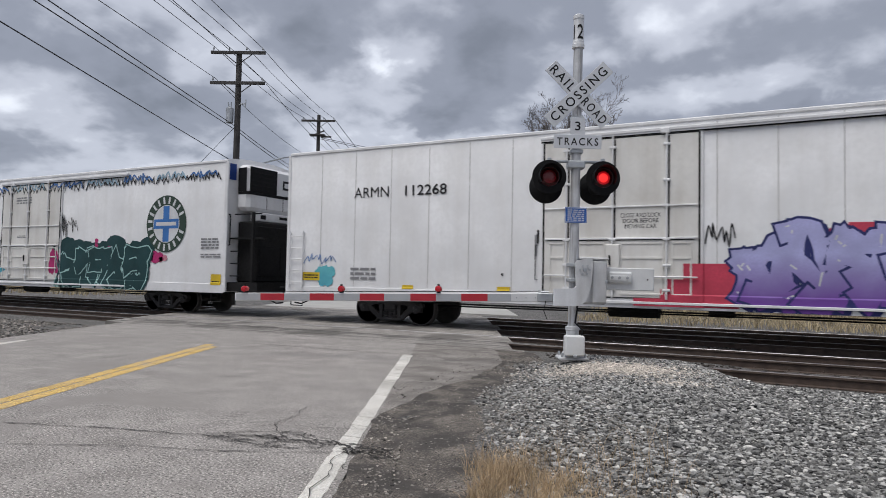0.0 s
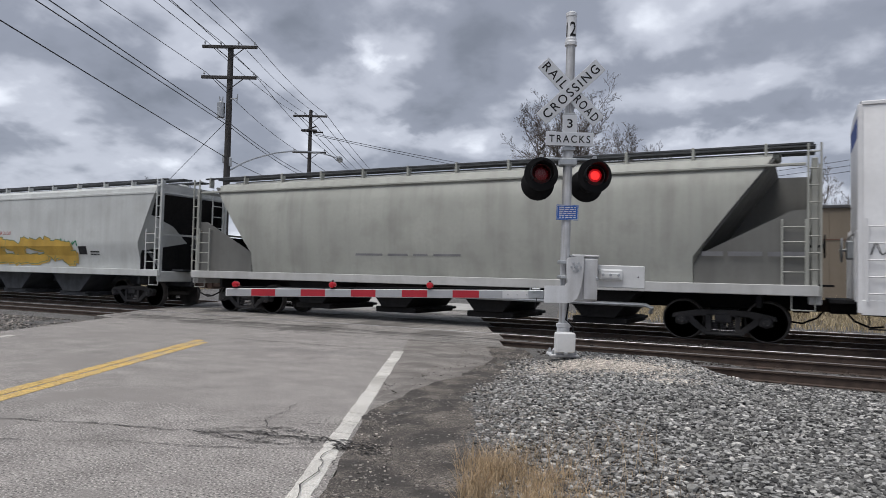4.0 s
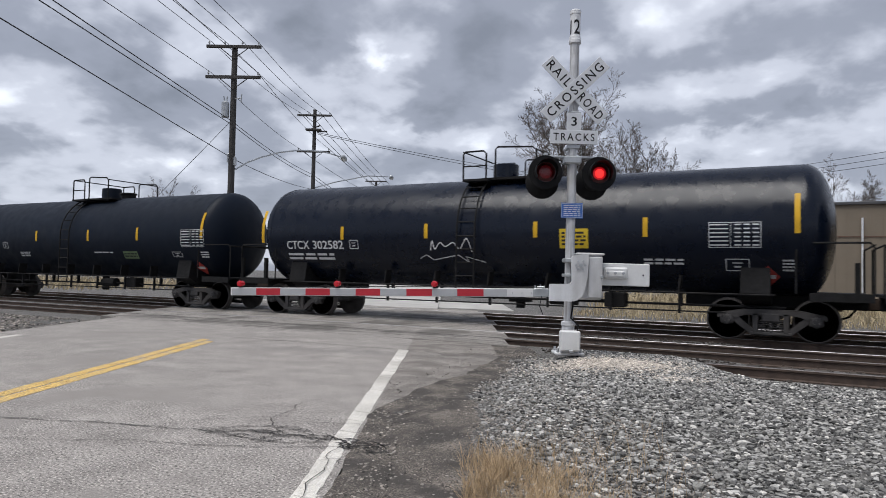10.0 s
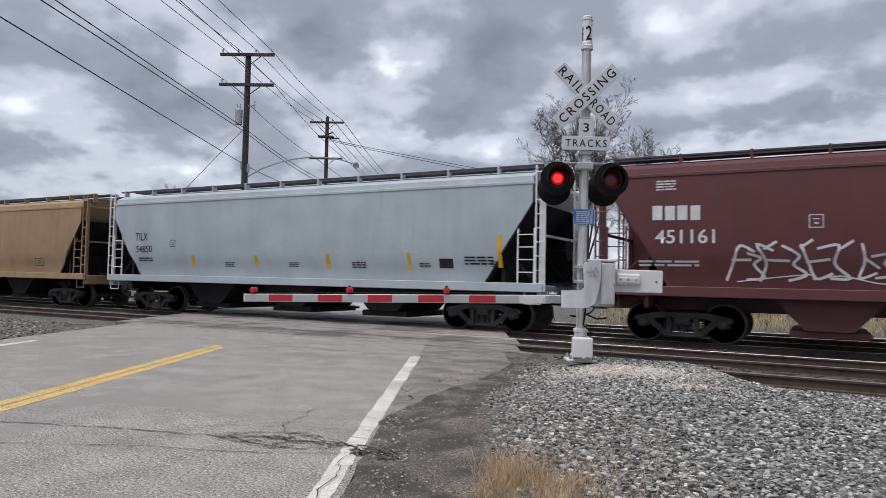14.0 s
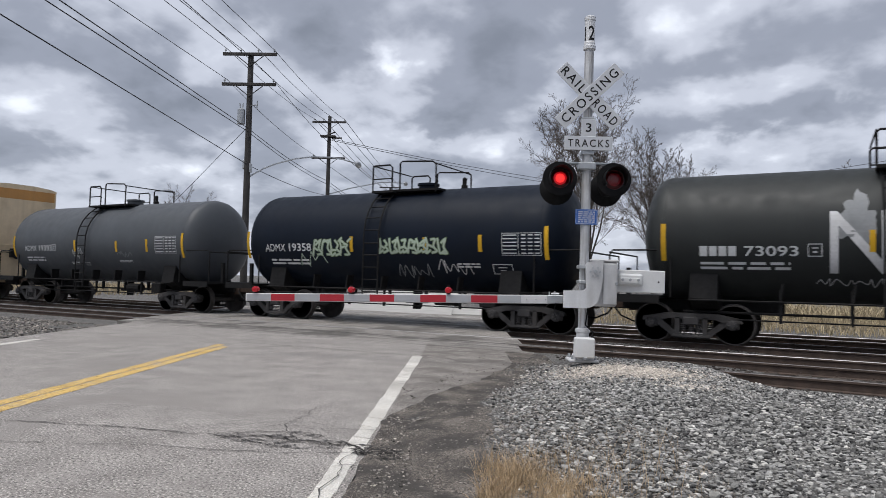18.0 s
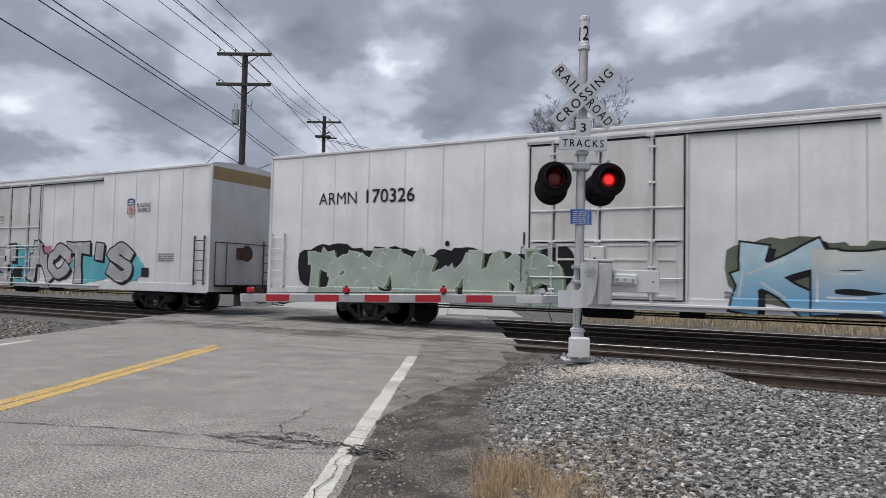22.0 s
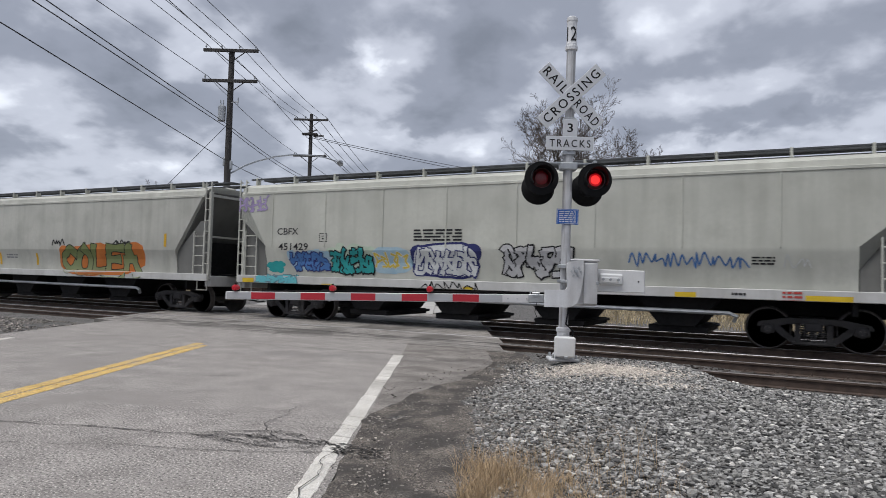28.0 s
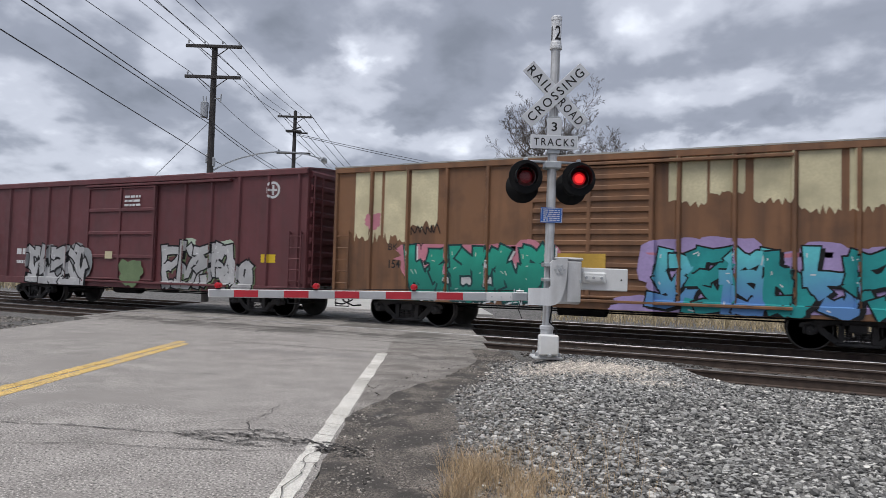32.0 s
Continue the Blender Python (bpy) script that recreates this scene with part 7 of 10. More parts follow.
def piece(car, skin, x, z, w, h, fill, line, n=5, seed=0, word=None, back=None, back_grow=1.12, shine=None, fat=0.26, fill2=None, drop=None, edge=None, dots=0):
    """A sprayed piece: bubbles behind, interlocking outlined letters, highlights. word: its letters where they can be told; else shapes that spell nothing."""
    rnd = random.Random(seed)
    letters = list(word) if word else [None] * n
    cell = w / len(letters)
    if back is not None:
        k = max(6, int(w / (0.33 * h)))
        for i in range(k):
            f = (i + 0.5) / k
            r = h * rnd.uniform(0.26, 0.40)
            up = z + h * (back_grow - 0.62) * rnd.uniform(0.7, 1.0) + (0.12 * h if rnd.random() < 0.3 else 0) - r * 0.55
            bx = x + (f - 0.5) * w * back_grow
            decal("sprayed_cloud", cloud_shape(2 * r, 2 * r, rnd, 18, 0.07), back, car, bx, up, skin, 0.0004 + 0.0001 * (i % 8))
        decal("sprayed_cloud", cloud_shape(w * (back_grow - 0.04), h * 0.86, rnd, 40, 0.06), back, car, x, z - 0.06 * h, skin, 0.0014)
    for i, ch in enumerate(letters):
        cx = x - w / 2 + cell * (i + 0.5)
        cz = z + rnd.uniform(-0.03, 0.03) * h
        hh = h * rnd.uniform(0.9, 1.06)
        lean = rnd.uniform(-0.10, 0.16)
        f = fill2 if fill2 is not None and i % 2 else fill
        if ch is None and fat < 0.2:
            strokes = [curve(q) for q in glyph(rnd)]
            for name, m, k, pr in (("letter_outline", line, fat + 0.1, 0.004), ("spray_letter", f, fat, 0.0065)):
                if m is f and name == "letter_outline":
                    continue
                g = Geo()
                for q in strokes:
                    ribbon(g, [((a - 0.5) * cell * 1.22 + lean * (b - 0.5) * hh, (b - 0.5) * hh * 0.86) for a, b in q], k * min(cell, hh))
                decal(name, g, m, car, cx, cz, skin, pr)
            continue
        if ch == " ":
            continue
        if ch is None:
            code = rnd.choice(UPRIGHTS) + " " + " ".join(rnd.sample(BARBS, rnd.choice((2, 2, 3))))
        else:
            code = LETTERS[ch]
        thick = max(0.05, fat * 0.95 * min(cell * 1.15, hh))
        rim = edge or max(0.022, min(0.055, 0.06 * hh))
        lean_at = lambda a, b: ((a - 0.5) * (cell * (1.22 if ch is None else 1.12) - thick * 0.7) + lean * (b - 0.5) * hh, (b - 0.5) * (hh - thick))
        bend = rnd.uniform(-0.05, 0.05) if ch is None else 0.0
        strokes = [[lean_at(a + bend * math.sin(3.1 * b) * 2, b + (rnd.uniform(-0.05, 0.05) if ch is None else 0)) for a, b in q] for q in strokes_of(code)]
        lift = 0.0034 * (i if not ch else i % 2)
        d = thick * 0.26
        if drop is not None or ch is None:
            g = Geo()
            for q in strokes:
                wide_ribbon(g, [(a + d, b - d * 0.7) for a, b in q], thick, rim)
            decal("letter_shadow", g, drop or line, car, cx, cz, skin, 0.0022 + lift)
        g = Geo()
        for q in strokes:
            wide_ribbon(g, q, thick, 2 * rim)
        decal("letter_outline", g, line, car, cx, cz, skin, 0.0036 + lift)
        g = Geo()
        for q in strokes:
            wide_ribbon(g, q, thick)
        decal("spray_letter", g, f, car, cx, cz, skin, 0.0056 + lift)
        if shine is not None:
            for q in strokes:
                g = Geo()
                (ax, az), (bx, bz) = q[0], q[1]
                long = math.hypot(bx - ax, bz - az) or 1.0
                ox, oz = -(bz - az) / long, (bx - ax) / long
                if ox > 0:
                    ox, oz = -ox, -oz
                o = thick * 0.30
                ribbon(g, [(ax + (bx - ax) * k + ox * o, az + (bz - az) * k + oz * o) for k in (0.05, 0.35, 0.62)], max(0.018, thick * 0.10))
                decal("highlight", g, shine, car, cx, cz, skin, 0.0076 + lift)
    for k in range(dots):
        r = rnd.uniform(0.03, 0.075)
        decal("spray_dot", cloud_shape(2 * r, 2 * r, rnd, 12, 0.08), back or line, car, x + w * rnd.uniform(-0.45, 0.45), z + h * rnd.uniform(0.5, 0.66), skin, 0.003)


def shield_mark(car, skin, x, z, w, h):
    """A shield emblem in plain shapes: blue top, red and white stripes."""
    out = [(-0.5, 0.32), (-0.42, 0.46), (-0.2, 0.42), (0, 0.5), (0.2, 0.42), (0.42, 0.46), (0.5, 0.32), (0.46, 0.1), (0.5, -0.12), (0.4, -0.36), (0, -0.5), (-0.4, -0.36), (-0.5, -0.12), (-0.46, 0.1)]
    g = Geo().add([(a * w, 0, b * h) for a, b in out], [tuple(range(len(out)))])
    decal("shield_emblem", g, WHITE_INK, car, x, z, skin, 0.003, "shield emblem with blue top and red stripes")
    top = [(-0.48, 0.31), (-0.41, 0.44), (-0.2, 0.4), (0, 0.48), (0.2, 0.4), (0.41, 0.44), (0.48, 0.31), (0.45, 0.1), (-0.45, 0.1)]
    decal("emblem_top", Geo().add([(a * w, 0, b * h) for a, b in top], [tuple(range(len(top)))]), EMBLEM_BLUE, car, x, z, skin, 0.0045)
    for k in range(6):
        a = -0.44 + 0.165 * k
        decal("emblem_stripe", rect(Geo(), a * w, (a + 0.085) * w, (-0.36 + 0.12 * abs(a)) * h - 0.02, 0.07 * h), EMBLEM_RED, car, x, z, skin, 0.0045)
    bars_g = rect(rect(Geo(), -0.3 * w, 0.3 * w, 0.27 * h, 0.35 * h), -0.34 * w, 0.34 * w, 0.15 * h, 0.23 * h)
    decal("emblem_band", bars_g, WHITE_INK, car, x, z, skin, 0.006)


def disc_geo(r, n=40, r_in=0.0):
    if not r_in:
        return Geo().add([(r * math.cos(6.2832 * i / n), 0, r * math.sin(6.2832 * i / n)) for i in range(n)], [tuple(range(n))])
    vs = [(q * math.cos(6.2832 * i / n), 0, q * math.sin(6.2832 * i / n)) for q in (r_in, r) for i in range(n)]
    return Geo().add(vs, [(i, (i + 1) % n, n + (i + 1) % n, n + i) for i in range(n)])


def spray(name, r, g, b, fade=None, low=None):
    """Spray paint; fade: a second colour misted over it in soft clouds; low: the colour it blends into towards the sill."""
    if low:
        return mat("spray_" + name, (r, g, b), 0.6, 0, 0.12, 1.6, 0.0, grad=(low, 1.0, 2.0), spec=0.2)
    if fade:
        return mat("spray_" + name, (r, g, b), 0.55, 0, 0.12, 1.6, 0.0, patch=0.75, patch_color=fade, patch_scale=0.9, spec=0.2)
    return mat("spray_" + name, (r, g, b), 0.6, 0, 0.16, 1.6, 0.0, spec=0.2)


EMBLEM_BLUE, EMBLEM_RED = flat_paint("emblem_blue", (0.02, 0.04, 0.16)), flat_paint("emblem_red", (0.42, 0.03, 0.04))
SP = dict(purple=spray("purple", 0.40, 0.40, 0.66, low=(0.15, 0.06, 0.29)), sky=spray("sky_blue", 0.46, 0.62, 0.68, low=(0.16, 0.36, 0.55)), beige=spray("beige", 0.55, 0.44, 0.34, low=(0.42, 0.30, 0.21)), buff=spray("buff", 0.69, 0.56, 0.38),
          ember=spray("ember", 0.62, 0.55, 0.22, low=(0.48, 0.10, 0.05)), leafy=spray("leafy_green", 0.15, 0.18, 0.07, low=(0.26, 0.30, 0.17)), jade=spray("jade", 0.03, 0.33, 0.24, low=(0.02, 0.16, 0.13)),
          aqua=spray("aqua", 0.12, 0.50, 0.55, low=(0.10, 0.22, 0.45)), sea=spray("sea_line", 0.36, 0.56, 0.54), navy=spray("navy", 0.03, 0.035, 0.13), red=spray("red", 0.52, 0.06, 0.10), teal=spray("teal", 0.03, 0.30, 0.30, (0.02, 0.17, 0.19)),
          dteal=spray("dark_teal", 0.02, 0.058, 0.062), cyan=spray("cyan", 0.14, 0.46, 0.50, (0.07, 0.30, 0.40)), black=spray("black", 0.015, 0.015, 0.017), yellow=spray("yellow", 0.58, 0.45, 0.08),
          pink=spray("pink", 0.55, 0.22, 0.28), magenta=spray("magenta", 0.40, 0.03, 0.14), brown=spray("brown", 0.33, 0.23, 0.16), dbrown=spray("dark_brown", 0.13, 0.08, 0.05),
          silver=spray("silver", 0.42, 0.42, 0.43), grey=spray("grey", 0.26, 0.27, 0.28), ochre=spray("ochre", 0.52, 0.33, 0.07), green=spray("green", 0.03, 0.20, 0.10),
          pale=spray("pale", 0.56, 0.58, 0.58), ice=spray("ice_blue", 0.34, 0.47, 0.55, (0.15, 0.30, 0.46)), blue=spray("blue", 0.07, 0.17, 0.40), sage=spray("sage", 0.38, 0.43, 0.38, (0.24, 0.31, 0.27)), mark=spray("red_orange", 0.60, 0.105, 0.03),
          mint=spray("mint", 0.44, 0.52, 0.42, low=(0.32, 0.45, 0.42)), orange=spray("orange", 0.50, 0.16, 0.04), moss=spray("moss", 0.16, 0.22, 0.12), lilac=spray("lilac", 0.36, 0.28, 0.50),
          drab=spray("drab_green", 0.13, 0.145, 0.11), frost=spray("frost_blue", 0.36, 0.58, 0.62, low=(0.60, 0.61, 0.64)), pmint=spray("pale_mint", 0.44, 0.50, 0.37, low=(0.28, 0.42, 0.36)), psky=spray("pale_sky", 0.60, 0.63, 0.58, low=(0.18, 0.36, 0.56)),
          white=spray("white", 0.62, 0.62, 0.63), rust=spray("rust_stain", 0.36, 0.20, 0.09), cream=spray("cream", 0.60, 0.54, 0.36), slate=spray("slate", 0.12, 0.20, 0.24))


def herald(car, skin, x, z, r):
    """A round emblem in plain shapes: dark green ring, white field, blue cross."""
    decal("herald_ring", disc_geo(r, 48), HERALD_GREEN, car, x, z, skin, 0.003, "round dark green emblem")
    decal("herald_field", disc_geo(r * 0.66, 40), WHITE_INK, car, x, z, skin, 0.0045)
    q = r * 0.64
    for n, (a, b) in enumerate(((q * 0.24, q * 0.98), (q * 0.98, q * 0.26))):
        decal("herald_cross", rect(Geo(), -a, a, -b, b), HERALD_BLUE, car, x, z, skin, 0.006 + 0.001 * n)
    decal("herald_bar", rect(Geo(), -q * 0.8, q * 0.8, -q * 0.1, q * 0.1), WHITE_INK, car, x, z, skin, 0.0085)
    for k in range(18):
        a = radians(25 + k * 18.5)
        g = Geo()
        ribbon(g, [(r * 0.75 * math.cos(a), r * 0.75 * math.sin(a)), (r * 0.9 * math.cos(a), r * 0.9 * math.sin(a))], r * 0.09)
        decal("ring_bar", g, WHITE_INK, car, x, z, skin, 0.005)


def round_mark(car, skin, x, z, r):
    decal("round_mark", disc_geo(r, 32, r * 0.72), WHITE_INK, car, x, z, skin, 0.003, "small round white emblem")
    decal("mark_cross", rect(rect(Geo(), -r * 0.14, r * 0.14, -r * 0.6, r * 0.6), -r * 0.6, r * 0.6, -r * 0.13, r * 0.13), WHITE_INK, car, x, z, skin, 0.004)


def big_mark(car, skin, x, z, w, h, material):
    """A large slanted brand mark drawn as plain blocks above a swoosh."""
    for k in range(4):
        a, b = -0.44 + 0.24 * k, -0.44 + 0.24 * k + 0.2
        g = Geo().add([((a - 0.02) * w, 0, -0.08 * h), ((b - 0.02) * w, 0, -0.08 * h), ((b + 0.06) * w, 0, 0.5 * h), ((a + 0.06) * w, 0, 0.5 * h)], [(0, 1, 2, 3)])
        decal("mark_block", g, material, car, x, z, skin, 0.003)
    decal("mark_swoosh", Geo().add([(-0.5 * w, 0, -0.5 * h), (-0.4 * w, 0, -0.2 * h), (0.42 * w, 0, -0.2 * h), (0.4 * w, 0, -0.28 * h)], [(0, 1, 2, 3)]), material, car, x, z, skin, 0.003)


HERALD_GREEN, HERALD_BLUE = flat_paint("herald_green", (0.035, 0.06, 0.045)), flat_paint("herald_blue", (0.05, 0.17, 0.45))

k0 = reefer_skin((-2.55, 1.08))
k1 = reefer_skin((-1.75, 2.05))
k2 = reefer_skin((-1.95, 1.75))
k3 = hopper_skin(True, 4.2)
k4 = hopper_skin(False, 4.3)
k5 = box_skin((-1.62, 1.36), h5, 40.0)
k6 = TANK_SKIN
k7 = TANK_SKIN
k8 = TANK_SKIN
k9 = TANK_SKIN
k10 = TANK_SKIN
k11 = hopper_skin(False, 4.2)
k12 = hopper_skin(False, 4.2)
k13 = hopper_skin(False, 4.2)
k14 = TANK_SKIN
k15 = TANK_SKIN
k16 = TANK_SKIN
k17 = TANK_SKIN
k18 = reefer_skin((-1.9, 1.75))
k19 = reefer_skin((-2.3, 1.4))
k20 = reefer_skin((-2.3, 1.45))
k21 = reefer_skin((-2.3, 1.4))
k22 = reefer_skin((-2.3, 1.4))
k23 = hopper_skin(False, 4.2)
k24 = hopper_skin(False, 4.2)
k25 = hopper_skin(True, 4.2)
k26 = box_skin((-1.7, 1.3), h26, 1.17)
k27 = box_skin((-1.9, 1.5), h27, 1.15)

write(c0, k0, 'ARMN', -7.75, 3.76, 1.18, 0.29, BLACK_INK)
write(c0, k0, '112268', -5.97, 3.76, 1.31, 0.29, BLACK_INK)
bars(c0, k0, -7.98, 1.44, 0.87, 0.40, GREY_INK, 3)
panel(c0, k0, -9.84, 1.34, 0.63, 0.24, YELLOW_SIGN, "placard", "")
bars(c0, k0, -9.84, 1.34, 0.51, 0.14, BLACK_INK, 2)
panel(c0, k0, -6.48, 1.09, 0.36, 0.11, YELLOW_SIGN, "yellow_patch", "faded yellow reflective patch")
panel(c0, k0, -3.63, 1.10, 0.36, 0.12, YELLOW_SIGN, "yellow_patch", "faded yellow reflective patch")
scrawl(c0, k0, -9.51, 1.87, 1.16, 0.33, SP['blue'], seed=1, thick=0.025, loops=7)
cloud(c0, k0, -9.32, 1.37, 0.66, 0.59, SP['cyan'], seed=2)
write(c0, k0, 'CLOSE AND LOCK', -0.20, 2.90, 0.93, 0.10, BLACK_INK)
write(c0, k0, 'DOOR BEFORE', -0.20, 2.77, 0.82, 0.10, BLACK_INK)
write(c0, k0, 'MOVING CAR', -0.20, 2.64, 0.72, 0.10, BLACK_INK)
scrawl(c0, k0, 1.52, 2.42, 0.58, 0.60, SP['black'], seed=3, thick=0.03, loops=5)
for x0, x1, z0, z1 in ((-0.35, 1.9, 0.80, 0.98), (0.25, 2.0, 0.98, 1.2), (0.4, 2.1, 1.2, 1.42), (0.75, 2.2, 1.42, 1.78), (3.3, 4.9, 2.1, 2.36), (3.45, 4.75, 2.36, 2.52), (3.95, 4.4, 2.52, 2.64)):
    panel(c0, k0, (x0 + x1) / 2, (z0 + z1) / 2, x1 - x0, z1 - z0, SP['red'], "sprayed_block", "")
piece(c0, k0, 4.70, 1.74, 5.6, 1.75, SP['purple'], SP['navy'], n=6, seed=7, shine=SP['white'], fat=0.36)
bars(c0, k0, -2.77, 2.21, 0.06, 0.99, GREY_INK, 1)
panel(c0, k0, -3.67, 1.47, 0.06, 0.07, BLACK_INK, "placard", "")

panel(c1, k1, -8.34, 2.33, 0.22, 0.29, BLACK_INK, "mark_block", "")
panel(c1, k1, -8.07, 2.32, 0.21, 0.29, BLACK_INK, "mark_block", "")
panel(c1, k1, -7.80, 2.32, 0.21, 0.29, BLACK_INK, "mark_block", "")
panel(c1, k1, -7.53, 2.32, 0.21, 0.29, BLACK_INK, "mark_block", "")
write(c1, k1, '793597', -7.73, 1.73, 1.40, 0.27, BLACK_INK)
scrawl(c1, k1, -9.59, 1.58, 1.24, 0.72, SP['blue'], seed=7, thick=0.05, loops=4)
cloud(c1, k1, -4.93, 1.31, 6.36, 0.69, SP['cyan'], seed=8, rough=0.1)
piece(c1, k1, -5.15, 1.42, 3.35, 0.93, SP['black'], SP['yellow'], word='TRIBE', seed=9)
write(c1, k1, 'CME', -5.68, 2.12, 1.81, 0.35, SP['cyan'], bold=0.03)
piece(c1, k1, 4.53, 1.58, 4.9, 1.42, SP['dteal'], SP['sea'], n=5, seed=11, back=SP['dteal'], drop=SP['dteal'], fat=0.34, edge=0.04)
for k in range(7):
    cloud(c1, k1, 2.4 + 0.7 * k, 2.28, 0.6, 0.16, SP['teal'], seed=300 + k, proud=0.0003, rough=0.25)
cloud(c1, k1, 4.98, 2.23, 0.18, 0.15, SP['magenta'], seed=0)
cloud(c1, k1, 4.13, 2.19, 0.24, 0.23, SP['magenta'], seed=1)
cloud(c1, k1, 5.11, 2.15, 0.10, 0.10, SP['magenta'], seed=2)
cloud(c1, k1, 4.25, 2.32, 0.17, 0.16, SP['magenta'], seed=3)
cloud(c1, k1, 4.25, 2.50, 0.18, 0.16, SP['magenta'], seed=4)
cloud(c1, k1, 1.71, 1.89, 0.15, 0.12, SP['magenta'], seed=7)
cloud(c1, k1, 1.79, 1.83, 0.24, 0.21, SP['magenta'], seed=8)
cloud(c1, k1, 1.71, 1.68, 0.32, 0.27, SP['magenta'], seed=9)
cloud(c1, k1, 1.73, 1.57, 0.26, 0.21, SP['magenta'], seed=10)
cloud(c1, k1, 1.58, 1.54, 0.26, 0.22, SP['magenta'], seed=11)
cloud(c1, k1, 7.25, 1.89, 0.14, 0.13, SP['pink'], seed=14)
cloud(c1, k1, 7.72, 1.82, 0.16, 0.17, SP['pink'], seed=15)
cloud(c1, k1, 7.93, 1.87, 0.20, 0.21, SP['pink'], seed=16)
cloud(c1, k1, 7.23, 1.87, 0.19, 0.18, SP['pink'], seed=17)
cloud(c1, k1, 7.98, 2.15, 0.08, 0.08, SP['pink'], seed=18)
cloud(c1, k1, -2.92, 1.55, 0.40, 0.31, SP['cyan'], seed=21)
cloud(c1, k1, -3.31, 2.04, 0.31, 0.23, SP['cyan'], seed=22)
cloud(c1, k1, -3.00, 1.86, 0.37, 0.29, SP['cyan'], seed=23)
cloud(c1, k1, -3.01, 1.91, 0.14, 0.11, SP['cyan'], seed=24)
cloud(c1, k1, -3.38, 2.06, 0.25, 0.19, SP['cyan'], seed=25)
cloud(c1, k1, -3.13, 1.12, 0.40, 0.30, SP['slate'], seed=28)
cloud(c1, k1, -2.44, 1.83, 0.30, 0.23, SP['slate'], seed=29)
cloud(c1, k1, -2.51, 1.56, 0.33, 0.25, SP['slate'], seed=30)
cloud(c1, k1, -3.40, 1.59, 0.20, 0.14, SP['slate'], seed=31)
cloud(c1, k1, -2.87, 1.21, 0.15, 0.11, SP['slate'], seed=32)
cloud(c1, k1, 1.78, 1.69, 0.62, 0.91, SP['magenta'], seed=12)
cloud(c1, k1, 7.52, 1.90, 0.61, 0.38, SP['magenta'], seed=13)
scrawl(c1, k1, 2.31, 3.07, 0.36, 1.09, SP['black'], seed=14, thick=0.025, loops=5)
scrawl(c1, k1, 2.78, 3.16, 0.65, 0.66, SP['black'], seed=15, thick=0.025, loops=4)
scrawl(c1, k1, -9.18, 4.56, 3.52, 0.53, SP['black'], seed=20, thick=0.06, loops=11, zig=True)
scrawl(c1, k1, -9.26, 4.69, 3.09, 0.44, SP['blue'], seed=40, thick=0.055, loops=6)
scrawl(c1, k1, -5.71, 4.57, 3.06, 0.48, SP['black'], seed=21, thick=0.06, loops=11, zig=True)
scrawl(c1, k1, -5.78, 4.69, 2.68, 0.41, SP['ice'], seed=41, thick=0.055, loops=6)
scrawl(c1, k1, -2.68, 4.58, 2.69, 0.45, SP['black'], seed=22, thick=0.06, loops=11, zig=True)
scrawl(c1, k1, -2.74, 4.68, 2.35, 0.39, SP['blue'], seed=42, thick=0.055, loops=6)
scrawl(c1, k1, -0.01, 4.58, 2.38, 0.44, SP['black'], seed=23, thick=0.06, loops=11, zig=True)
scrawl(c1, k1, -0.06, 4.68, 2.08, 0.37, SP['ice'], seed=43, thick=0.055, loops=6)
scrawl(c1, k1, 2.37, 4.58, 2.12, 0.41, SP['black'], seed=24, thick=0.06, loops=11, zig=True)
scrawl(c1, k1, 2.32, 4.68, 1.86, 0.34, SP['blue'], seed=44, thick=0.055, loops=6)
scrawl(c1, k1, 4.49, 4.59, 1.90, 0.38, SP['black'], seed=25, thick=0.06, loops=11, zig=True)
scrawl(c1, k1, 4.45, 4.68, 1.66, 0.32, SP['ice'], seed=45, thick=0.055, loops=6)
scrawl(c1, k1, 6.40, 4.59, 1.72, 0.37, SP['black'], seed=26, thick=0.06, loops=11, zig=True)
scrawl(c1, k1, 6.36, 4.68, 1.50, 0.31, SP['blue'], seed=46, thick=0.055, loops=6)
scrawl(c1, k1, 8.13, 4.60, 1.55, 0.35, SP['black'], seed=27, thick=0.06, loops=11, zig=True)
scrawl(c1, k1, 8.10, 4.68, 1.37, 0.30, SP['ice'], seed=47, thick=0.055, loops=6)
scrawl(c1, k1, 9.70, 4.60, 1.42, 0.33, SP['black'], seed=28, thick=0.06, loops=11, zig=True)
scrawl(c1, k1, 9.67, 4.68, 1.24, 0.28, SP['blue'], seed=48, thick=0.055, loops=6)
bars(c1, k1, 10.04, 2.35, 0.81, 0.39, GREY_INK, 4)
bars(c1, k1, 10.09, 1.95, 0.90, 0.16, GREY_INK, 2)
panel(c1, k1, 10.36, 1.17, 0.45, 0.35, YELLOW_SIGN, "placard", "")
bars(c1, k1, 10.36, 1.09, 0.38, 0.11, BLACK_INK, 1)
panel(c1, k1, -2.16, 1.02, 0.56, 0.20, YELLOW_SIGN, "yellow_patch", "faded yellow reflective patch")
panel(c1, k1, 3.27, 1.06, 0.43, 0.12, YELLOW_SIGN, "yellow_patch", "faded yellow reflective patch")
panel(c1, k1, -10.11, 1.13, 0.46, 0.20, YELLOW_SIGN, "yellow_patch", "faded yellow reflective patch")
panel(c1, k1, 5.67, 1.06, 0.38, 0.11, YELLOW_SIGN, "yellow_patch", "faded yellow reflective patch")
bars(c1, k1, -0.30, 4.15, 1.02, 0.30, GREY_INK, 3)
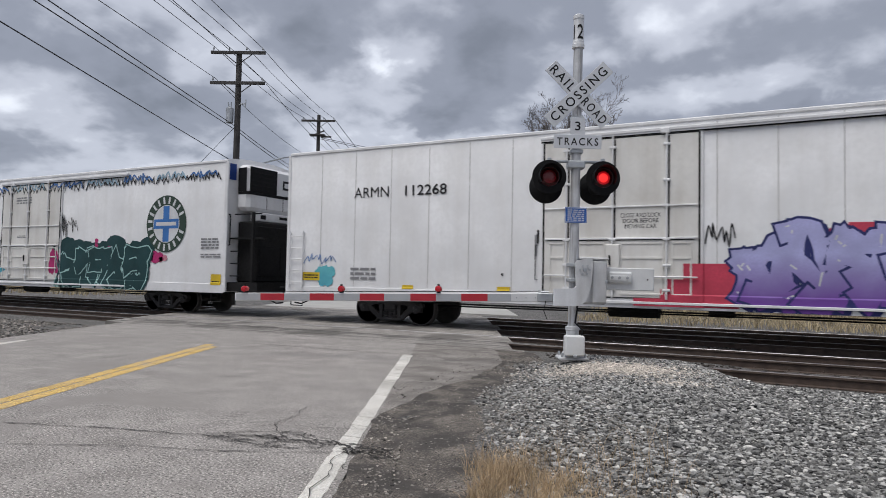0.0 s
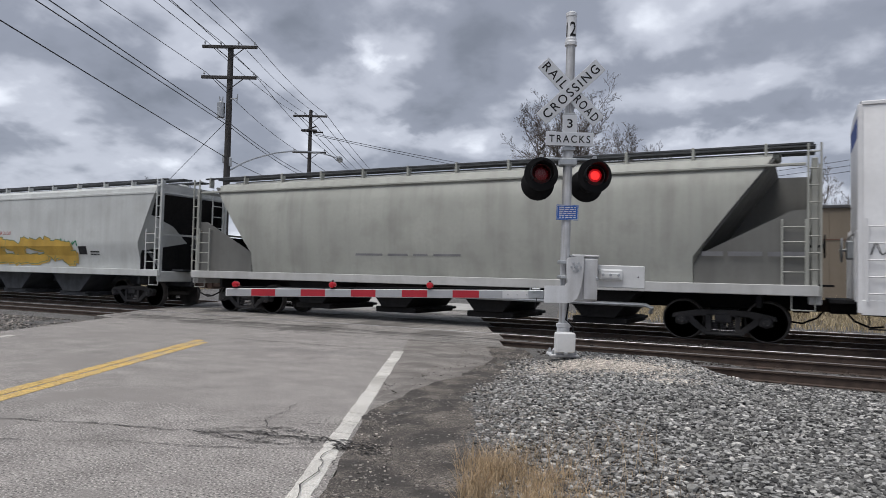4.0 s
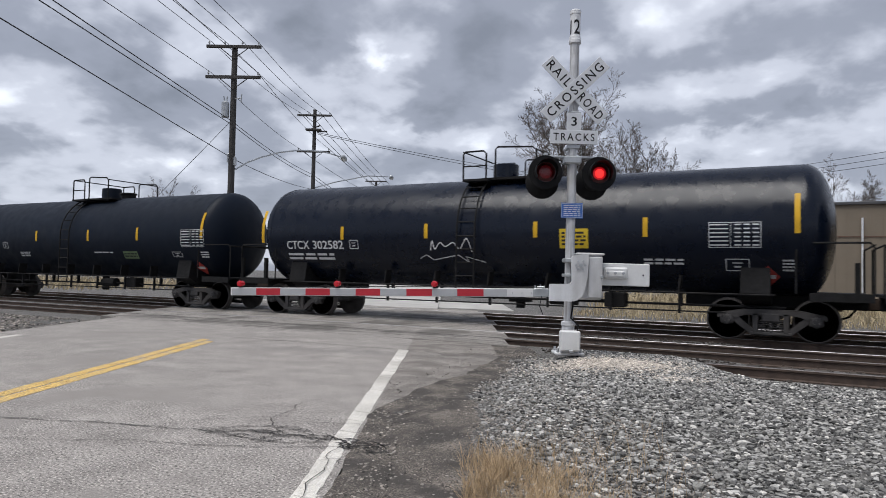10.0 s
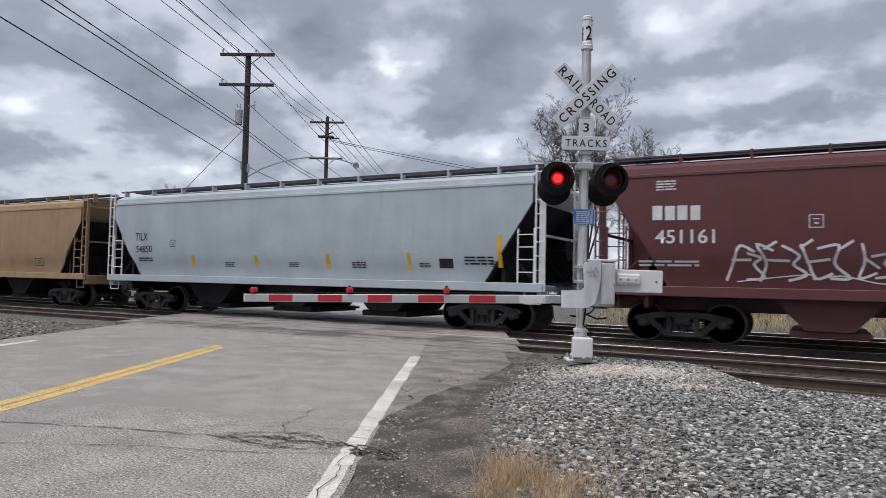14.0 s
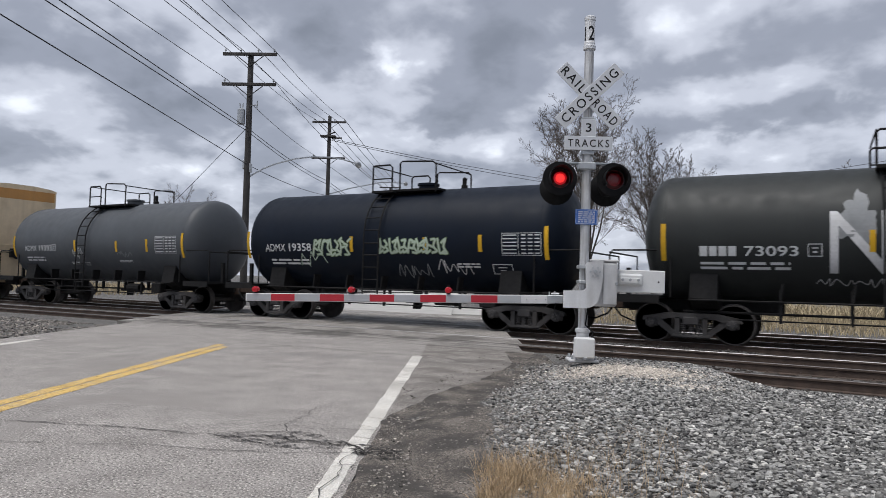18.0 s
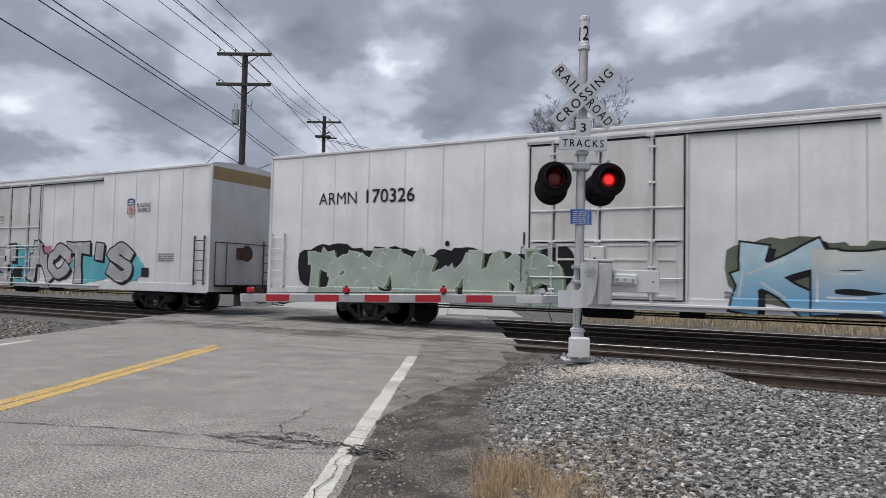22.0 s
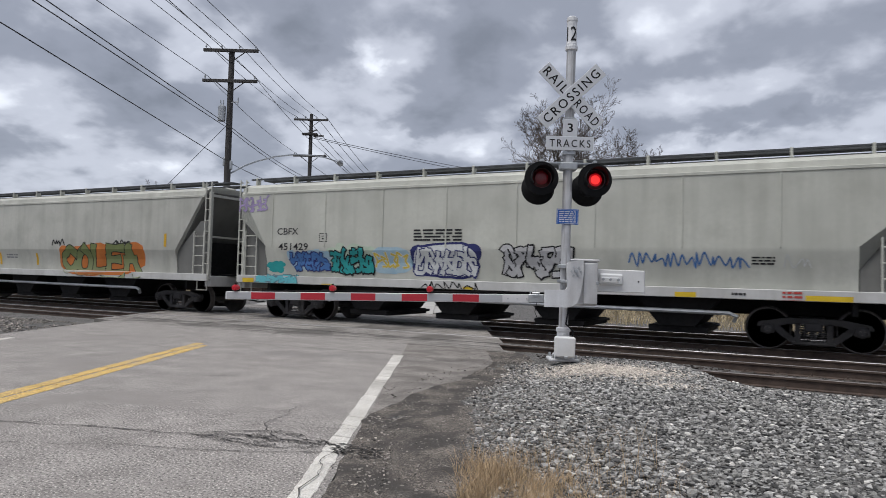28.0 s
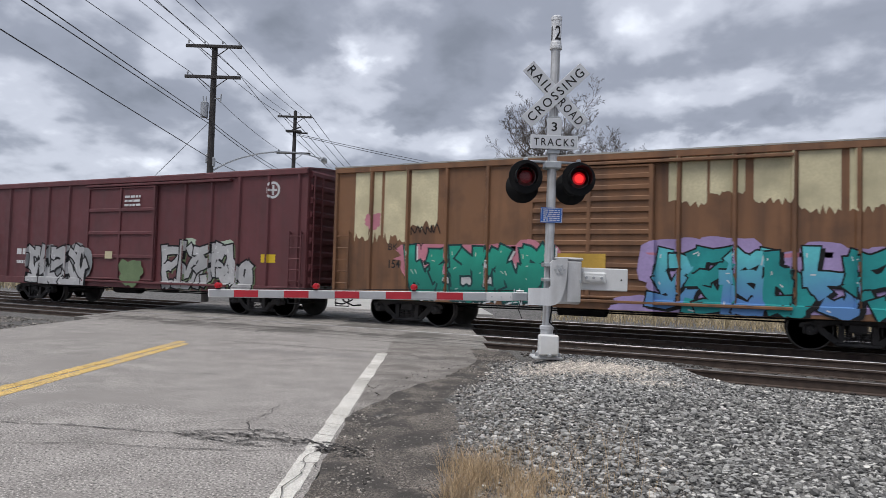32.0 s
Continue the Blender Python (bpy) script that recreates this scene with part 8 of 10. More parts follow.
box_mark(c1, k1, -3.09, 2.44, 0.30, 0.24, BLACK_INK)
bars(c1, k1, -0.36, 2.70, 0.62, 0.12, GREY_INK, 2)

panel(c2, k2, -8.49, 2.40, 0.28, 0.28, BLACK_INK, "mark_block", "")
panel(c2, k2, -8.15, 2.40, 0.26, 0.28, BLACK_INK, "mark_block", "")
panel(c2, k2, -7.82, 2.39, 0.27, 0.27, BLACK_INK, "mark_block", "")
panel(c2, k2, -7.49, 2.39, 0.26, 0.28, BLACK_INK, "mark_block", "")
write(c2, k2, '793983', -8.00, 1.76, 1.31, 0.28, BLACK_INK)
box_mark(c2, k2, -6.28, 2.18, 0.24, 0.24, YELLOW_SIGN)
piece(c2, k2, -4.73, 1.54, 5.35, 0.95, SP['pale'], SP['ice'], n=9, seed=50, shine=SP['blue'], fat=0.24, edge=0.024, drop=SP['ice'])
panel(c2, k2, -3.57, 1.57, 0.59, 0.39, BLACK_INK, "placard", "")
scrawl(c2, k2, -10.18, 2.06, 0.77, 0.34, SP['black'], seed=51, thick=0.02, loops=4)
cloud(c2, k2, 2.01, 4.64, 0.06, 0.61, SP['rust'], seed=60, rough=0.35)
cloud(c2, k2, 2.50, 4.69, 0.06, 0.47, SP['rust'], seed=61, rough=0.35)
cloud(c2, k2, 3.12, 4.51, 0.06, 0.79, SP['rust'], seed=62, rough=0.35)
cloud(c2, k2, 3.48, 4.66, 0.05, 0.45, SP['rust'], seed=63, rough=0.35)
cloud(c2, k2, 4.29, 4.40, 0.05, 0.90, SP['rust'], seed=64, rough=0.35)
cloud(c2, k2, 4.62, 4.54, 0.05, 0.58, SP['rust'], seed=65, rough=0.35)
cloud(c2, k2, 5.03, 4.43, 0.05, 0.77, SP['rust'], seed=66, rough=0.35)
cloud(c2, k2, 3.82, 4.66, 0.05, 0.42, SP['rust'], seed=67, rough=0.35)
bars(c2, k2, -0.91, 2.75, 0.66, 0.32, GREY_INK, 3)
panel(c2, k2, -9.94, 1.19, 0.52, 0.20, YELLOW_SIGN, "placard", "")

piece(c2, k2, 5.18, 1.45, 6.7, 1.35, SP['beige'], SP['dbrown'], n=9, seed=52, shine=SP['white'], fat=0.32, edge=0.026, drop=SP['brown'])
scrawl(c2, k2, -0.29, 1.32, 2.05, 0.70, SP['blue'], seed=53, thick=0.06, loops=6)
scrawl(c2, k2, 9.21, 1.55, 1.00, 0.37, SP['teal'], seed=54, thick=0.025, loops=6)
bars(c2, k2, 9.69, 2.27, 0.90, 0.51, GREY_INK, 4)
panel(c2, k2, 10.07, 1.18, 0.52, 0.26, YELLOW_SIGN, "placard", "")
panel(c2, k2, 8.92, 1.24, 0.34, 0.20, BLACK_INK, "placard", "")
bars(c2, k2, 8.50, 1.35, 0.51, 0.25, GREY_INK, 3)
bars(c2, k2, -0.83, 4.06, 1.08, 0.35, GREY_INK, 3)

bars(c3, k3, 7.79, 1.96, 2.10, 0.19, GREY_INK, 1)
bars(c3, k3, -0.87, 1.88, 3.45, 0.11, GREY_INK, 1)

write(c4, k4, 'SHPX', -6.36, 2.77, 0.84, 0.26, BLACK_INK)
write(c4, k4, '455218', -6.23, 2.33, 1.09, 0.24, BLACK_INK)
box_mark(c4, k4, -5.33, 2.59, 0.25, 0.23, BLACK_INK)
bars(c4, k4, -6.33, 1.80, 0.84, 0.28, BLACK_INK, 2)
write(c4, k4, 'DO NOT HAMMER ON CAR', -0.63, 2.61, 1.78, 0.14, RED_INK)
cloud(c4, k4, -3.24, 2.84, 1.22, 1.18, SP['grey'], seed=70, rough=0.05)
piece(c4, k4, -0.55, 1.91, 9.11, 0.98, SP['ochre'], SP['moss'], n=6, seed=74, fat=0.36, edge=0.028, drop=SP['ochre'])
scrawl(c4, k4, 3.73, 2.21, 1.35, 0.46, SP['green'], seed=72, thick=0.05, loops=6)
panel(c4, k4, 4.67, 1.95, 0.46, 0.30, BLACK_INK, "placard", "")
bars(c4, k4, 5.34, 1.85, 0.49, 0.19, BLACK_INK, 2)
cloud(c4, k4, 3.73, 1.92, 0.59, 0.60, SP['orange'], seed=73)

write(c5, k5, 'CKIX', -7.30, 2.11, 0.76, 0.26, WHITE_INK)
write(c5, k5, '14029', -7.20, 1.80, 0.91, 0.25, WHITE_INK)
bars(c5, k5, -6.48, 1.32, 1.42, 0.41, WHITE_INK, 3)
panel(c5, k5, -8.08, 1.55, 0.40, 0.57, BLACK_INK, "placard", "")
bars(c5, k5, -0.13, 3.50, 1.14, 0.36, WHITE_INK, 3)
panel(c5, k5, -0.64, 2.83, 0.43, 0.13, WHITE_INK, "mark_block", "")
piece(c5, k5, -3.99, 1.45, 4.62, 1.5, SP['pale'], SP['black'], n=6, seed=80, back=SP['ice'], fill2=SP['silver'], shine=SP['cream'], fat=0.34, back_grow=1.05, drop=SP['brown'])
piece(c5, k5, 4.99, 1.67, 6.73, 1.45, SP['frost'], SP['black'], n=8, seed=81, back=SP['silver'], shine=SP['white'], back_grow=1.02, fat=0.30, edge=0.045)
scrawl(c5, k5, 8.69, 3.31, 0.78, 0.65, SP['white'], seed=82, thick=0.035, loops=4)
panel(c5, k5, 8.47, 1.69, 0.12, 0.77, YELLOW_SIGN, "placard", "")
panel(c5, k5, 3.89, 1.48, 0.10, 0.46, YELLOW_SIGN, "placard", "")
panel(c5, k5, 6.50, 1.46, 0.15, 0.39, YELLOW_SIGN, "placard", "")
bars(c5, k5, -1.32, 3.46, 0.31, 0.15, WHITE_INK, 2)
piece(c5, k5, -0.07, 1.57, 2.82, 1.23, SP['slate'], SP['black'], n=4, seed=83, shine=SP['pale'], fill2=SP['grey'], back=SP['slate'], back_grow=1.0)

write(c6, k6, 'CTCX', -6.71, 2.07, 0.88, 0.24, WHITE_INK)
write(c6, k6, '301465', -5.59, 2.09, 1.12, 0.23, WHITE_INK)
box_mark(c6, k6, -4.67, 2.10, 0.33, 0.21, WHITE_INK)
bars(c6, k6, -6.38, 1.81, 1.67, 0.20, WHITE_INK, 2)
table_mark(c6, k6, 6.00, 2.51, 1.10, 0.62, WHITE_INK)
placard(c6, k6, 5.55, 1.42, 0.2, WHITE_INK, RED_INK)
scrawl(c6, k6, 1.78, 1.75, 1.58, 0.43, SP['grey'], seed=90, thick=0.02, loops=6)

scrawl(c6, k6, 1.59, 1.83, 1.47, 0.46, SP['white'], seed=91, thick=0.03, loops=6)
bars(c6, k6, -2.37, 1.87, 0.67, 0.06, WHITE_INK, 1)
bars(c6, k6, 2.84, 1.92, 0.60, 0.05, WHITE_INK, 1)

panel(c7, k7, -6.58, 2.22, 0.15, 0.25, WHITE_INK, "mark_block", "")
panel(c7, k7, -6.38, 2.22, 0.16, 0.25, WHITE_INK, "mark_block", "")
panel(c7, k7, -6.19, 2.22, 0.16, 0.25, WHITE_INK, "mark_block", "")
panel(c7, k7, -6.00, 2.21, 0.16, 0.25, WHITE_INK, "mark_block", "")
write(c7, k7, '223701', -5.23, 2.21, 1.02, 0.24, WHITE_INK)
box_mark(c7, k7, -4.33, 2.24, 0.25, 0.24, WHITE_INK)
bars(c7, k7, -5.72, 1.86, 1.64, 0.24, WHITE_INK, 2)
panel(c7, k7, 3.52, 2.38, 0.70, 0.46, YELLOW_SIGN, "yellow_placard", "yellow placard with dark print")
bars(c7, k7, 3.52, 2.37, 0.58, 0.35, BLACK_INK, 4)
scrawl(c7, k7, 3.06, 1.81, 0.81, 0.48, SP['white'], seed=92, thick=0.03, loops=5)
write(c7, k7, 'FRA AIP', 4.72, 2.01, 0.50, 0.12, WHITE_INK)
bars(c7, k7, 4.91, 1.83, 0.88, 0.16, WHITE_INK, 2)
table_mark(c7, k7, 6.51, 2.41, 0.61, 0.52, WHITE_INK)

write(c8, k8, 'CTCX', -6.26, 2.13, 0.85, 0.25, WHITE_INK)
write(c8, k8, '302582', -5.14, 2.13, 1.12, 0.25, WHITE_INK)
box_mark(c8, k8, -4.20, 2.14, 0.30, 0.26, WHITE_INK)
bars(c8, k8, -5.83, 1.79, 1.72, 0.24, WHITE_INK, 2)
scrawl(c8, k8, -1.14, 2.12, 1.28, 0.49, SP['white'], seed=93, thick=0.03, loops=4)
scrawl(c8, k8, -1.07, 1.79, 1.99, 0.25, SP['white'], seed=94, thick=0.025, loops=3, zig=True)
panel(c8, k8, 2.34, 2.27, 0.72, 0.48, YELLOW_SIGN, "yellow_placard", "yellow placard with dark print")
bars(c8, k8, 2.34, 2.27, 0.61, 0.37, BLACK_INK, 4)
bars(c8, k8, 4.44, 1.73, 0.89, 0.17, WHITE_INK, 2)
table_mark(c8, k8, 5.97, 2.33, 1.07, 0.56, WHITE_INK)
box_mark(c8, k8, 6.02, 1.67, 0.49, 0.27, WHITE_INK)
bars(c8, k8, 7.03, 1.67, 0.23, 0.28, WHITE_INK, 4)
placard(c8, k8, 6.63, 1.42, 0.24, RED_INK, WHITE_INK)

write(c9, k9, 'TILX', -6.20, 2.12, 0.69, 0.27, WHITE_INK)
write(c9, k9, '360490', -5.00, 2.12, 1.26, 0.26, WHITE_INK)
box_mark(c9, k9, -3.89, 2.15, 0.33, 0.25, WHITE_INK)
bars(c9, k9, -5.64, 1.78, 1.81, 0.25, WHITE_INK, 2)
bars(c9, k9, -2.69, 1.80, 0.65, 0.20, WHITE_INK, 3)
bars(c9, k9, 2.12, 1.88, 1.05, 0.07, WHITE_INK, 1)
panel(c9, k9, 3.57, 1.79, 0.75, 0.26, SP['moss'], "placard", "")
bars(c9, k9, 3.57, 1.79, 0.66, 0.17, BLACK_INK, 2)
table_mark(c9, k9, 6.77, 2.36, 1.08, 0.58, WHITE_INK)
box_mark(c9, k9, 5.95, 1.82, 0.46, 0.18, WHITE_INK)
bars(c9, k9, 7.26, 1.82, 0.36, 0.23, WHITE_INK, 3)
placard(c9, k9, 6.78, 1.38, 0.24, RED_INK, WHITE_INK)

write(c10, k10, 'TILX', -6.41, 2.11, 0.73, 0.24, WHITE_INK)
write(c10, k10, '316017', -5.31, 2.11, 1.07, 0.23, WHITE_INK)
box_mark(c10, k10, -4.28, 2.12, 0.33, 0.24, WHITE_INK)
bars(c10, k10, -5.70, 1.81, 1.71, 0.17, WHITE_INK, 2)
bars(c10, k10, -0.73, 1.74, 1.01, 0.08, WHITE_INK, 1)
panel(c10, k10, 2.46, 2.26, 0.71, 0.43, YELLOW_SIGN, "yellow_placard", "yellow placard with dark print")
bars(c10, k10, 2.46, 2.26, 0.57, 0.32, BLACK_INK, 4)
bars(c10, k10, 3.00, 1.76, 0.54, 0.07, WHITE_INK, 1)
bars(c10, k10, 4.48, 1.69, 0.86, 0.16, WHITE_INK, 2)
table_mark(c10, k10, 6.07, 2.30, 1.09, 0.53, WHITE_INK)

panel(c11, k11, -6.70, 2.99, 0.22, 0.33, WHITE_INK, "mark_block", "")
panel(c11, k11, -6.42, 2.98, 0.22, 0.33, WHITE_INK, "mark_block", "")
panel(c11, k11, -6.15, 2.98, 0.22, 0.33, WHITE_INK, "mark_block", "")
panel(c11, k11, -5.87, 2.97, 0.21, 0.33, WHITE_INK, "mark_block", "")
write(c11, k11, '451161', -6.10, 2.44, 1.29, 0.32, WHITE_INK)
box_mark(c11, k11, -3.48, 2.73, 0.27, 0.28, WHITE_INK)
bars(c11, k11, -6.51, 3.62, 0.44, 0.25, WHITE_INK, 4)
bars(c11, k11, -6.46, 1.83, 1.33, 0.17, WHITE_INK, 2)
big_mark(c11, k11, 4.17, 3.02, 4.02, 0.77, WHITE_INK)
piece(c11, k11, -4.11, 1.87, 2.26, 0.92, SP['white'], SP['white'], n=3, seed=100, fat=0.075)
piece(c11, k11, -1.78, 1.89, 2.04, 0.89, SP['white'], SP['white'], n=3, seed=101, fat=0.075)
piece(c11, k11, 0.34, 1.90, 1.86, 0.87, SP['white'], SP['white'], n=3, seed=102, fat=0.075)
piece(c11, k11, 2.26, 1.92, 1.69, 0.84, SP['white'], SP['white'], n=3, seed=103, fat=0.075)
piece(c11, k11, 4.02, 1.93, 1.55, 0.81, SP['white'], SP['white'], n=3, seed=104, fat=0.075)
piece(c11, k11, 5.63, 1.95, 1.42, 0.80, SP['white'], SP['white'], n=3, seed=105, fat=0.075)
scrawl(c11, k11, 1.39, 1.55, 12.08, 0.26, SP['white'], seed=108, thick=0.025, loops=9)
table_mark(c11, k11, 4.66, 1.97, 0.50, 0.33, WHITE_INK)
panel(c11, k11, -1.74, 2.09, 0.68, 0.21, YELLOW_SIGN, "yellow_patch", "faded yellow reflective patch")
panel(c11, k11, 1.52, 1.92, 0.39, 0.35, YELLOW_SIGN, "yellow_patch", "faded yellow reflective patch")
panel(c11, k11, -6.81, 1.45, 0.43, 0.15, YELLOW_SIGN, "yellow_patch", "faded yellow reflective patch")
panel(c11, k11, 5.80, 1.52, 0.47, 0.12, YELLOW_SIGN, "yellow_patch", "faded yellow reflective patch")
panel(c11, k11, -1.32, 1.52, 0.77, 0.14, YELLOW_SIGN, "yellow_patch", "faded yellow reflective patch")

write(c12, k12, 'TILX', -6.67, 2.66, 0.67, 0.27, BLACK_INK)
write(c12, k12, '54850', -6.52, 2.22, 0.85, 0.24, BLACK_INK)
box_mark(c12, k12, -5.05, 2.41, 0.26, 0.24, BLACK_INK)
bars(c12, k12, -6.45, 1.86, 0.81, 0.16, BLACK_INK, 2)
panel(c12, k12, -4.08, 1.81, 0.16, 0.38, YELLOW, "reflector_strip", "")
panel(c12, k12, -1.20, 1.84, 0.14, 0.32, YELLOW, "reflector_strip", "")
panel(c12, k12, 1.68, 1.82, 0.13, 0.44, YELLOW, "reflector_strip", "")
panel(c12, k12, 4.52, 1.84, 0.11, 0.47, YELLOW, "reflector_strip", "")
panel(c12, k12, 7.29, 2.10, 0.12, 0.82, YELLOW, "reflector_strip", "")
panel(c12, k12, 5.69, 1.79, 0.43, 0.26, BLACK_INK, "placard", "")
bars(c12, k12, 6.68, 1.87, 0.85, 0.25, BLACK_INK, 3)
bars(c12, k12, -2.37, 1.71, 0.43, 0.18, BLACK_INK, 3)
bars(c12, k12, 0.34, 1.72, 0.39, 0.16, BLACK_INK, 3)
bars(c12, k12, 2.80, 1.73, 0.50, 0.20, BLACK_INK, 3)
bars(c12, k12, 5.03, 1.74, 0.36, 0.14, BLACK_INK, 3)
bars(c12, k12, 7.14, 1.78, 0.19, 0.17, BLACK_INK, 3)

box_mark(c13, k13, 4.79, 1.73, 0.57, 0.29, BLACK_INK)

write(c13, k13, 'CGEX', -5.55, 2.55, 0.83, 0.22, RED_INK)
write(c13, k13, '1250', -5.56, 2.11, 0.78, 0.19, RED_INK)
panel(c13, k13, -6.52, 2.04, 0.14, 0.89, YELLOW, "reflector_strip", "")
bars(c13, k13, -5.58, 1.83, 0.78, 0.11, BLACK_INK, 2)

write(c14, k14, 'DMIX', -3.62, 2.00, 0.80, 0.23, WHITE_INK)
write(c14, k14, '191037', -2.63, 2.00, 0.94, 0.25, WHITE_INK)
box_mark(c14, k14, -1.76, 2.01, 0.27, 0.28, WHITE_INK)
bars(c14, k14, -3.14, 1.71, 1.83, 0.24, WHITE_INK, 2)
scrawl(c14, k14, -2.02, 1.68, 1.44, 0.24, SP['white'], seed=110, thick=0.05, loops=7)
scrawl(c14, k14, 1.63, 1.79, 1.51, 0.34, SP['white'], seed=111, thick=0.06, loops=8)
scrawl(c14, k14, 0.55, 1.62, 0.88, 0.45, SP['white'], seed=112, thick=0.03, loops=4)
bars(c14, k14, 2.79, 1.76, 0.75, 0.17, WHITE_INK, 2)
table_mark(c14, k14, 4.53, 2.35, 1.07, 0.54, WHITE_INK)

panel(c15, k15, -4.23, 2.12, 0.16, 0.23, WHITE_INK, "mark_block", "")
panel(c15, k15, -4.03, 2.12, 0.16, 0.22, WHITE_INK, "mark_block", "")
panel(c15, k15, -3.83, 2.12, 0.16, 0.22, WHITE_INK, "mark_block", "")
panel(c15, k15, -3.63, 2.12, 0.16, 0.22, WHITE_INK, "mark_block", "")
write(c15, k15, '73093', -2.86, 2.12, 1.06, 0.22, WHITE_INK)
box_mark(c15, k15, -2.02, 2.14, 0.27, 0.27, WHITE_INK)
bars(c15, k15, -3.39, 1.80, 1.82, 0.21, WHITE_INK, 2)
write(c15, k15, 'NAK', -0.04, 2.31, 3.42, 1.30, SP['white'], bold=0.02)
cloud(c15, k15, -1.25, 2.81, 0.59, 0.90, SP['grey'], seed=120, rough=0.3)
cloud(c15, k15, 0.25, 2.70, 0.55, 0.86, SP['grey'], seed=121, rough=0.3)
cloud(c15, k15, 2.03, 2.63, 0.77, 0.91, SP['white'], seed=122, rough=0.3)
cloud(c15, k15, 2.03, 2.61, 0.49, 0.61, SP['yellow'], seed=123, rough=0.3)
piece(c15, k15, 2.56, 2.43, 1.10, 0.46, SP['yellow'], SP['white'], n=3, seed=124)
bars(c15, k15, 3.53, 2.32, 0.55, 0.12, WHITE_INK, 1)
table_mark(c15, k15, 4.37, 2.38, 1.08, 0.67, WHITE_INK)
box_mark(c15, k15, 3.47, 1.75, 0.50, 0.27, WHITE_INK)
scrawl(c15, k15, -0.93, 1.48, 2.23, 0.21, SP['white'], seed=125, thick=0.015, loops=12)
bars(c15, k15, 2.26, 1.83, 0.67, 0.13, WHITE_INK, 2)

write(c16, k16, 'ADMX', -3.96, 2.23, 0.82, 0.23, WHITE_INK)
write(c16, k16, '19358', -2.96, 2.24, 0.88, 0.24, WHITE_INK)
bars(c16, k16, -3.43, 1.80, 1.52, 0.21, WHITE_INK, 2)
piece(c16, k16, -1.80, 2.23, 1.35, 0.56, SP['mint'], SP['moss'], n=4, seed=130, fat=0.16)
scrawl(c16, k16, -2.50, 1.93, 0.93, 0.56, SP['mint'], seed=131, thick=0.03, loops=3, zig=True)
piece(c16, k16, 1.07, 2.27, 2.21, 0.47, SP['mint'], SP['moss'], n=7, seed=132, fat=0.18)
scrawl(c16, k16, 1.04, 1.56, 1.12, 0.46, SP['grey'], seed=133, thick=0.02, loops=6)
scrawl(c16, k16, 2.33, 1.69, 1.00, 0.46, SP['white'], seed=134, thick=0.022, loops=5)
table_mark(c16, k16, 4.37, 2.30, 1.09, 0.58, WHITE_INK)
box_mark(c16, k16, 3.78, 1.65, 0.57, 0.26, WHITE_INK)
bars(c16, k16, 2.80, 1.74, 0.68, 0.15, WHITE_INK, 2)

write(c17, k17, 'ADMX', -3.93, 2.24, 0.82, 0.21, WHITE_INK)
write(c17, k17, '19393', -2.92, 2.25, 0.86, 0.22, WHITE_INK)
box_mark(c17, k17, -2.34, 2.27, 0.24, 0.24, WHITE_INK)
bars(c17, k17, -3.70, 1.82, 1.23, 0.21, WHITE_INK, 2)
scrawl(c17, k17, -0.86, 2.05, 0.68, 0.46, SP['white'], seed=140, thick=0.02, loops=4)
scrawl(c17, k17, 1.90, 2.03, 0.81, 0.26, SP['grey'], seed=141, thick=0.02, loops=4)
table_mark(c17, k17, 4.19, 2.35, 1.09, 0.60, WHITE_INK)
bars(c17, k17, -1.17, 1.67, 0.52, 0.12, WHITE_INK, 2)
box_mark(c17, k17, -0.45, 1.65, 0.25, 0.12, WHITE_INK)
bars(c17, k17, 1.90, 1.76, 0.73, 0.10, WHITE_INK, 2)

write(c18, k18, "Protecting Today's", 8.15, 3.78, 3.21, 0.34, RED_INK, bold=0.0)
write(c18, k18, 'Perishables', 8.12, 3.29, 1.97, 0.33, RED_INK, bold=0.0)
write(c18, k18, 'For Tomorrow', 8.12, 2.87, 2.46, 0.34, RED_INK, bold=0.0)

cloud(c18, k18, 7.77, 1.20, 3.9, 0.95, SP['black'], seed=150, rough=0.1)
piece(c18, k18, 7.6, 1.62, 3.2, 1.62, SP['black'], SP['white'], n=4, seed=151, fat=0.46, edge=0.026, back=SP['black'], drop=SP['black'], back_grow=1.0)
cloud(c18, k18, 2.46, 1.65, 0.89, 1.25, SP['black'], seed=155, rough=0.05, proud=0.002)
cloud(c18, k18, 2.46, 1.65, 0.81, 1.19, SP['buff'], seed=155, rough=0.05, proud=0.004)
cloud(c18, k18, 3.28, 1.72, 0.85, 1.28, SP['black'], seed=156, rough=0.05, proud=0.002)
cloud(c18, k18, 3.28, 1.72, 0.77, 1.22, SP['buff'], seed=156, rough=0.05, proud=0.004)
cloud(c18, k18, 4.01, 1.88, 0.81, 0.93, SP['black'], seed=157, rough=0.05, proud=0.002)
cloud(c18, k18, 4.01, 1.88, 0.74, 0.87, SP['buff'], seed=157, rough=0.05, proud=0.004)
scrawl(c18, k18, 4.76, 1.48, 1.10, 0.67, SP['black'], seed=160, thick=0.03, loops=6)
cloud(c18, k18, -9.40, 3.66, 0.77, 0.90, SP['mark'], seed=161, rough=0.02, name="round_mark")
panel(c18, k18, -8.77, 4.00, 0.78, 0.24, SP['mark'], "mark_block", "")
panel(c18, k18, -8.77, 3.54, 0.38, 0.69, SP['mark'], "mark_block", "")
panel(c18, k18, -10.10, 2.92, 0.21, 0.24, SP['mark'], "mark_block", "")
panel(c18, k18, -9.83, 2.92, 0.22, 0.24, SP['mark'], "mark_block", "")
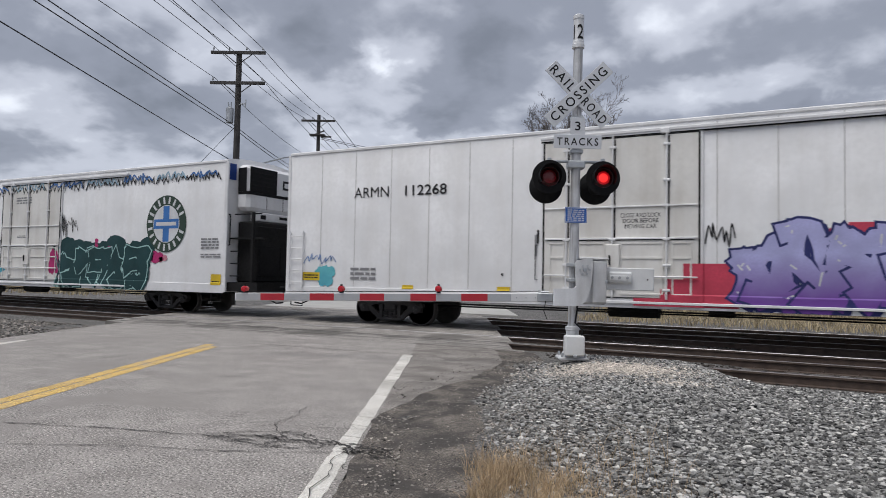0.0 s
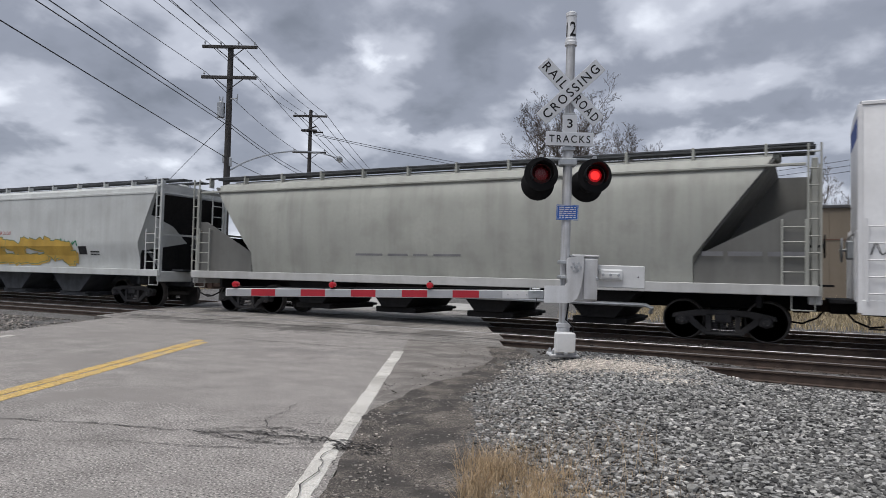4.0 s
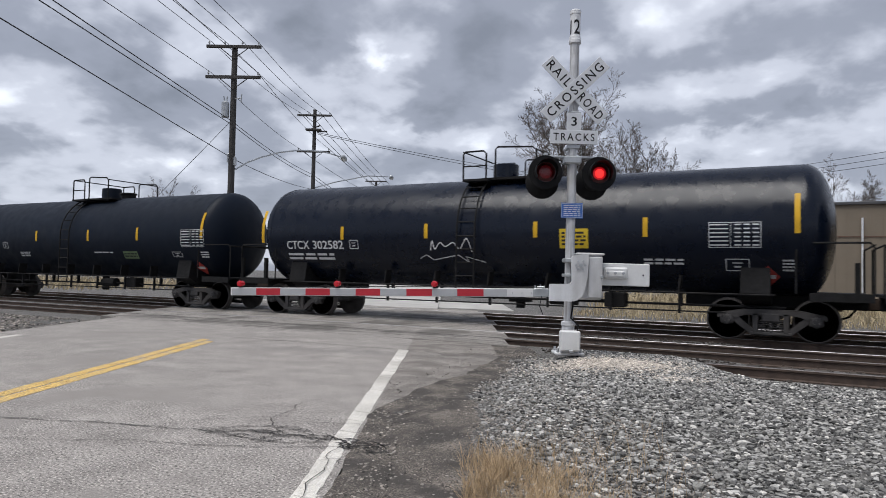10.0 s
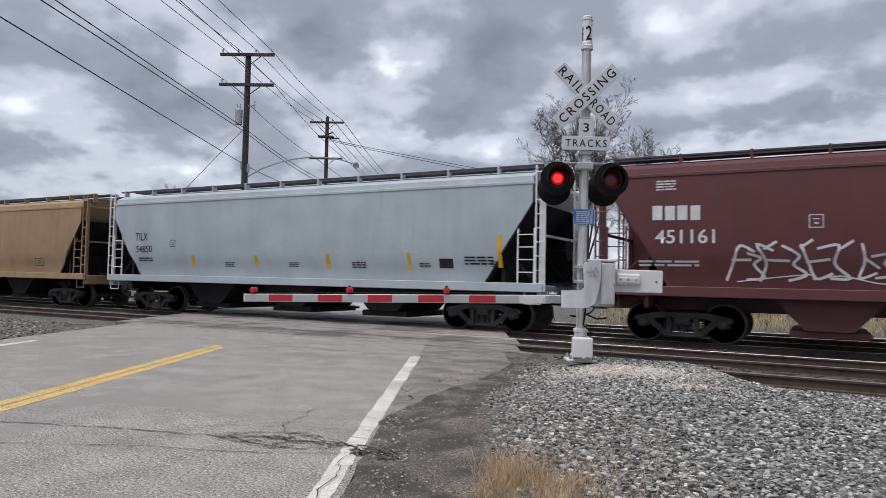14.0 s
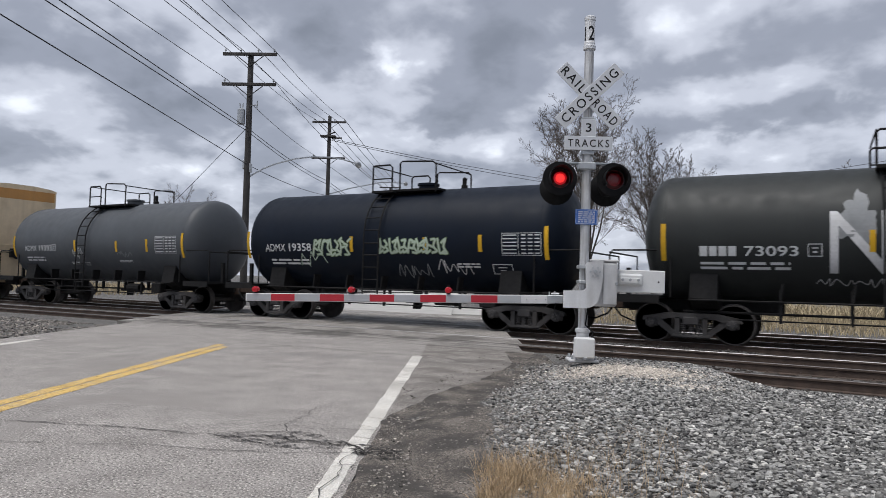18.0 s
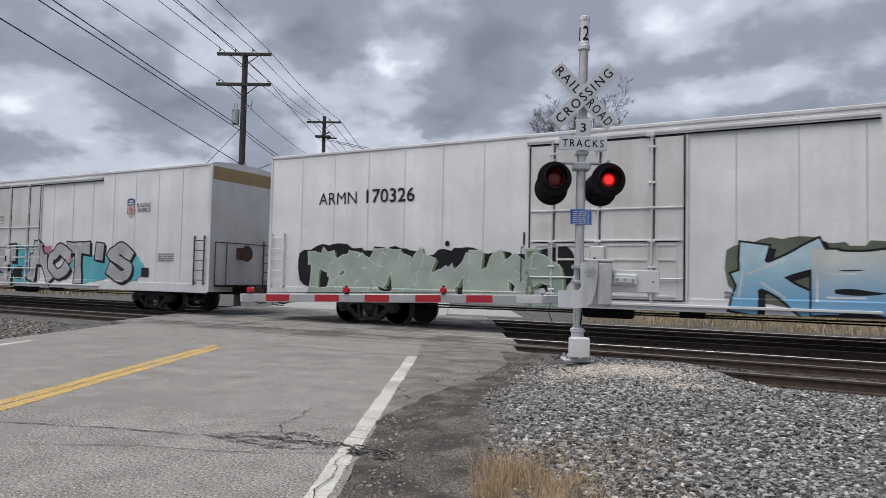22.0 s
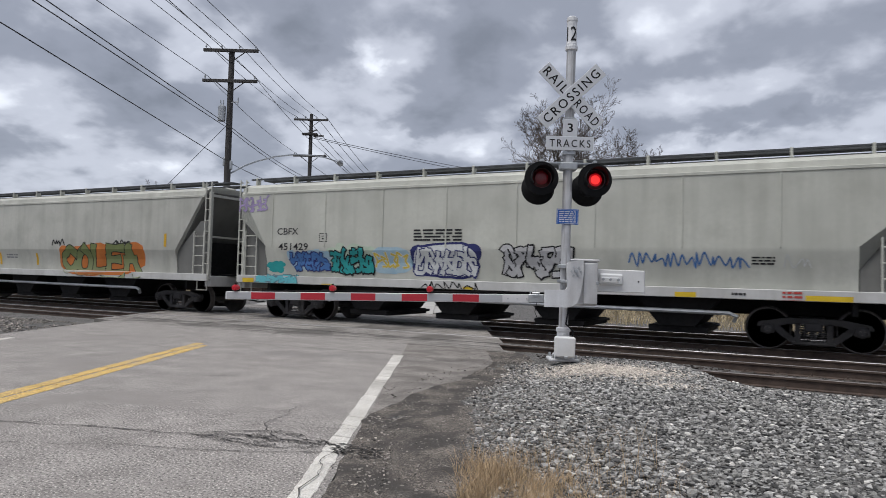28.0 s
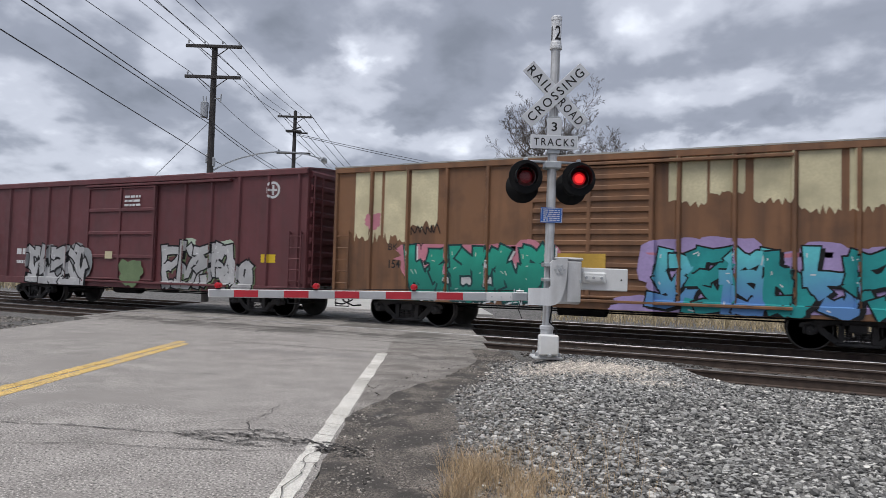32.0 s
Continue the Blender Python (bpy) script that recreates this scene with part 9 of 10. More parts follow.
panel(c18, k18, -9.56, 2.91, 0.21, 0.24, SP['mark'], "mark_block", "")
panel(c18, k18, -9.30, 2.91, 0.21, 0.24, SP['mark'], "mark_block", "")
panel(c18, k18, -9.04, 2.90, 0.21, 0.24, SP['mark'], "mark_block", "")
panel(c18, k18, -8.79, 2.90, 0.21, 0.24, SP['mark'], "mark_block", "")
panel(c18, k18, -8.53, 2.89, 0.20, 0.23, SP['mark'], "mark_block", "")
panel(c18, k18, -8.28, 2.89, 0.20, 0.24, SP['mark'], "mark_block", "")
panel(c18, k18, -8.03, 2.88, 0.20, 0.23, SP['mark'], "mark_block", "")
write(c18, k18, 'CRYX', -9.12, 2.28, 0.76, 0.26, RED_INK)
write(c18, k18, '5093', -9.06, 1.82, 0.63, 0.24, RED_INK)
piece(c18, k18, -5.45, 1.45, 4.73, 1.5, SP['mint'], SP['black'], n=7, seed=162, shine=SP['white'], fill2=SP['pmint'], fat=0.31, edge=0.042, dots=5)
scrawl(c18, k18, -4.52, 2.05, 2.74, 0.89, SP['moss'], seed=163, thick=0.03, loops=4)
write(c18, k18, 'AMERICAN FALLS', -0.28, 4.17, 1.89, 0.17, RED_INK)
panel(c18, k18, -2.32, 2.99, 0.28, 0.27, YELLOW_SIGN, "placard", "")
panel(c18, k18, 9.39, 1.32, 0.48, 0.22, YELLOW_SIGN, "placard", "")
bars(c18, k18, 9.39, 1.32, 0.37, 0.12, BLACK_INK, 2)
scrawl(c18, k18, -10.35, 3.47, 1.28, 1.22, SP['black'], seed=164, thick=0.02, loops=5)
scrawl(c18, k18, -1.08, 3.87, 1.32, 0.56, SP['black'], seed=165, thick=0.018, loops=6)
scrawl(c18, k18, 10.31, 2.96, 0.75, 0.47, SP['black'], seed=166, thick=0.025, loops=6)
bars(c18, k18, -2.52, 1.48, 0.71, 0.37, BLACK_INK, 4)
cloud(c18, k18, 10.33, 3.00, 0.25, 0.36, SP['pale'], seed=167)
scrawl(c18, k18, -9.91, 1.60, 1.20, 0.50, SP['black'], seed=168, thick=0.015, loops=4)

write(c19, k19, 'ARMN', -8.37, 3.68, 1.38, 0.35, BLACK_INK)
write(c19, k19, '170326', -6.53, 3.70, 1.62, 0.40, BLACK_INK)
write(c19, k19, 'BUILDING', 8.48, 3.76, 0.96, 0.18, BLACK_INK)
write(c19, k19, 'AMERICA', 8.47, 3.56, 0.93, 0.18, BLACK_INK)
shield_mark(c19, k19, 7.45, 3.65, 0.66, 0.75)
piece(c19, k19, -5.44, 1.38, 7.7, 1.45, SP['sage'], SP['pale'], n=10, seed=171, back=SP['black'], drop=SP['moss'], back_grow=1.06, fat=0.36, edge=0.026, dots=5)
piece(c19, k19, 6.25, 1.50, 7.18, 1.40, SP['sky'], SP['black'], n=5, seed=171, back=SP['drab'], shine=SP['white'], word='KERSE', fat=0.34, drop=SP['black'], back_grow=1.04, fill2=SP['psky'], edge=0.05)
scrawl(c19, k19, 10.50, 3.05, 0.93, 0.39, SP['ice'], seed=172, thick=0.02, loops=4)
cloud(c19, k19, 10.11, 1.22, 1.02, 0.40, SP['ochre'], seed=173)
bars(c19, k19, 2.50, 1.15, 0.51, 0.18, GREY_INK, 2)
box_mark(c19, k19, 5.67, 3.87, 0.11, 0.32, GREY_INK)
bars(c19, k19, 9.11, 1.81, 1.03, 0.21, GREY_INK, 2)
bars(c19, k19, -0.91, 3.39, 0.44, 0.16, GREY_INK, 2)

write(c20, k20, 'ARMN', -8.67, 3.69, 1.28, 0.37, BLACK_INK)
write(c20, k20, '170643', -6.80, 3.72, 1.51, 0.39, BLACK_INK)
box_mark(c20, k20, -5.27, 3.73, 0.26, 0.27, BLACK_INK)
shield_mark(c20, k20, 6.89, 3.71, 0.42, 0.72)
write(c20, k20, 'BUILDING', 7.58, 3.78, 0.73, 0.15, BLACK_INK)
write(c20, k20, 'AMERICA', 7.58, 3.60, 0.73, 0.16, BLACK_INK)
cloud(c20, k20, -6.60, 1.45, 1.83, 1.16, SP['cyan'], seed=180)
cloud(c20, k20, -3.24, 1.27, 3.19, 0.81, SP['cyan'], seed=181)
cloud(c20, k20, -0.27, 1.62, 3.23, 1.53, SP['cyan'], seed=182)
cloud(c20, k20, 4.79, 1.53, 2.37, 1.05, SP['cyan'], seed=183)
cloud(c20, k20, 7.10, 1.53, 1.04, 0.91, SP['cyan'], seed=184)
cloud(c20, k20, 1.77, 2.05, 0.98, 0.65, SP['pink'], seed=185)
cloud(c20, k20, 6.07, 1.26, 0.39, 0.43, SP['cream'], seed=186)
piece(c20, k20, -2.99, 1.56, 5.55, 1.62, SP['silver'], SP['black'], word='THE', seed=187, shine=SP['white'], drop=SP['black'], fat=0.36, edge=0.07)
piece(c20, k20, 4.04, 1.71, 6.06, 1.45, SP['silver'], SP['black'], word="ACT'S", seed=188, shine=SP['white'], drop=SP['black'], fat=0.30)
cloud(c20, k20, -6.49, 1.26, 1.18, 0.97, SP['black'], seed=189)
cloud(c20, k20, -6.45, 1.26, 0.70, 0.57, SP['silver'], seed=190, proud=0.006)
cloud(c20, k20, 0.17, 1.29, 0.63, 0.51, SP['black'], seed=191, proud=0.005)
cloud(c20, k20, 3.38, 1.86, 0.36, 0.39, SP['pink'], seed=192, proud=0.009)
cloud(c20, k20, -4.51, 1.95, 0.31, 0.56, SP['pink'], seed=193, proud=0.009)
cloud(c20, k20, -2.92, 1.32, 0.39, 0.35, SP['pink'], seed=194, proud=0.009)
panel(c20, k20, -10.03, 1.22, 0.64, 0.25, YELLOW_SIGN, "placard", "")
panel(c20, k20, 7.78, 1.39, 0.39, 0.32, BLACK_INK, "placard", "")
bars(c20, k20, 8.82, 1.92, 0.79, 0.30, GREY_INK, 4)
bars(c20, k20, -9.17, 1.18, 0.93, 0.21, GREY_INK, 2)

write(c20, k20, 'OPENING', -2.75, 3.54, 0.46, 0.11, BLACK_INK)
write(c20, k20, 'H 11-3', -2.79, 3.42, 0.36, 0.10, BLACK_INK)
write(c20, k20, 'W 12-0', -2.79, 3.30, 0.36, 0.09, BLACK_INK)
write(c20, k20, 'OPENING', -1.17, 3.56, 0.42, 0.10, BLACK_INK)
write(c20, k20, 'H 11-3', -1.20, 3.44, 0.33, 0.10, BLACK_INK)
write(c20, k20, 'W 12-0', -1.20, 3.32, 0.33, 0.09, BLACK_INK)
write(c20, k20, 'LD LMT 102900', -9.01, 1.36, 0.89, 0.08, BLACK_INK)
write(c20, k20, 'LT WT 103400', -8.97, 1.23, 0.80, 0.08, BLACK_INK)
bars(c20, k20, -10.23, 2.37, 0.62, 0.16, GREY_INK, 3)
bars(c20, k20, -1.87, 3.35, 0.39, 0.12, GREY_INK, 2)
panel(c20, k20, -9.83, 1.29, 0.46, 0.25, YELLOW_SIGN, "placard", "")

write(c21, k21, 'ARMN', -7.85, 3.69, 1.29, 0.36, BLACK_INK)
write(c21, k21, '170634', -5.96, 3.70, 1.49, 0.37, BLACK_INK)
box_mark(c21, k21, -4.70, 3.71, 0.26, 0.23, BLACK_INK)
shield_mark(c21, k21, 8.01, 3.75, 0.65, 0.74)
piece(c21, k21, -4.67, 1.55, 5.0, 1.45, SP['beige'], SP['dbrown'], n=7, seed=202, back=SP['cyan'], fill2=SP['brown'], shine=SP['white'], fat=0.34, drop=SP['grey'])
panel(c21, k21, 0.35, 2.15, 0.96, 0.73, SP['brown'], "door_stain", "")
cloud(c21, k21, 0.39, 2.06, 0.48, 0.48, SP['rust'], seed=201)
panel(c21, k21, -9.29, 1.25, 0.52, 0.26, YELLOW_SIGN, "placard", "")
bars(c21, k21, -9.90, 1.52, 0.72, 0.27, BLACK_INK, 2)
cloud(c21, k21, -1.16, 1.37, 0.60, 0.49, SP['rust'], seed=202)
cloud(c21, k21, 2.05, 1.49, 0.44, 0.63, SP['rust'], seed=203)
bars(c21, k21, -1.98, 3.45, 0.43, 0.28, BLACK_INK, 3)
bars(c21, k21, -0.46, 3.42, 0.42, 0.30, BLACK_INK, 3)
bars(c21, k21, 1.10, 1.95, 0.38, 0.21, GREY_INK, 3)
scrawl(c21, k21, 1.72, 1.89, 0.34, 0.33, SP['black'], seed=204, thick=0.02, loops=3)

write(c21, k21, 'BUILDING', 9.02, 3.76, 0.97, 0.17, BLACK_INK)
write(c21, k21, 'AMERICA', 9.03, 3.57, 0.97, 0.17, BLACK_INK)
piece(c21, k21, 3.97, 1.42, 3.5, 1.35, SP['sky'], SP['black'], word='PASTA', seed=205, shine=SP['white'], back=SP['ice'], back_grow=1.0, fat=0.36, drop=SP['black'], fill2=SP['aqua'])
piece(c21, k21, 7.92, 1.44, 3.86, 1.30, SP['sky'], SP['black'], word='EVER', seed=206, shine=SP['white'], back=SP['ice'], back_grow=1.0, fat=0.34, drop=SP['black'], fill2=SP['aqua'])
bars(c21, k21, 10.26, 2.29, 0.54, 0.20, GREY_INK, 3)
panel(c21, k21, 9.83, 1.26, 0.40, 0.19, YELLOW_SIGN, "placard", "")
cloud(c21, k21, 6.65, 0.95, 5.58, 0.39, SP['ice'], seed=207, rough=0.1, proud=0.009)

shield_mark(c22, k22, 7.79, 3.25, 0.75, 0.74)
write(c22, k22, 'BUILDING', 8.75, 3.37, 0.98, 0.17, BLACK_INK)
write(c22, k22, 'AMERICA', 8.76, 3.16, 0.98, 0.16, BLACK_INK)
bars(c22, k22, 9.38, 1.79, 1.29, 0.37, GREY_INK, 3)
panel(c22, k22, 10.06, 1.27, 0.48, 0.52, YELLOW_SIGN, "placard", "")
bars(c22, k22, 7.93, 1.29, 0.39, 0.25, BLACK_INK, 2)

write(c22, k22, 'ARMN', -8.83, 3.36, 1.37, 0.37, BLACK_INK)
write(c22, k22, '170246', -7.08, 3.35, 1.70, 0.36, BLACK_INK)
box_mark(c22, k22, -5.88, 3.38, 0.24, 0.25, BLACK_INK)
piece(c22, k22, -8.65, 1.23, 3.88, 0.93, SP['yellow'], SP['dbrown'], n=6, seed=210, back=SP['cream'], shine=SP['white'], fill2=SP['cream'])
cloud(c22, k22, -6.59, 1.22, 0.47, 0.83, SP['mint'], seed=211)
piece(c22, k22, -4.61, 1.26, 3.30, 0.83, SP['pink'], SP['red'], n=6, seed=212, back=SP['pink'], shine=SP['white'], fill2=SP['magenta'])
panel(c22, k22, -9.43, 1.33, 0.46, 0.19, YELLOW_SIGN, "placard", "")

piece(c22, k22, 5.0, 1.30, 3.6, 1.15, SP['ember'], SP['black'], n=6, seed=213, shine=SP['white'], fat=0.3, drop=SP['teal'])
cloud(c22, k22, 4.56, 0.79, 3.29, 0.61, SP['orange'], seed=214, proud=0.003)

write(c23, k23, 'CBFX', -6.97, 2.66, 0.81, 0.20, BLACK_INK)
write(c23, k23, '451429', -6.75, 2.20, 1.13, 0.21, BLACK_INK)
box_mark(c23, k23, -5.64, 2.47, 0.28, 0.25, BLACK_INK)
bars(c23, k23, -1.84, 2.52, 1.46, 0.35, BLACK_INK, 4)
piece(c23, k23, -8.39, 3.52, 1.10, 0.50, SP['lilac'], SP['grey'], n=4, seed=220, fat=0.16)
piece(c23, k23, -6.17, 1.77, 1.39, 0.52, SP['blue'], SP['navy'], n=5, seed=221, back=SP['ice'], edge=0.03)
piece(c23, k23, -4.65, 1.81, 1.34, 0.68, SP['teal'], SP['black'], n=4, seed=222, back=SP['mint'])
cloud(c23, k23, -3.31, 1.82, 1.31, 0.74, SP['ice'], seed=223, rough=0.05)
piece(c23, k23, -3.30, 1.84, 1.07, 0.47, SP['yellow'], SP['pale'], n=3, seed=224, fat=0.15)
cloud(c23, k23, -1.63, 1.84, 2.05, 0.95, SP['navy'], seed=225, rough=0.05)
cloud(c23, k23, -1.62, 1.84, 1.89, 0.83, SP['pale'], seed=225, rough=0.05, proud=0.003)
piece(c23, k23, -1.61, 1.82, 1.74, 0.68, SP['pale'], SP['navy'], n=6, seed=226, fat=0.3, back=SP['navy'], edge=0.03)
scrawl(c23, k23, -1.41, 1.17, 1.76, 0.24, SP['black'], seed=227, thick=0.03, loops=8)
piece(c23, k23, 0.94, 1.84, 1.71, 0.71, SP['silver'], SP['black'], n=5, seed=228, fat=0.3, edge=0.035)
scrawl(c23, k23, 4.50, 1.92, 2.56, 0.35, SP['blue'], seed=229, thick=0.035, loops=16)
piece(c23, k23, -7.36, 1.17, 1.51, 0.32, SP['cyan'], SP['slate'], n=5, seed=230)
cloud(c23, k23, -7.46, 1.59, 0.67, 0.34, SP['teal'], seed=231)
panel(c23, k23, 4.50, 1.10, 0.45, 0.20, YELLOW_SIGN, "yellow_patch", "faded yellow reflective patch")
panel(c23, k23, 7.31, 1.11, 0.86, 0.18, YELLOW_SIGN, "yellow_patch", "faded yellow reflective patch")
panel(c23, k23, -8.47, 1.11, 0.46, 0.23, YELLOW_SIGN, "yellow_patch", "faded yellow reflective patch")
panel(c23, k23, -5.42, 1.04, 0.41, 0.15, YELLOW_SIGN, "yellow_patch", "faded yellow reflective patch")
panel(c23, k23, -0.89, 1.11, 0.29, 0.10, YELLOW_SIGN, "yellow_patch", "faded yellow reflective patch")
bars(c23, k23, 6.08, 1.92, 0.46, 0.20, BLACK_INK, 3)
bars(c23, k23, 6.66, 1.16, 0.42, 0.26, RED_INK, 3)
bars(c23, k23, 5.60, 1.19, 0.28, 0.10, BLACK_INK, 1)
scrawl(c23, k23, 6.77, 1.86, 0.53, 0.42, SP['pale'], seed=232, thick=0.02, loops=3)

write(c24, k24, 'TILX', -6.81, 2.85, 0.64, 0.22, BLACK_INK)
write(c24, k24, '57339', -6.62, 2.39, 0.92, 0.24, BLACK_INK)
box_mark(c24, k24, -5.26, 2.65, 0.26, 0.25, BLACK_INK)
piece(c24, k24, 3.48, 1.70, 4.2, 1.15, SP['leafy'], SP['black'], word='COLEA', seed=240, fat=0.30, back=SP['orange'], back_grow=1.0, edge=0.03)
scrawl(c24, k24, 1.11, 2.34, 0.73, 0.24, SP['black'], seed=241, thick=0.05, loops=4)
scrawl(c24, k24, 4.70, 2.33, 0.87, 0.19, SP['black'], seed=242, thick=0.05, loops=5)
panel(c24, k24, -7.71, 2.35, 0.16, 0.53, YELLOW, "reflector_strip", "")
panel(c24, k24, -5.51, 1.64, 0.14, 0.54, YELLOW, "reflector_strip", "")
panel(c24, k24, -2.65, 1.70, 0.13, 0.47, YELLOW, "reflector_strip", "")
panel(c24, k24, -0.25, 1.70, 0.12, 0.45, YELLOW, "reflector_strip", "")
panel(c24, k24, 6.88, 2.41, 0.11, 0.44, YELLOW, "reflector_strip", "")
bars(c24, k24, -6.62, 1.92, 0.82, 0.26, BLACK_INK, 2)
bars(c24, k24, -1.84, 1.81, 0.77, 0.21, GREY_INK, 2)

write(c25, k25, 'FURX894163', -6.85, 2.33, 1.90, 0.26, BLACK_INK)
box_mark(c25, k25, -5.57, 2.38, 0.29, 0.25, BLACK_INK)
piece(c25, k25, -3.40, 2.07, 3.66, 1.12, SP['black'], SP['black'], n=5, seed=250, fat=0.05)
scrawl(c25, k25, -3.38, 1.77, 3.92, 0.41, SP['black'], seed=251, thick=0.025, loops=3, zig=True)
piece(c25, k25, 0.20, 2.07, 3.09, 0.66, SP['red'], SP['red'], n=6, seed=252, fat=0.045)
scrawl(c25, k25, 7.21, 2.46, 0.28, 1.57, SP['black'], seed=253, thick=0.05, loops=9, zig=True)
panel(c25, k25, 2.82, 1.89, 0.56, 0.25, BLACK_INK, "placard", "")
panel(c25, k25, 7.74, 1.96, 0.13, 0.62, YELLOW, "reflector_strip", "")
scrawl(c25, k25, 3.99, 1.68, 2.86, 0.27, SP['black'], seed=254, thick=0.015, loops=4)
scrawl(c25, k25, 5.39, 1.26, 2.14, 0.23, SP['black'], seed=255, thick=0.02, loops=5)
bars(c25, k25, 4.54, 2.00, 1.30, 0.13, GREY_INK, 2)
bars(c25, k25, -6.65, 1.78, 1.62, 0.26, GREY_INK, 2)
scrawl(c25, k25, -6.98, 1.19, 2.69, 0.30, SP['grey'], seed=256, thick=0.02, loops=5)

old_patch(c26, k26, -6.47, 3.28, 0.87, 2.16, SP['cream'], seed=260)
old_patch(c26, k26, -5.54, 3.26, 0.81, 2.10, SP['cream'], seed=261)
old_patch(c26, k26, -4.69, 3.45, 0.81, 1.67, SP['cream'], seed=262)
old_patch(c26, k26, 2.02, 3.67, 0.82, 1.19, SP['cream'], seed=263)
old_patch(c26, k26, 2.85, 3.78, 0.72, 0.99, SP['cream'], seed=264)
old_patch(c26, k26, 3.77, 3.67, 0.78, 1.17, SP['cream'], seed=265)
old_patch(c26, k26, 4.64, 3.57, 0.78, 1.39, SP['cream'], seed=266)
old_patch(c26, k26, 5.53, 3.57, 0.70, 1.34, SP['cream'], seed=267)
old_patch(c26, k26, 6.38, 3.90, 0.74, 0.69, SP['cream'], seed=268)
piece(c26, k26, 3.67, 1.45, 4.6, 1.4, SP['aqua'], SP['black'], n=6, seed=270, back=SP['lilac'], shine=SP['white'], fill2=SP['teal'], back_grow=1.06, fat=0.33, edge=0.04)
cloud(c26, k26, 1.18, 0.81, 1.61, 0.49, SP['lilac'], seed=271)
panel(c26, k26, 6.42, 1.76, 0.77, 1.09, SP['ochre'], "old_panel", "")
cloud(c26, k26, 3.65, 1.91, 4.50, 0.34, SP['pink'], seed=272, proud=0.001)
scrawl(c26, k26, 7.13, 3.08, 0.27, 1.29, SP['white'], seed=273, thick=0.03, loops=4)
panel(c26, k26, -0.35, 1.70, 1.16, 0.62, SP['ochre'], "old_panel", "")

cloud(c26, k26, -3.36, 1.96, 4.42, 0.55, SP['pink'], seed=274, rough=0.1, proud=0.001)
cloud(c26, k26, -3.06, 1.25, 3.80, 0.58, SP['white'], seed=275, rough=0.1)
piece(c26, k26, -3.11, 1.5, 3.9, 1.25, SP['jade'], SP['dteal'], n=6, seed=276, shine=SP['mint'], fat=0.38, back=SP['pink'], back_grow=1.08, drop=SP['white'])
write(c26, k26, 'BK', -5.62, 2.15, 0.30, 0.18, BLACK_INK)
write(c26, k26, 'TY', -4.82, 2.17, 0.28, 0.18, BLACK_INK)
write(c26, k26, '154', -5.57, 1.68, 0.35, 0.23, BLACK_INK)
bars(c26, k26, -4.72, 1.73, 0.34, 0.22, BLACK_INK, 1)
scrawl(c26, k26, -4.65, 2.64, 0.92, 0.34, SP['black'], seed=277, thick=0.03, loops=6)
cloud(c26, k26, -6.30, 2.86, 0.50, 0.43, SP['pink'], seed=278)

panel(c27, k27, -5.80, 1.89, 0.27, 0.21, WHITE_INK, "mark_block", "")
panel(c27, k27, -5.46, 1.89, 0.27, 0.22, WHITE_INK, "mark_block", "")
panel(c27, k27, -5.13, 1.89, 0.26, 0.21, WHITE_INK, "mark_block", "")
panel(c27, k27, -4.81, 1.90, 0.26, 0.21, WHITE_INK, "mark_block", "")
bars(c27, k27, -5.68, 1.50, 0.48, 0.21, WHITE_INK, 1)
piece(c27, k27, -3.48, 1.42, 3.39, 1.42, SP['silver'], SP['black'], n=5, seed=280, back=SP['grey'], shine=SP['white'], fat=0.32, back_grow=1.0)
piece(c27, k27, 3.68, 1.49, 3.63, 1.49, SP['silver'], SP['black'], n=5, seed=281, shine=SP['white'], fat=0.30, drop=SP['moss'])
cloud(c27, k27, 2.96, 2.26, 0.63, 0.24, SP['mint'], seed=282)
cloud(c27, k27, 4.61, 2.21, 0.52, 0.23, SP['mint'], seed=283)
round_mark(c27, k27, 6.35, 3.85, 0.26)
panel(c27, k27, 6.25, 1.77, 0.55, 0.25, YELLOW_SIGN, "placard", "")
bars(c27, k27, 0.42, 3.65, 0.77, 0.43, WHITE_INK, 3)
panel(c27, k27, -0.65, 1.80, 0.37, 0.25, SP['cream'], "placard", "")
cloud(c27, k27, 0.47, 1.22, 1.10, 0.86, SP['moss'], seed=284)

herald(c1, k1, 7.93, 3.04, 0.98)



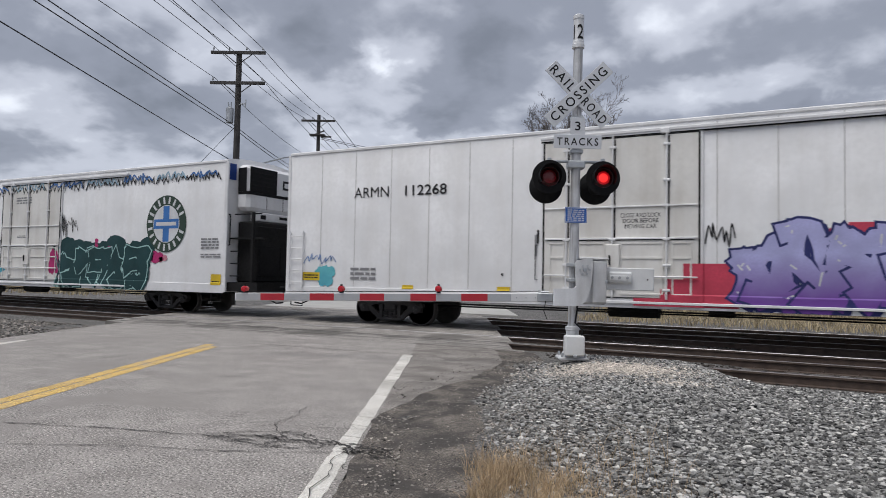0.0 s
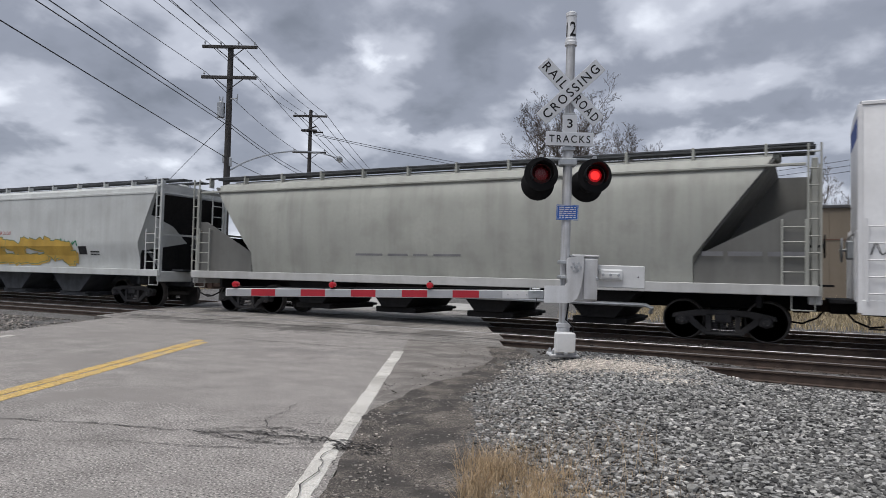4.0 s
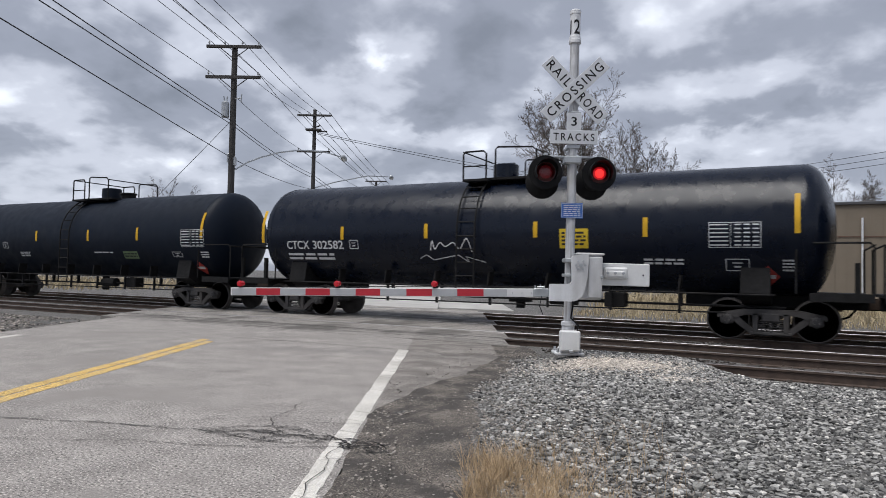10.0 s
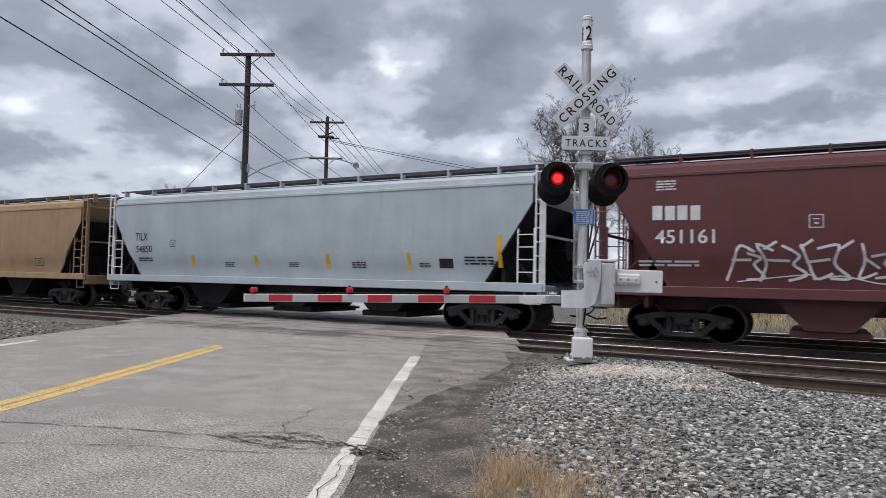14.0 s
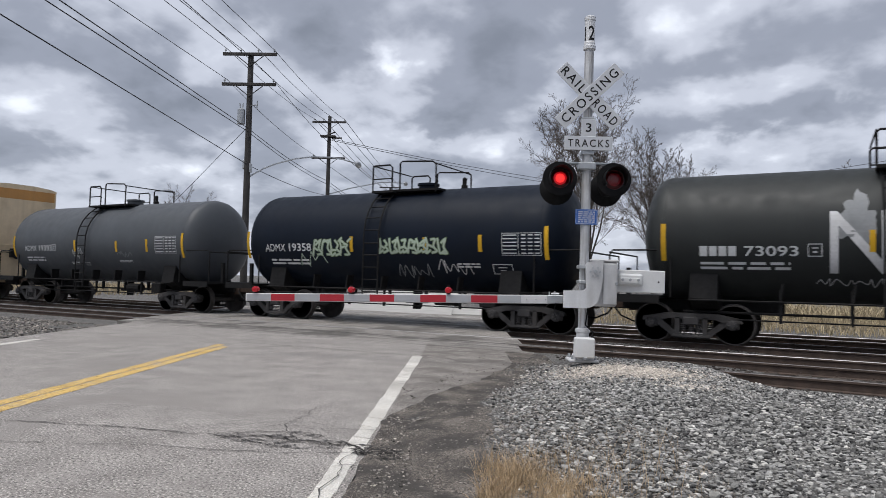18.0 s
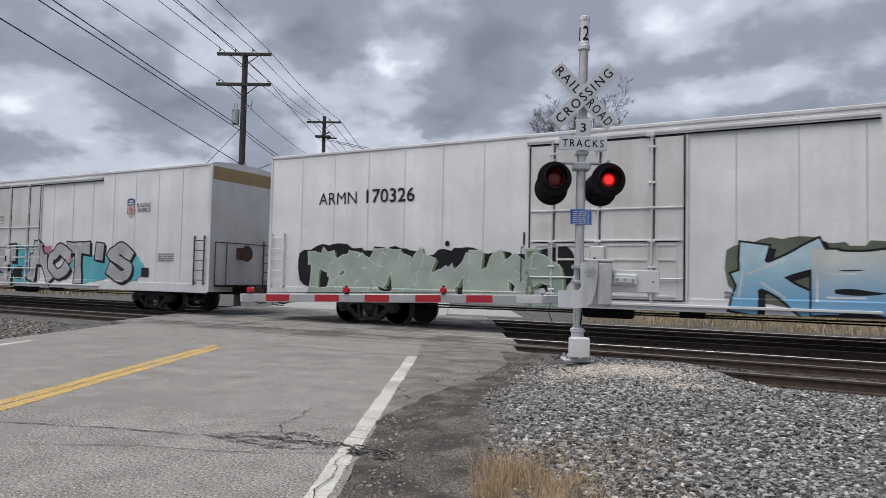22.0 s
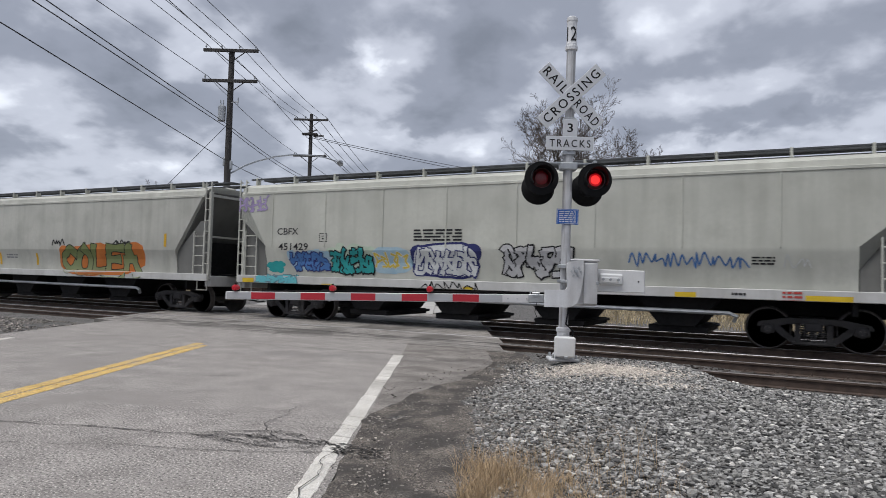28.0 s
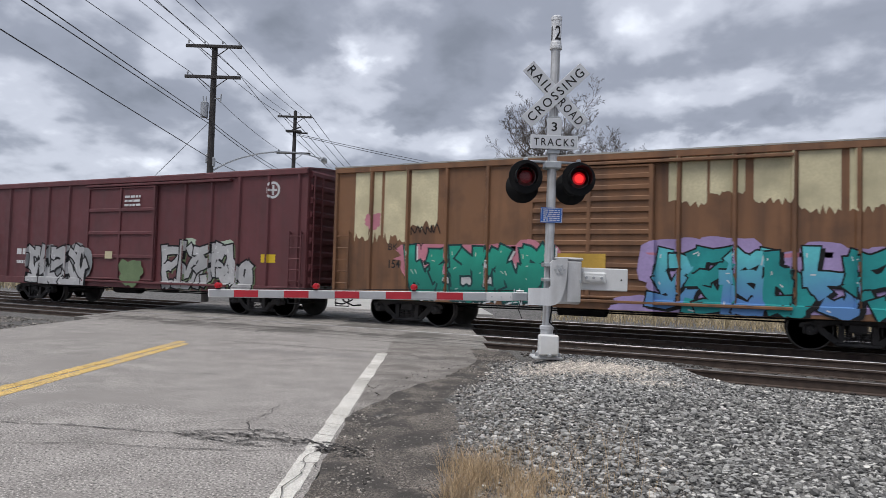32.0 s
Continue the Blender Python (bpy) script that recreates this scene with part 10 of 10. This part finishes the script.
# ---- beyond the tracks: building, field, bare trees ----
def make_building():
    b = thing("warehouse", Matrix.Translation((-6.5, 46.6, -0.1)), "long low tan metal warehouse beyond the tracks", "building")
    w, d, h = 34.0, 18.0, 6.1
    wall = part("wall", Geo().box(0, w, 0, d, 0, h), TAN_WALL, b, "tan metal wall")
    x = 0.3
    while x < w:
        part("wall_rib", Geo().box(x - 0.02, x + 0.02, -0.03, 0, 0.1, h - 0.15), TAN_WALL, wall)
        x += 0.6
    part("roof_edge", Geo().box(-0.12, w + 0.12, -0.14, 0.1, h - 0.12, h + 0.06, 0.02), mat("dark_roof_edge", (0.07, 0.07, 0.075), 0.6), b)
    part("wall_seam", Geo().box(0, w, -0.045, -0.0305, 4.08, 4.14), mat("rust_seam", (0.13, 0.07, 0.05), 0.8), wall)
    part("base_strip", Geo().box(0, w, -0.06, -0.0305, 0.0, 0.5), CONCRETE, wall)
    part("wall_panel", Geo().box(4.2, 5.3, -0.06, -0.0305, 0.9, 2.1, 0.01), mat("white_panel", (0.6, 0.6, 0.58), 0.6), b, "pale wall panel")
    s = part("sign_board", Geo().box(0.9, 2.9, -0.14, -0.05, 3.1, 4.0, 0.02), SIGN_WHITE, b, "white sign board with a blue band")
    part("sign_band", Geo().box(0.92, 2.88, -0.15, -0.141, 3.12, 3.4), SIGN_BLUE, s)
    part("small_print", Geo().box(1.1, 2.7, -0.15, -0.141, 3.72, 3.84).box(1.2, 2.5, -0.15, -0.141, 3.52, 3.62), SIGN_BLUE, s)
    for x in (3.6, 9.5, 15.4):
        part("downpipe", Geo().tube((x, -0.12, 0.2), (x, -0.12, 5.2), 0.06, 8), SILVER, b)


def make_tree(x, y, h, width, seed, stems=3, levels=5):
    """A bare tree: limbs sweep up and out of a short trunk and branch again and again into fine twigs."""
    rnd = random.Random(seed)
    t = thing("bare_tree", Matrix.Translation((x, y, -0.15)), "bare leafless tree with fine brown twigs", "tree", "bare trees beyond the tracks")
    trunk, twigs = Geo(), Geo()
    wide = width / h

    def grow(p, d, length, r, level):
        n = (5, 5, 4, 3, 2, 2)[level]
        kids = (0, 10, 8, 7, 5, 0)[level] if level < levels else 0
        q, dd, path = p, d, [p]
        for k in range(n):
            dd = (dd + Vector((rnd.gauss(0, 0.13), rnd.gauss(0, 0.13), rnd.gauss(0.08, 0.06)))).normalized()
            nq = q + dd * length / n
            ra, rb = r * (1 - 0.75 * k / n), r * (1 - 0.75 * (k + 1) / n)
            (trunk if level < 2 else twigs).tube(q, nq, max(0.0065, ra), 6 if level < 2 else 3, max(0.005, rb), caps=level < 2)
            q = nq
            path.append(q)
        for c in range(kids):
            f = 0.22 + 0.78 * (c + rnd.random()) / kids
            i = min(n - 1, int(f * n))
            base = path[i].lerp(path[i + 1], f * n - i)
            axis = (path[i + 1] - path[i]).normalized()
            side = Vector((rnd.gauss(0, 1), rnd.gauss(0, 1), rnd.gauss(0, 0.7)))
            side = (side - axis * side.dot(axis)).normalized()
            open_ = rnd.uniform(0.45, 0.95)
            grow(base, (axis * math.cos(open_) + side * math.sin(open_)).normalized(), length * rnd.uniform(0.3, 0.5) * (1.15 - 0.45 * f), max(0.007, r * 0.4), level + 1)
    foot = 0.2 * h
    trunk.tube((0, 0, 0), (0, 0, foot), h * 0.017, 8, h * 0.013)
    for k in range(stems):
        a = 6.283 * (k + rnd.uniform(-0.25, 0.25)) / stems
        lean = wide * rnd.uniform(0.1, 0.62) if k else 0.05
        grow(Vector((0, 0, foot * rnd.uniform(0.8, 0.98))), Vector((lean * math.cos(a), lean * math.sin(a), 1)).normalized(), h * (0.76 if k == 0 else rnd.uniform(0.55, 0.72)), h * 0.0062, 1)
    part("trunk", trunk, BARK, t)
    tagged(part("crown", twigs, TWIG, t, "bare crown of fine twigs", smooth=False), kind="stuff")


def blades(name, label, spots, material, seed, category="grass", kind="stuff"):
    """Many bent grass blades; spots: (x, y, z, height, width)."""
    rnd = random.Random(seed)
    vs, fs = [], []
    for x, y, z, h, w in spots:
        a, lean = rnd.uniform(0, 6.28), rnd.uniform(0.1, 0.95)
        c, s = math.cos(a), math.sin(a)
        k = len(vs)
        b = rnd.uniform(0, 6.28)
        wx, wy = w * math.cos(b), w * math.sin(b)
        for f, ww in ((0.0, 1.0), (0.5, 0.8), (0.85, 0.45)):
            ox, oy, oz = c * lean * h * f * f, s * lean * h * f * f, h * f * (1 - 0.2 * lean * f)
            vs += [(x + ox - wx * ww, y + oy - wy * ww, z + oz), (x + ox + wx * ww, y + oy + wy * ww, z + oz)]
        vs.append((x + c * lean * h, y + s * lean * h, z + h * (1 - 0.25 * lean)))
        fs += [(k, k + 1, k + 3, k + 2), (k + 2, k + 3, k + 5, k + 4), (k + 4, k + 5, k + 6)]
    me = bpy.data.meshes.new(name)
    me.from_pydata(vs, [], fs)
    me.materials.append(material)
    return tagged(part(name, me, material), label, category, kind=kind)


def make_field():
    rnd = random.Random(3)
    spots = []
    for _ in range(15000):
        x, y = rnd.uniform(-9, 26), rnd.uniform(31.5, 44)
        spots.append((x, y, -0.12, rnd.uniform(0.5, 1.25) * (0.75 + 0.4 * noise.noise((x * 0.4, y * 0.4, 1))), 0.018))
    for _ in range(7000):
        x, y = rnd.uniform(-95, -38), rnd.uniform(26, 46)
        spots.append((x, y, -0.12, rnd.uniform(0.3, 0.8), 0.03))
    for _ in range(9000):
        x, y = rnd.uniform(-8, 18), rnd.uniform(24.5, 31.8)
        if lateral(x, y) < 2.7:
            continue
        spots.append((x, y, -0.12, rnd.uniform(0.1, 0.4), 0.012))
    blades("field_grass", "tall dry tan grass beyond the tracks", spots, DRY_FIELD, 4)


def make_tuft():
    rnd = random.Random(8)
    spots = []
    while len(spots) < 4600:
        al, lat = rnd.uniform(3.2, 5.1), 0.12 + abs(rnd.gauss(0.24, 0.36))
        thick = (1 - smooth(4.3, 5.1, al)) * (1 - 0.85 * smooth(0.6, 1.35, lat)) * (0.35 + 0.65 * smooth(0.12, 0.34, lat))
        if rnd.random() > thick or noise.noise((al * 3.1, lat * 3.6, 4.0)) < rnd.uniform(-0.4, 0.15):
            continue
        x, y = -0.46 * al + 0.888 * lat, 0.888 * al + 0.46 * lat
        tall = 1.0 - 0.55 * smooth(0.45, 1.1, lat)
        spots.append((x, y, ground_z(x, y) - 0.01, rnd.uniform(0.05, 0.23) * tall, 0.0016))
    for _ in range(240):
        al, lat = rnd.uniform(3.5, 4.9), rnd.uniform(0.12, 1.5)
        x, y = -0.46 * al + 0.888 * lat, 0.888 * al + 0.46 * lat
        if rnd.random() < 1 - 0.6 * smooth(0.5, 1.4, lat):
            spots.append((x, y, ground_z(x, y) - 0.01, rnd.uniform(0.2, 0.40), 0.0013))
    blades("dry_grass_tuft", "tuft of dry straw-coloured grass at the gravel's edge", spots, DRY_GRASS, 9)


make_building()
for spec in ((-13.6, 44.2, 13.2, 9.2, 11, 9), (-11.4, 54.0, 12.2, 8.5, 12, 7), (-9.5, 54.5, 9.5, 6.5, 13, 6), (-64.2, 55.0, 10.5, 8.0, 14, 5),
             (0.5, 70.0, 11.0, 6.0, 15, 4), (4.5, 73.0, 10.5, 6.0, 16, 4)):
    make_tree(*spec)
make_field()
make_tuft()


# ---- loose ground cover, last ----
def shoulder_edge(y):
    return 0.32 + 0.55 * smooth(6.5, 9.5, y) + 0.9 * smooth(9.6, 11.5, y) + 0.22 * noise.noise((y * 0.8, 3.3, 0)) + 0.12 * noise.noise((y * 2.9, 1.1, 0))


def shoulder_start(y):
    """Where the asphalt ends: along the edge line, then flaring out towards the crossing."""
    return -0.705 + 0.45 * smooth(5.4, 7.2, y) + 0.55 * smooth(6.8, 8.5, y) + 0.55 * smooth(8.2, 10.5, y) + 0.03 * noise.noise((y * 2.3, 7.0, 0)) + 0.03 * noise.noise((y * 9.0, 2.0, 0)) + 0.06 * smooth(7, 8, y) * noise.noise((y * 2.3, 1.0, 0))


def make_shoulder():
    vs, fs, cols = [], [], 9
    ys = [-8 + 0.125 * k for k in range(161)]
    for y in ys:
        e = shoulder_edge(y)
        for i in range(cols):
            start = shoulder_start(y)
            e = max(e, start + 0.25)
            lat = start + (e - start) * i / (cols - 1)
            x = x_at(lat, y)
            vs.append((x, y, max(ground_z(x, y) + 0.008, 0.006 if lat < start + 0.7 else -1) - (0.012 if i == cols - 1 else 0)))
    for j in range(len(ys) - 1):
        for i in range(cols - 1):
            k = j * cols + i
            fs.append((k, k + 1, k + 1 + cols, k + cols))
    tagged(part("road_shoulder", Geo().add(vs, fs), SHOULDER), "dark packed dirt and gravel road shoulder", "shoulder", kind="structure")


def stone_cloud(name, label, count, place, size, material, seed):
    """Many faceted stones in one mesh. place(rnd): x, y or None; size: smallest and largest radius."""
    rnd = random.Random(seed)
    bm = bmesh.new()
    bmesh.ops.create_icosphere(bm, subdivisions=1, radius=1)
    base = np.array([v.co[:] for v in bm.verts])
    tri = np.array([[v.index for v in f.verts] for f in bm.faces])
    bm.free()
    rs = np.random.RandomState(seed)
    pts = []
    while len(pts) < count:
        p = place(rnd)
        if p:
            pts.append((p[0], p[1], max(ground_z(*p), 0.004 if -1 < lateral(*p) < shoulder_start(p[1]) + 0.7 else -1)))
    pts = np.array(pts)
    n = len(pts)
    r = size[0] + (size[1] - size[0]) * rs.rand(n, 1, 1) ** 2
    v = base[None] * (1 + 0.45 * (rs.rand(n, len(base), 1) - 0.5) * 2)
    v = v * (0.7 + 0.6 * rs.rand(n, 1, 3)) * np.array([1, 1, 0.58]) * r
    a = rs.rand(n) * 6.283
    c, s = np.cos(a)[:, None], np.sin(a)[:, None]
    out = np.stack([v[..., 0] * c - v[..., 1] * s, v[..., 0] * s + v[..., 1] * c, v[..., 2]], -1)
    out += pts[:, None, :] + np.array([0, 0, 1]) * r * (rs.rand(n, 1, 1) * 0.5 + 0.1)
    faces = (tri[None] + (np.arange(n) * len(base))[:, None, None]).reshape(-1, 3)
    me = bpy.data.meshes.new(name)
    me.from_pydata(out.reshape(-1, 3).tolist(), [], faces.tolist())
    me.materials.append(material)
    return tagged(part(name, me, material, smooth=False), label, "gravel", kind="stuff")


# limits the stones to the ground in the camera's view, plus a margin
def in_view_wedge(x, y, margin=0.0):
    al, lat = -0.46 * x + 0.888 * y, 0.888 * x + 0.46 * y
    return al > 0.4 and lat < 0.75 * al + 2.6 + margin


def make_gravel():
    def bed(rnd):
        y = 0.2 + 11.5 * rnd.random() ** 1.15
        lat = rnd.uniform(0.1, 9.5)
        x = x_at(lat, y)
        e = shoulder_edge(y)
        if not in_view_wedge(x, y) or y > 11.2 - 0.75 * smooth(-1.6, -0.6, x) or lat < e - 0.1 + abs(rnd.gauss(0, 0.45)):
            return None
        if ((x + 2.3) / 1.05) ** 2 + ((y - 9.35) / 0.7) ** 2 < rnd.uniform(0.3, 1.2):
            return None
        return x, y
    gravel = stone_cloud("gravel_bed", "bed of crushed grey ballast stone beside the road", 84000, bed, (0.006, 0.0235), STONE, 1)

    def sparse(rnd):
        y, lat = 1.0 + 10.3 * rnd.random() ** 1.2, rnd.uniform(-0.72, 1.6)
        x = x_at(lat, y)
        over = lat - shoulder_start(y)
        return (x, y) if in_view_wedge(x, y) and over > -0.55 and (over > 0.02 or y > 6.5) and rnd.random() < (0.3 + 0.7 * over if over > 0 else 0.05) and noise.noise((x * 3, y * 3, 0)) > -0.35 else None
    stone_cloud("shoulder_pebbles", "small pebbles strewn on the dirt shoulder", 52000, sparse, (0.003, 0.0125), PEBBLE, 2)

    def pale(rnd):
        x, y = (rnd.gauss(-2.3, 0.55), rnd.gauss(9.35, 0.42)) if rnd.random() < 0.93 else (rnd.gauss(-1.3, 0.2), rnd.gauss(8.35, 0.13))
        return (x, y) if y < 10.9 and x > -4 else None
    stone_cloud("pale_gravel", "pale tan gravel around the mast's base", 9500, pale, (0.006, 0.019), PALE_STONE, 3)

    def left_side(rnd):
        y, lat = rnd.uniform(6.0, 12.0), rnd.uniform(-14.5, -9.2)
        return x_at(lat, y), y
    stone_cloud("roadside_gravel", "grey gravel on the far side of the road", 6000, left_side, (0.012, 0.032), PEBBLE, 5)

    def track_side(rnd):
        y = rnd.choice((rnd.uniform(11.4, 13.3), rnd.uniform(13.7, 14.8), rnd.uniform(15.2, 16.8)))
        lat = rnd.uniform(1.9, 15)
        x = x_at(lat, y)
        return x, y
    stone_cloud("track_ballast", "dark ballast stones between the rails", 5000, track_side, (0.02, 0.045), BALLAST, 6)
    # the larger stones, one by one
    rnd = random.Random(44)
    shapes = []
    for k in range(6):
        bm = bmesh.new()
        bmesh.ops.create_icosphere(bm, subdivisions=1, radius=1)
        for v in bm.verts:
            v.co *= 1 + rnd.uniform(-0.25, 0.25)
            v.co.z *= 0.7
        me = bpy.data.meshes.new("stone")
        bm.to_mesh(me)
        bm.free()
        me.materials.append(STONE_OBJ)
        shapes.append(me)
    made = 0
    while made < 280:
        y, lat = rnd.uniform(1.8, 7.5), rnd.uniform(0.5, 6)
        x = x_at(lat, y)
        if not in_view_wedge(x, y, -0.4):
            continue
        r = rnd.uniform(0.018, 0.034)
        ob = part("stone", rnd.choice(shapes), None, gravel)
        ob.matrix_basis = Matrix.Translation((x, y, ground_z(x, y) + r * 0.75)) @ Euler((rnd.uniform(-0.5, 0.5), rnd.uniform(-0.5, 0.5), rnd.uniform(0, 6.3))).to_matrix().to_4x4() @ Matrix.Diagonal((r * rnd.uniform(0.8, 1.3), r, r * rnd.uniform(0.8, 1.1), 1))
        made += 1


make_shoulder()
make_gravel()


# ---- motion of the train ----
def motions():
    # the two flashers take turns; added discs swing lit faces forward to imitate blinking
    beat, first = 0.7425, 0.05
    for lamp, turned in zip(FLASHERS, (180, 0)):
        rows = [(0, pose(0, 0, 0, 0, 0, turned))]
        for k in range(44):
            when = (first + k * beat) * FPS
            at = round(when)
            whole = round(at / FPS) * FPS
            if at - 1 < whole < at + 2:
                at = whole + 1 if when >= whole else whole - 2
            if (at + 2) / FPS > 32:
                break
            rows += [((at - 1 + q) / FPS, pose(0, 0, 0, 0, 0, turned + 60 * q)) for q in range(4)]
            turned += 180
        walk(lamp, rows + [(32, pose(0, 0, 0, 0, 0, turned))])
    for car, x in MOVING:
        walk(car, [(0.5 * k, Matrix.Translation((x + TRAVEL[k], TRACK_Y, 0))) for k in range(65)])
    # every axle turns as far as the train rolls
    for group, q in zip(WHEELSETS, (-0.889, 0.889)):
        rows = []
        for k in range(961):
            a, f = divmod(k / 15, 1)
            a = int(a)
            gone = TRAVEL[a] + (TRAVEL[min(a + 1, 64)] - TRAVEL[a]) * f
            rows.append((k / 30, Matrix.Translation((q, 0, 0.457)) @ Matrix.Rotation(gone / 0.457, 4, "Y")))
        walk(group[0], rows)
        keys = group[0].animation_data
        for w in group[1:]:
            w.rotation_mode = "QUATERNION"
            w.animation_data_create()
            w.animation_data.action = keys.action
            w.animation_data.action_slot = keys.action_slot


motions()
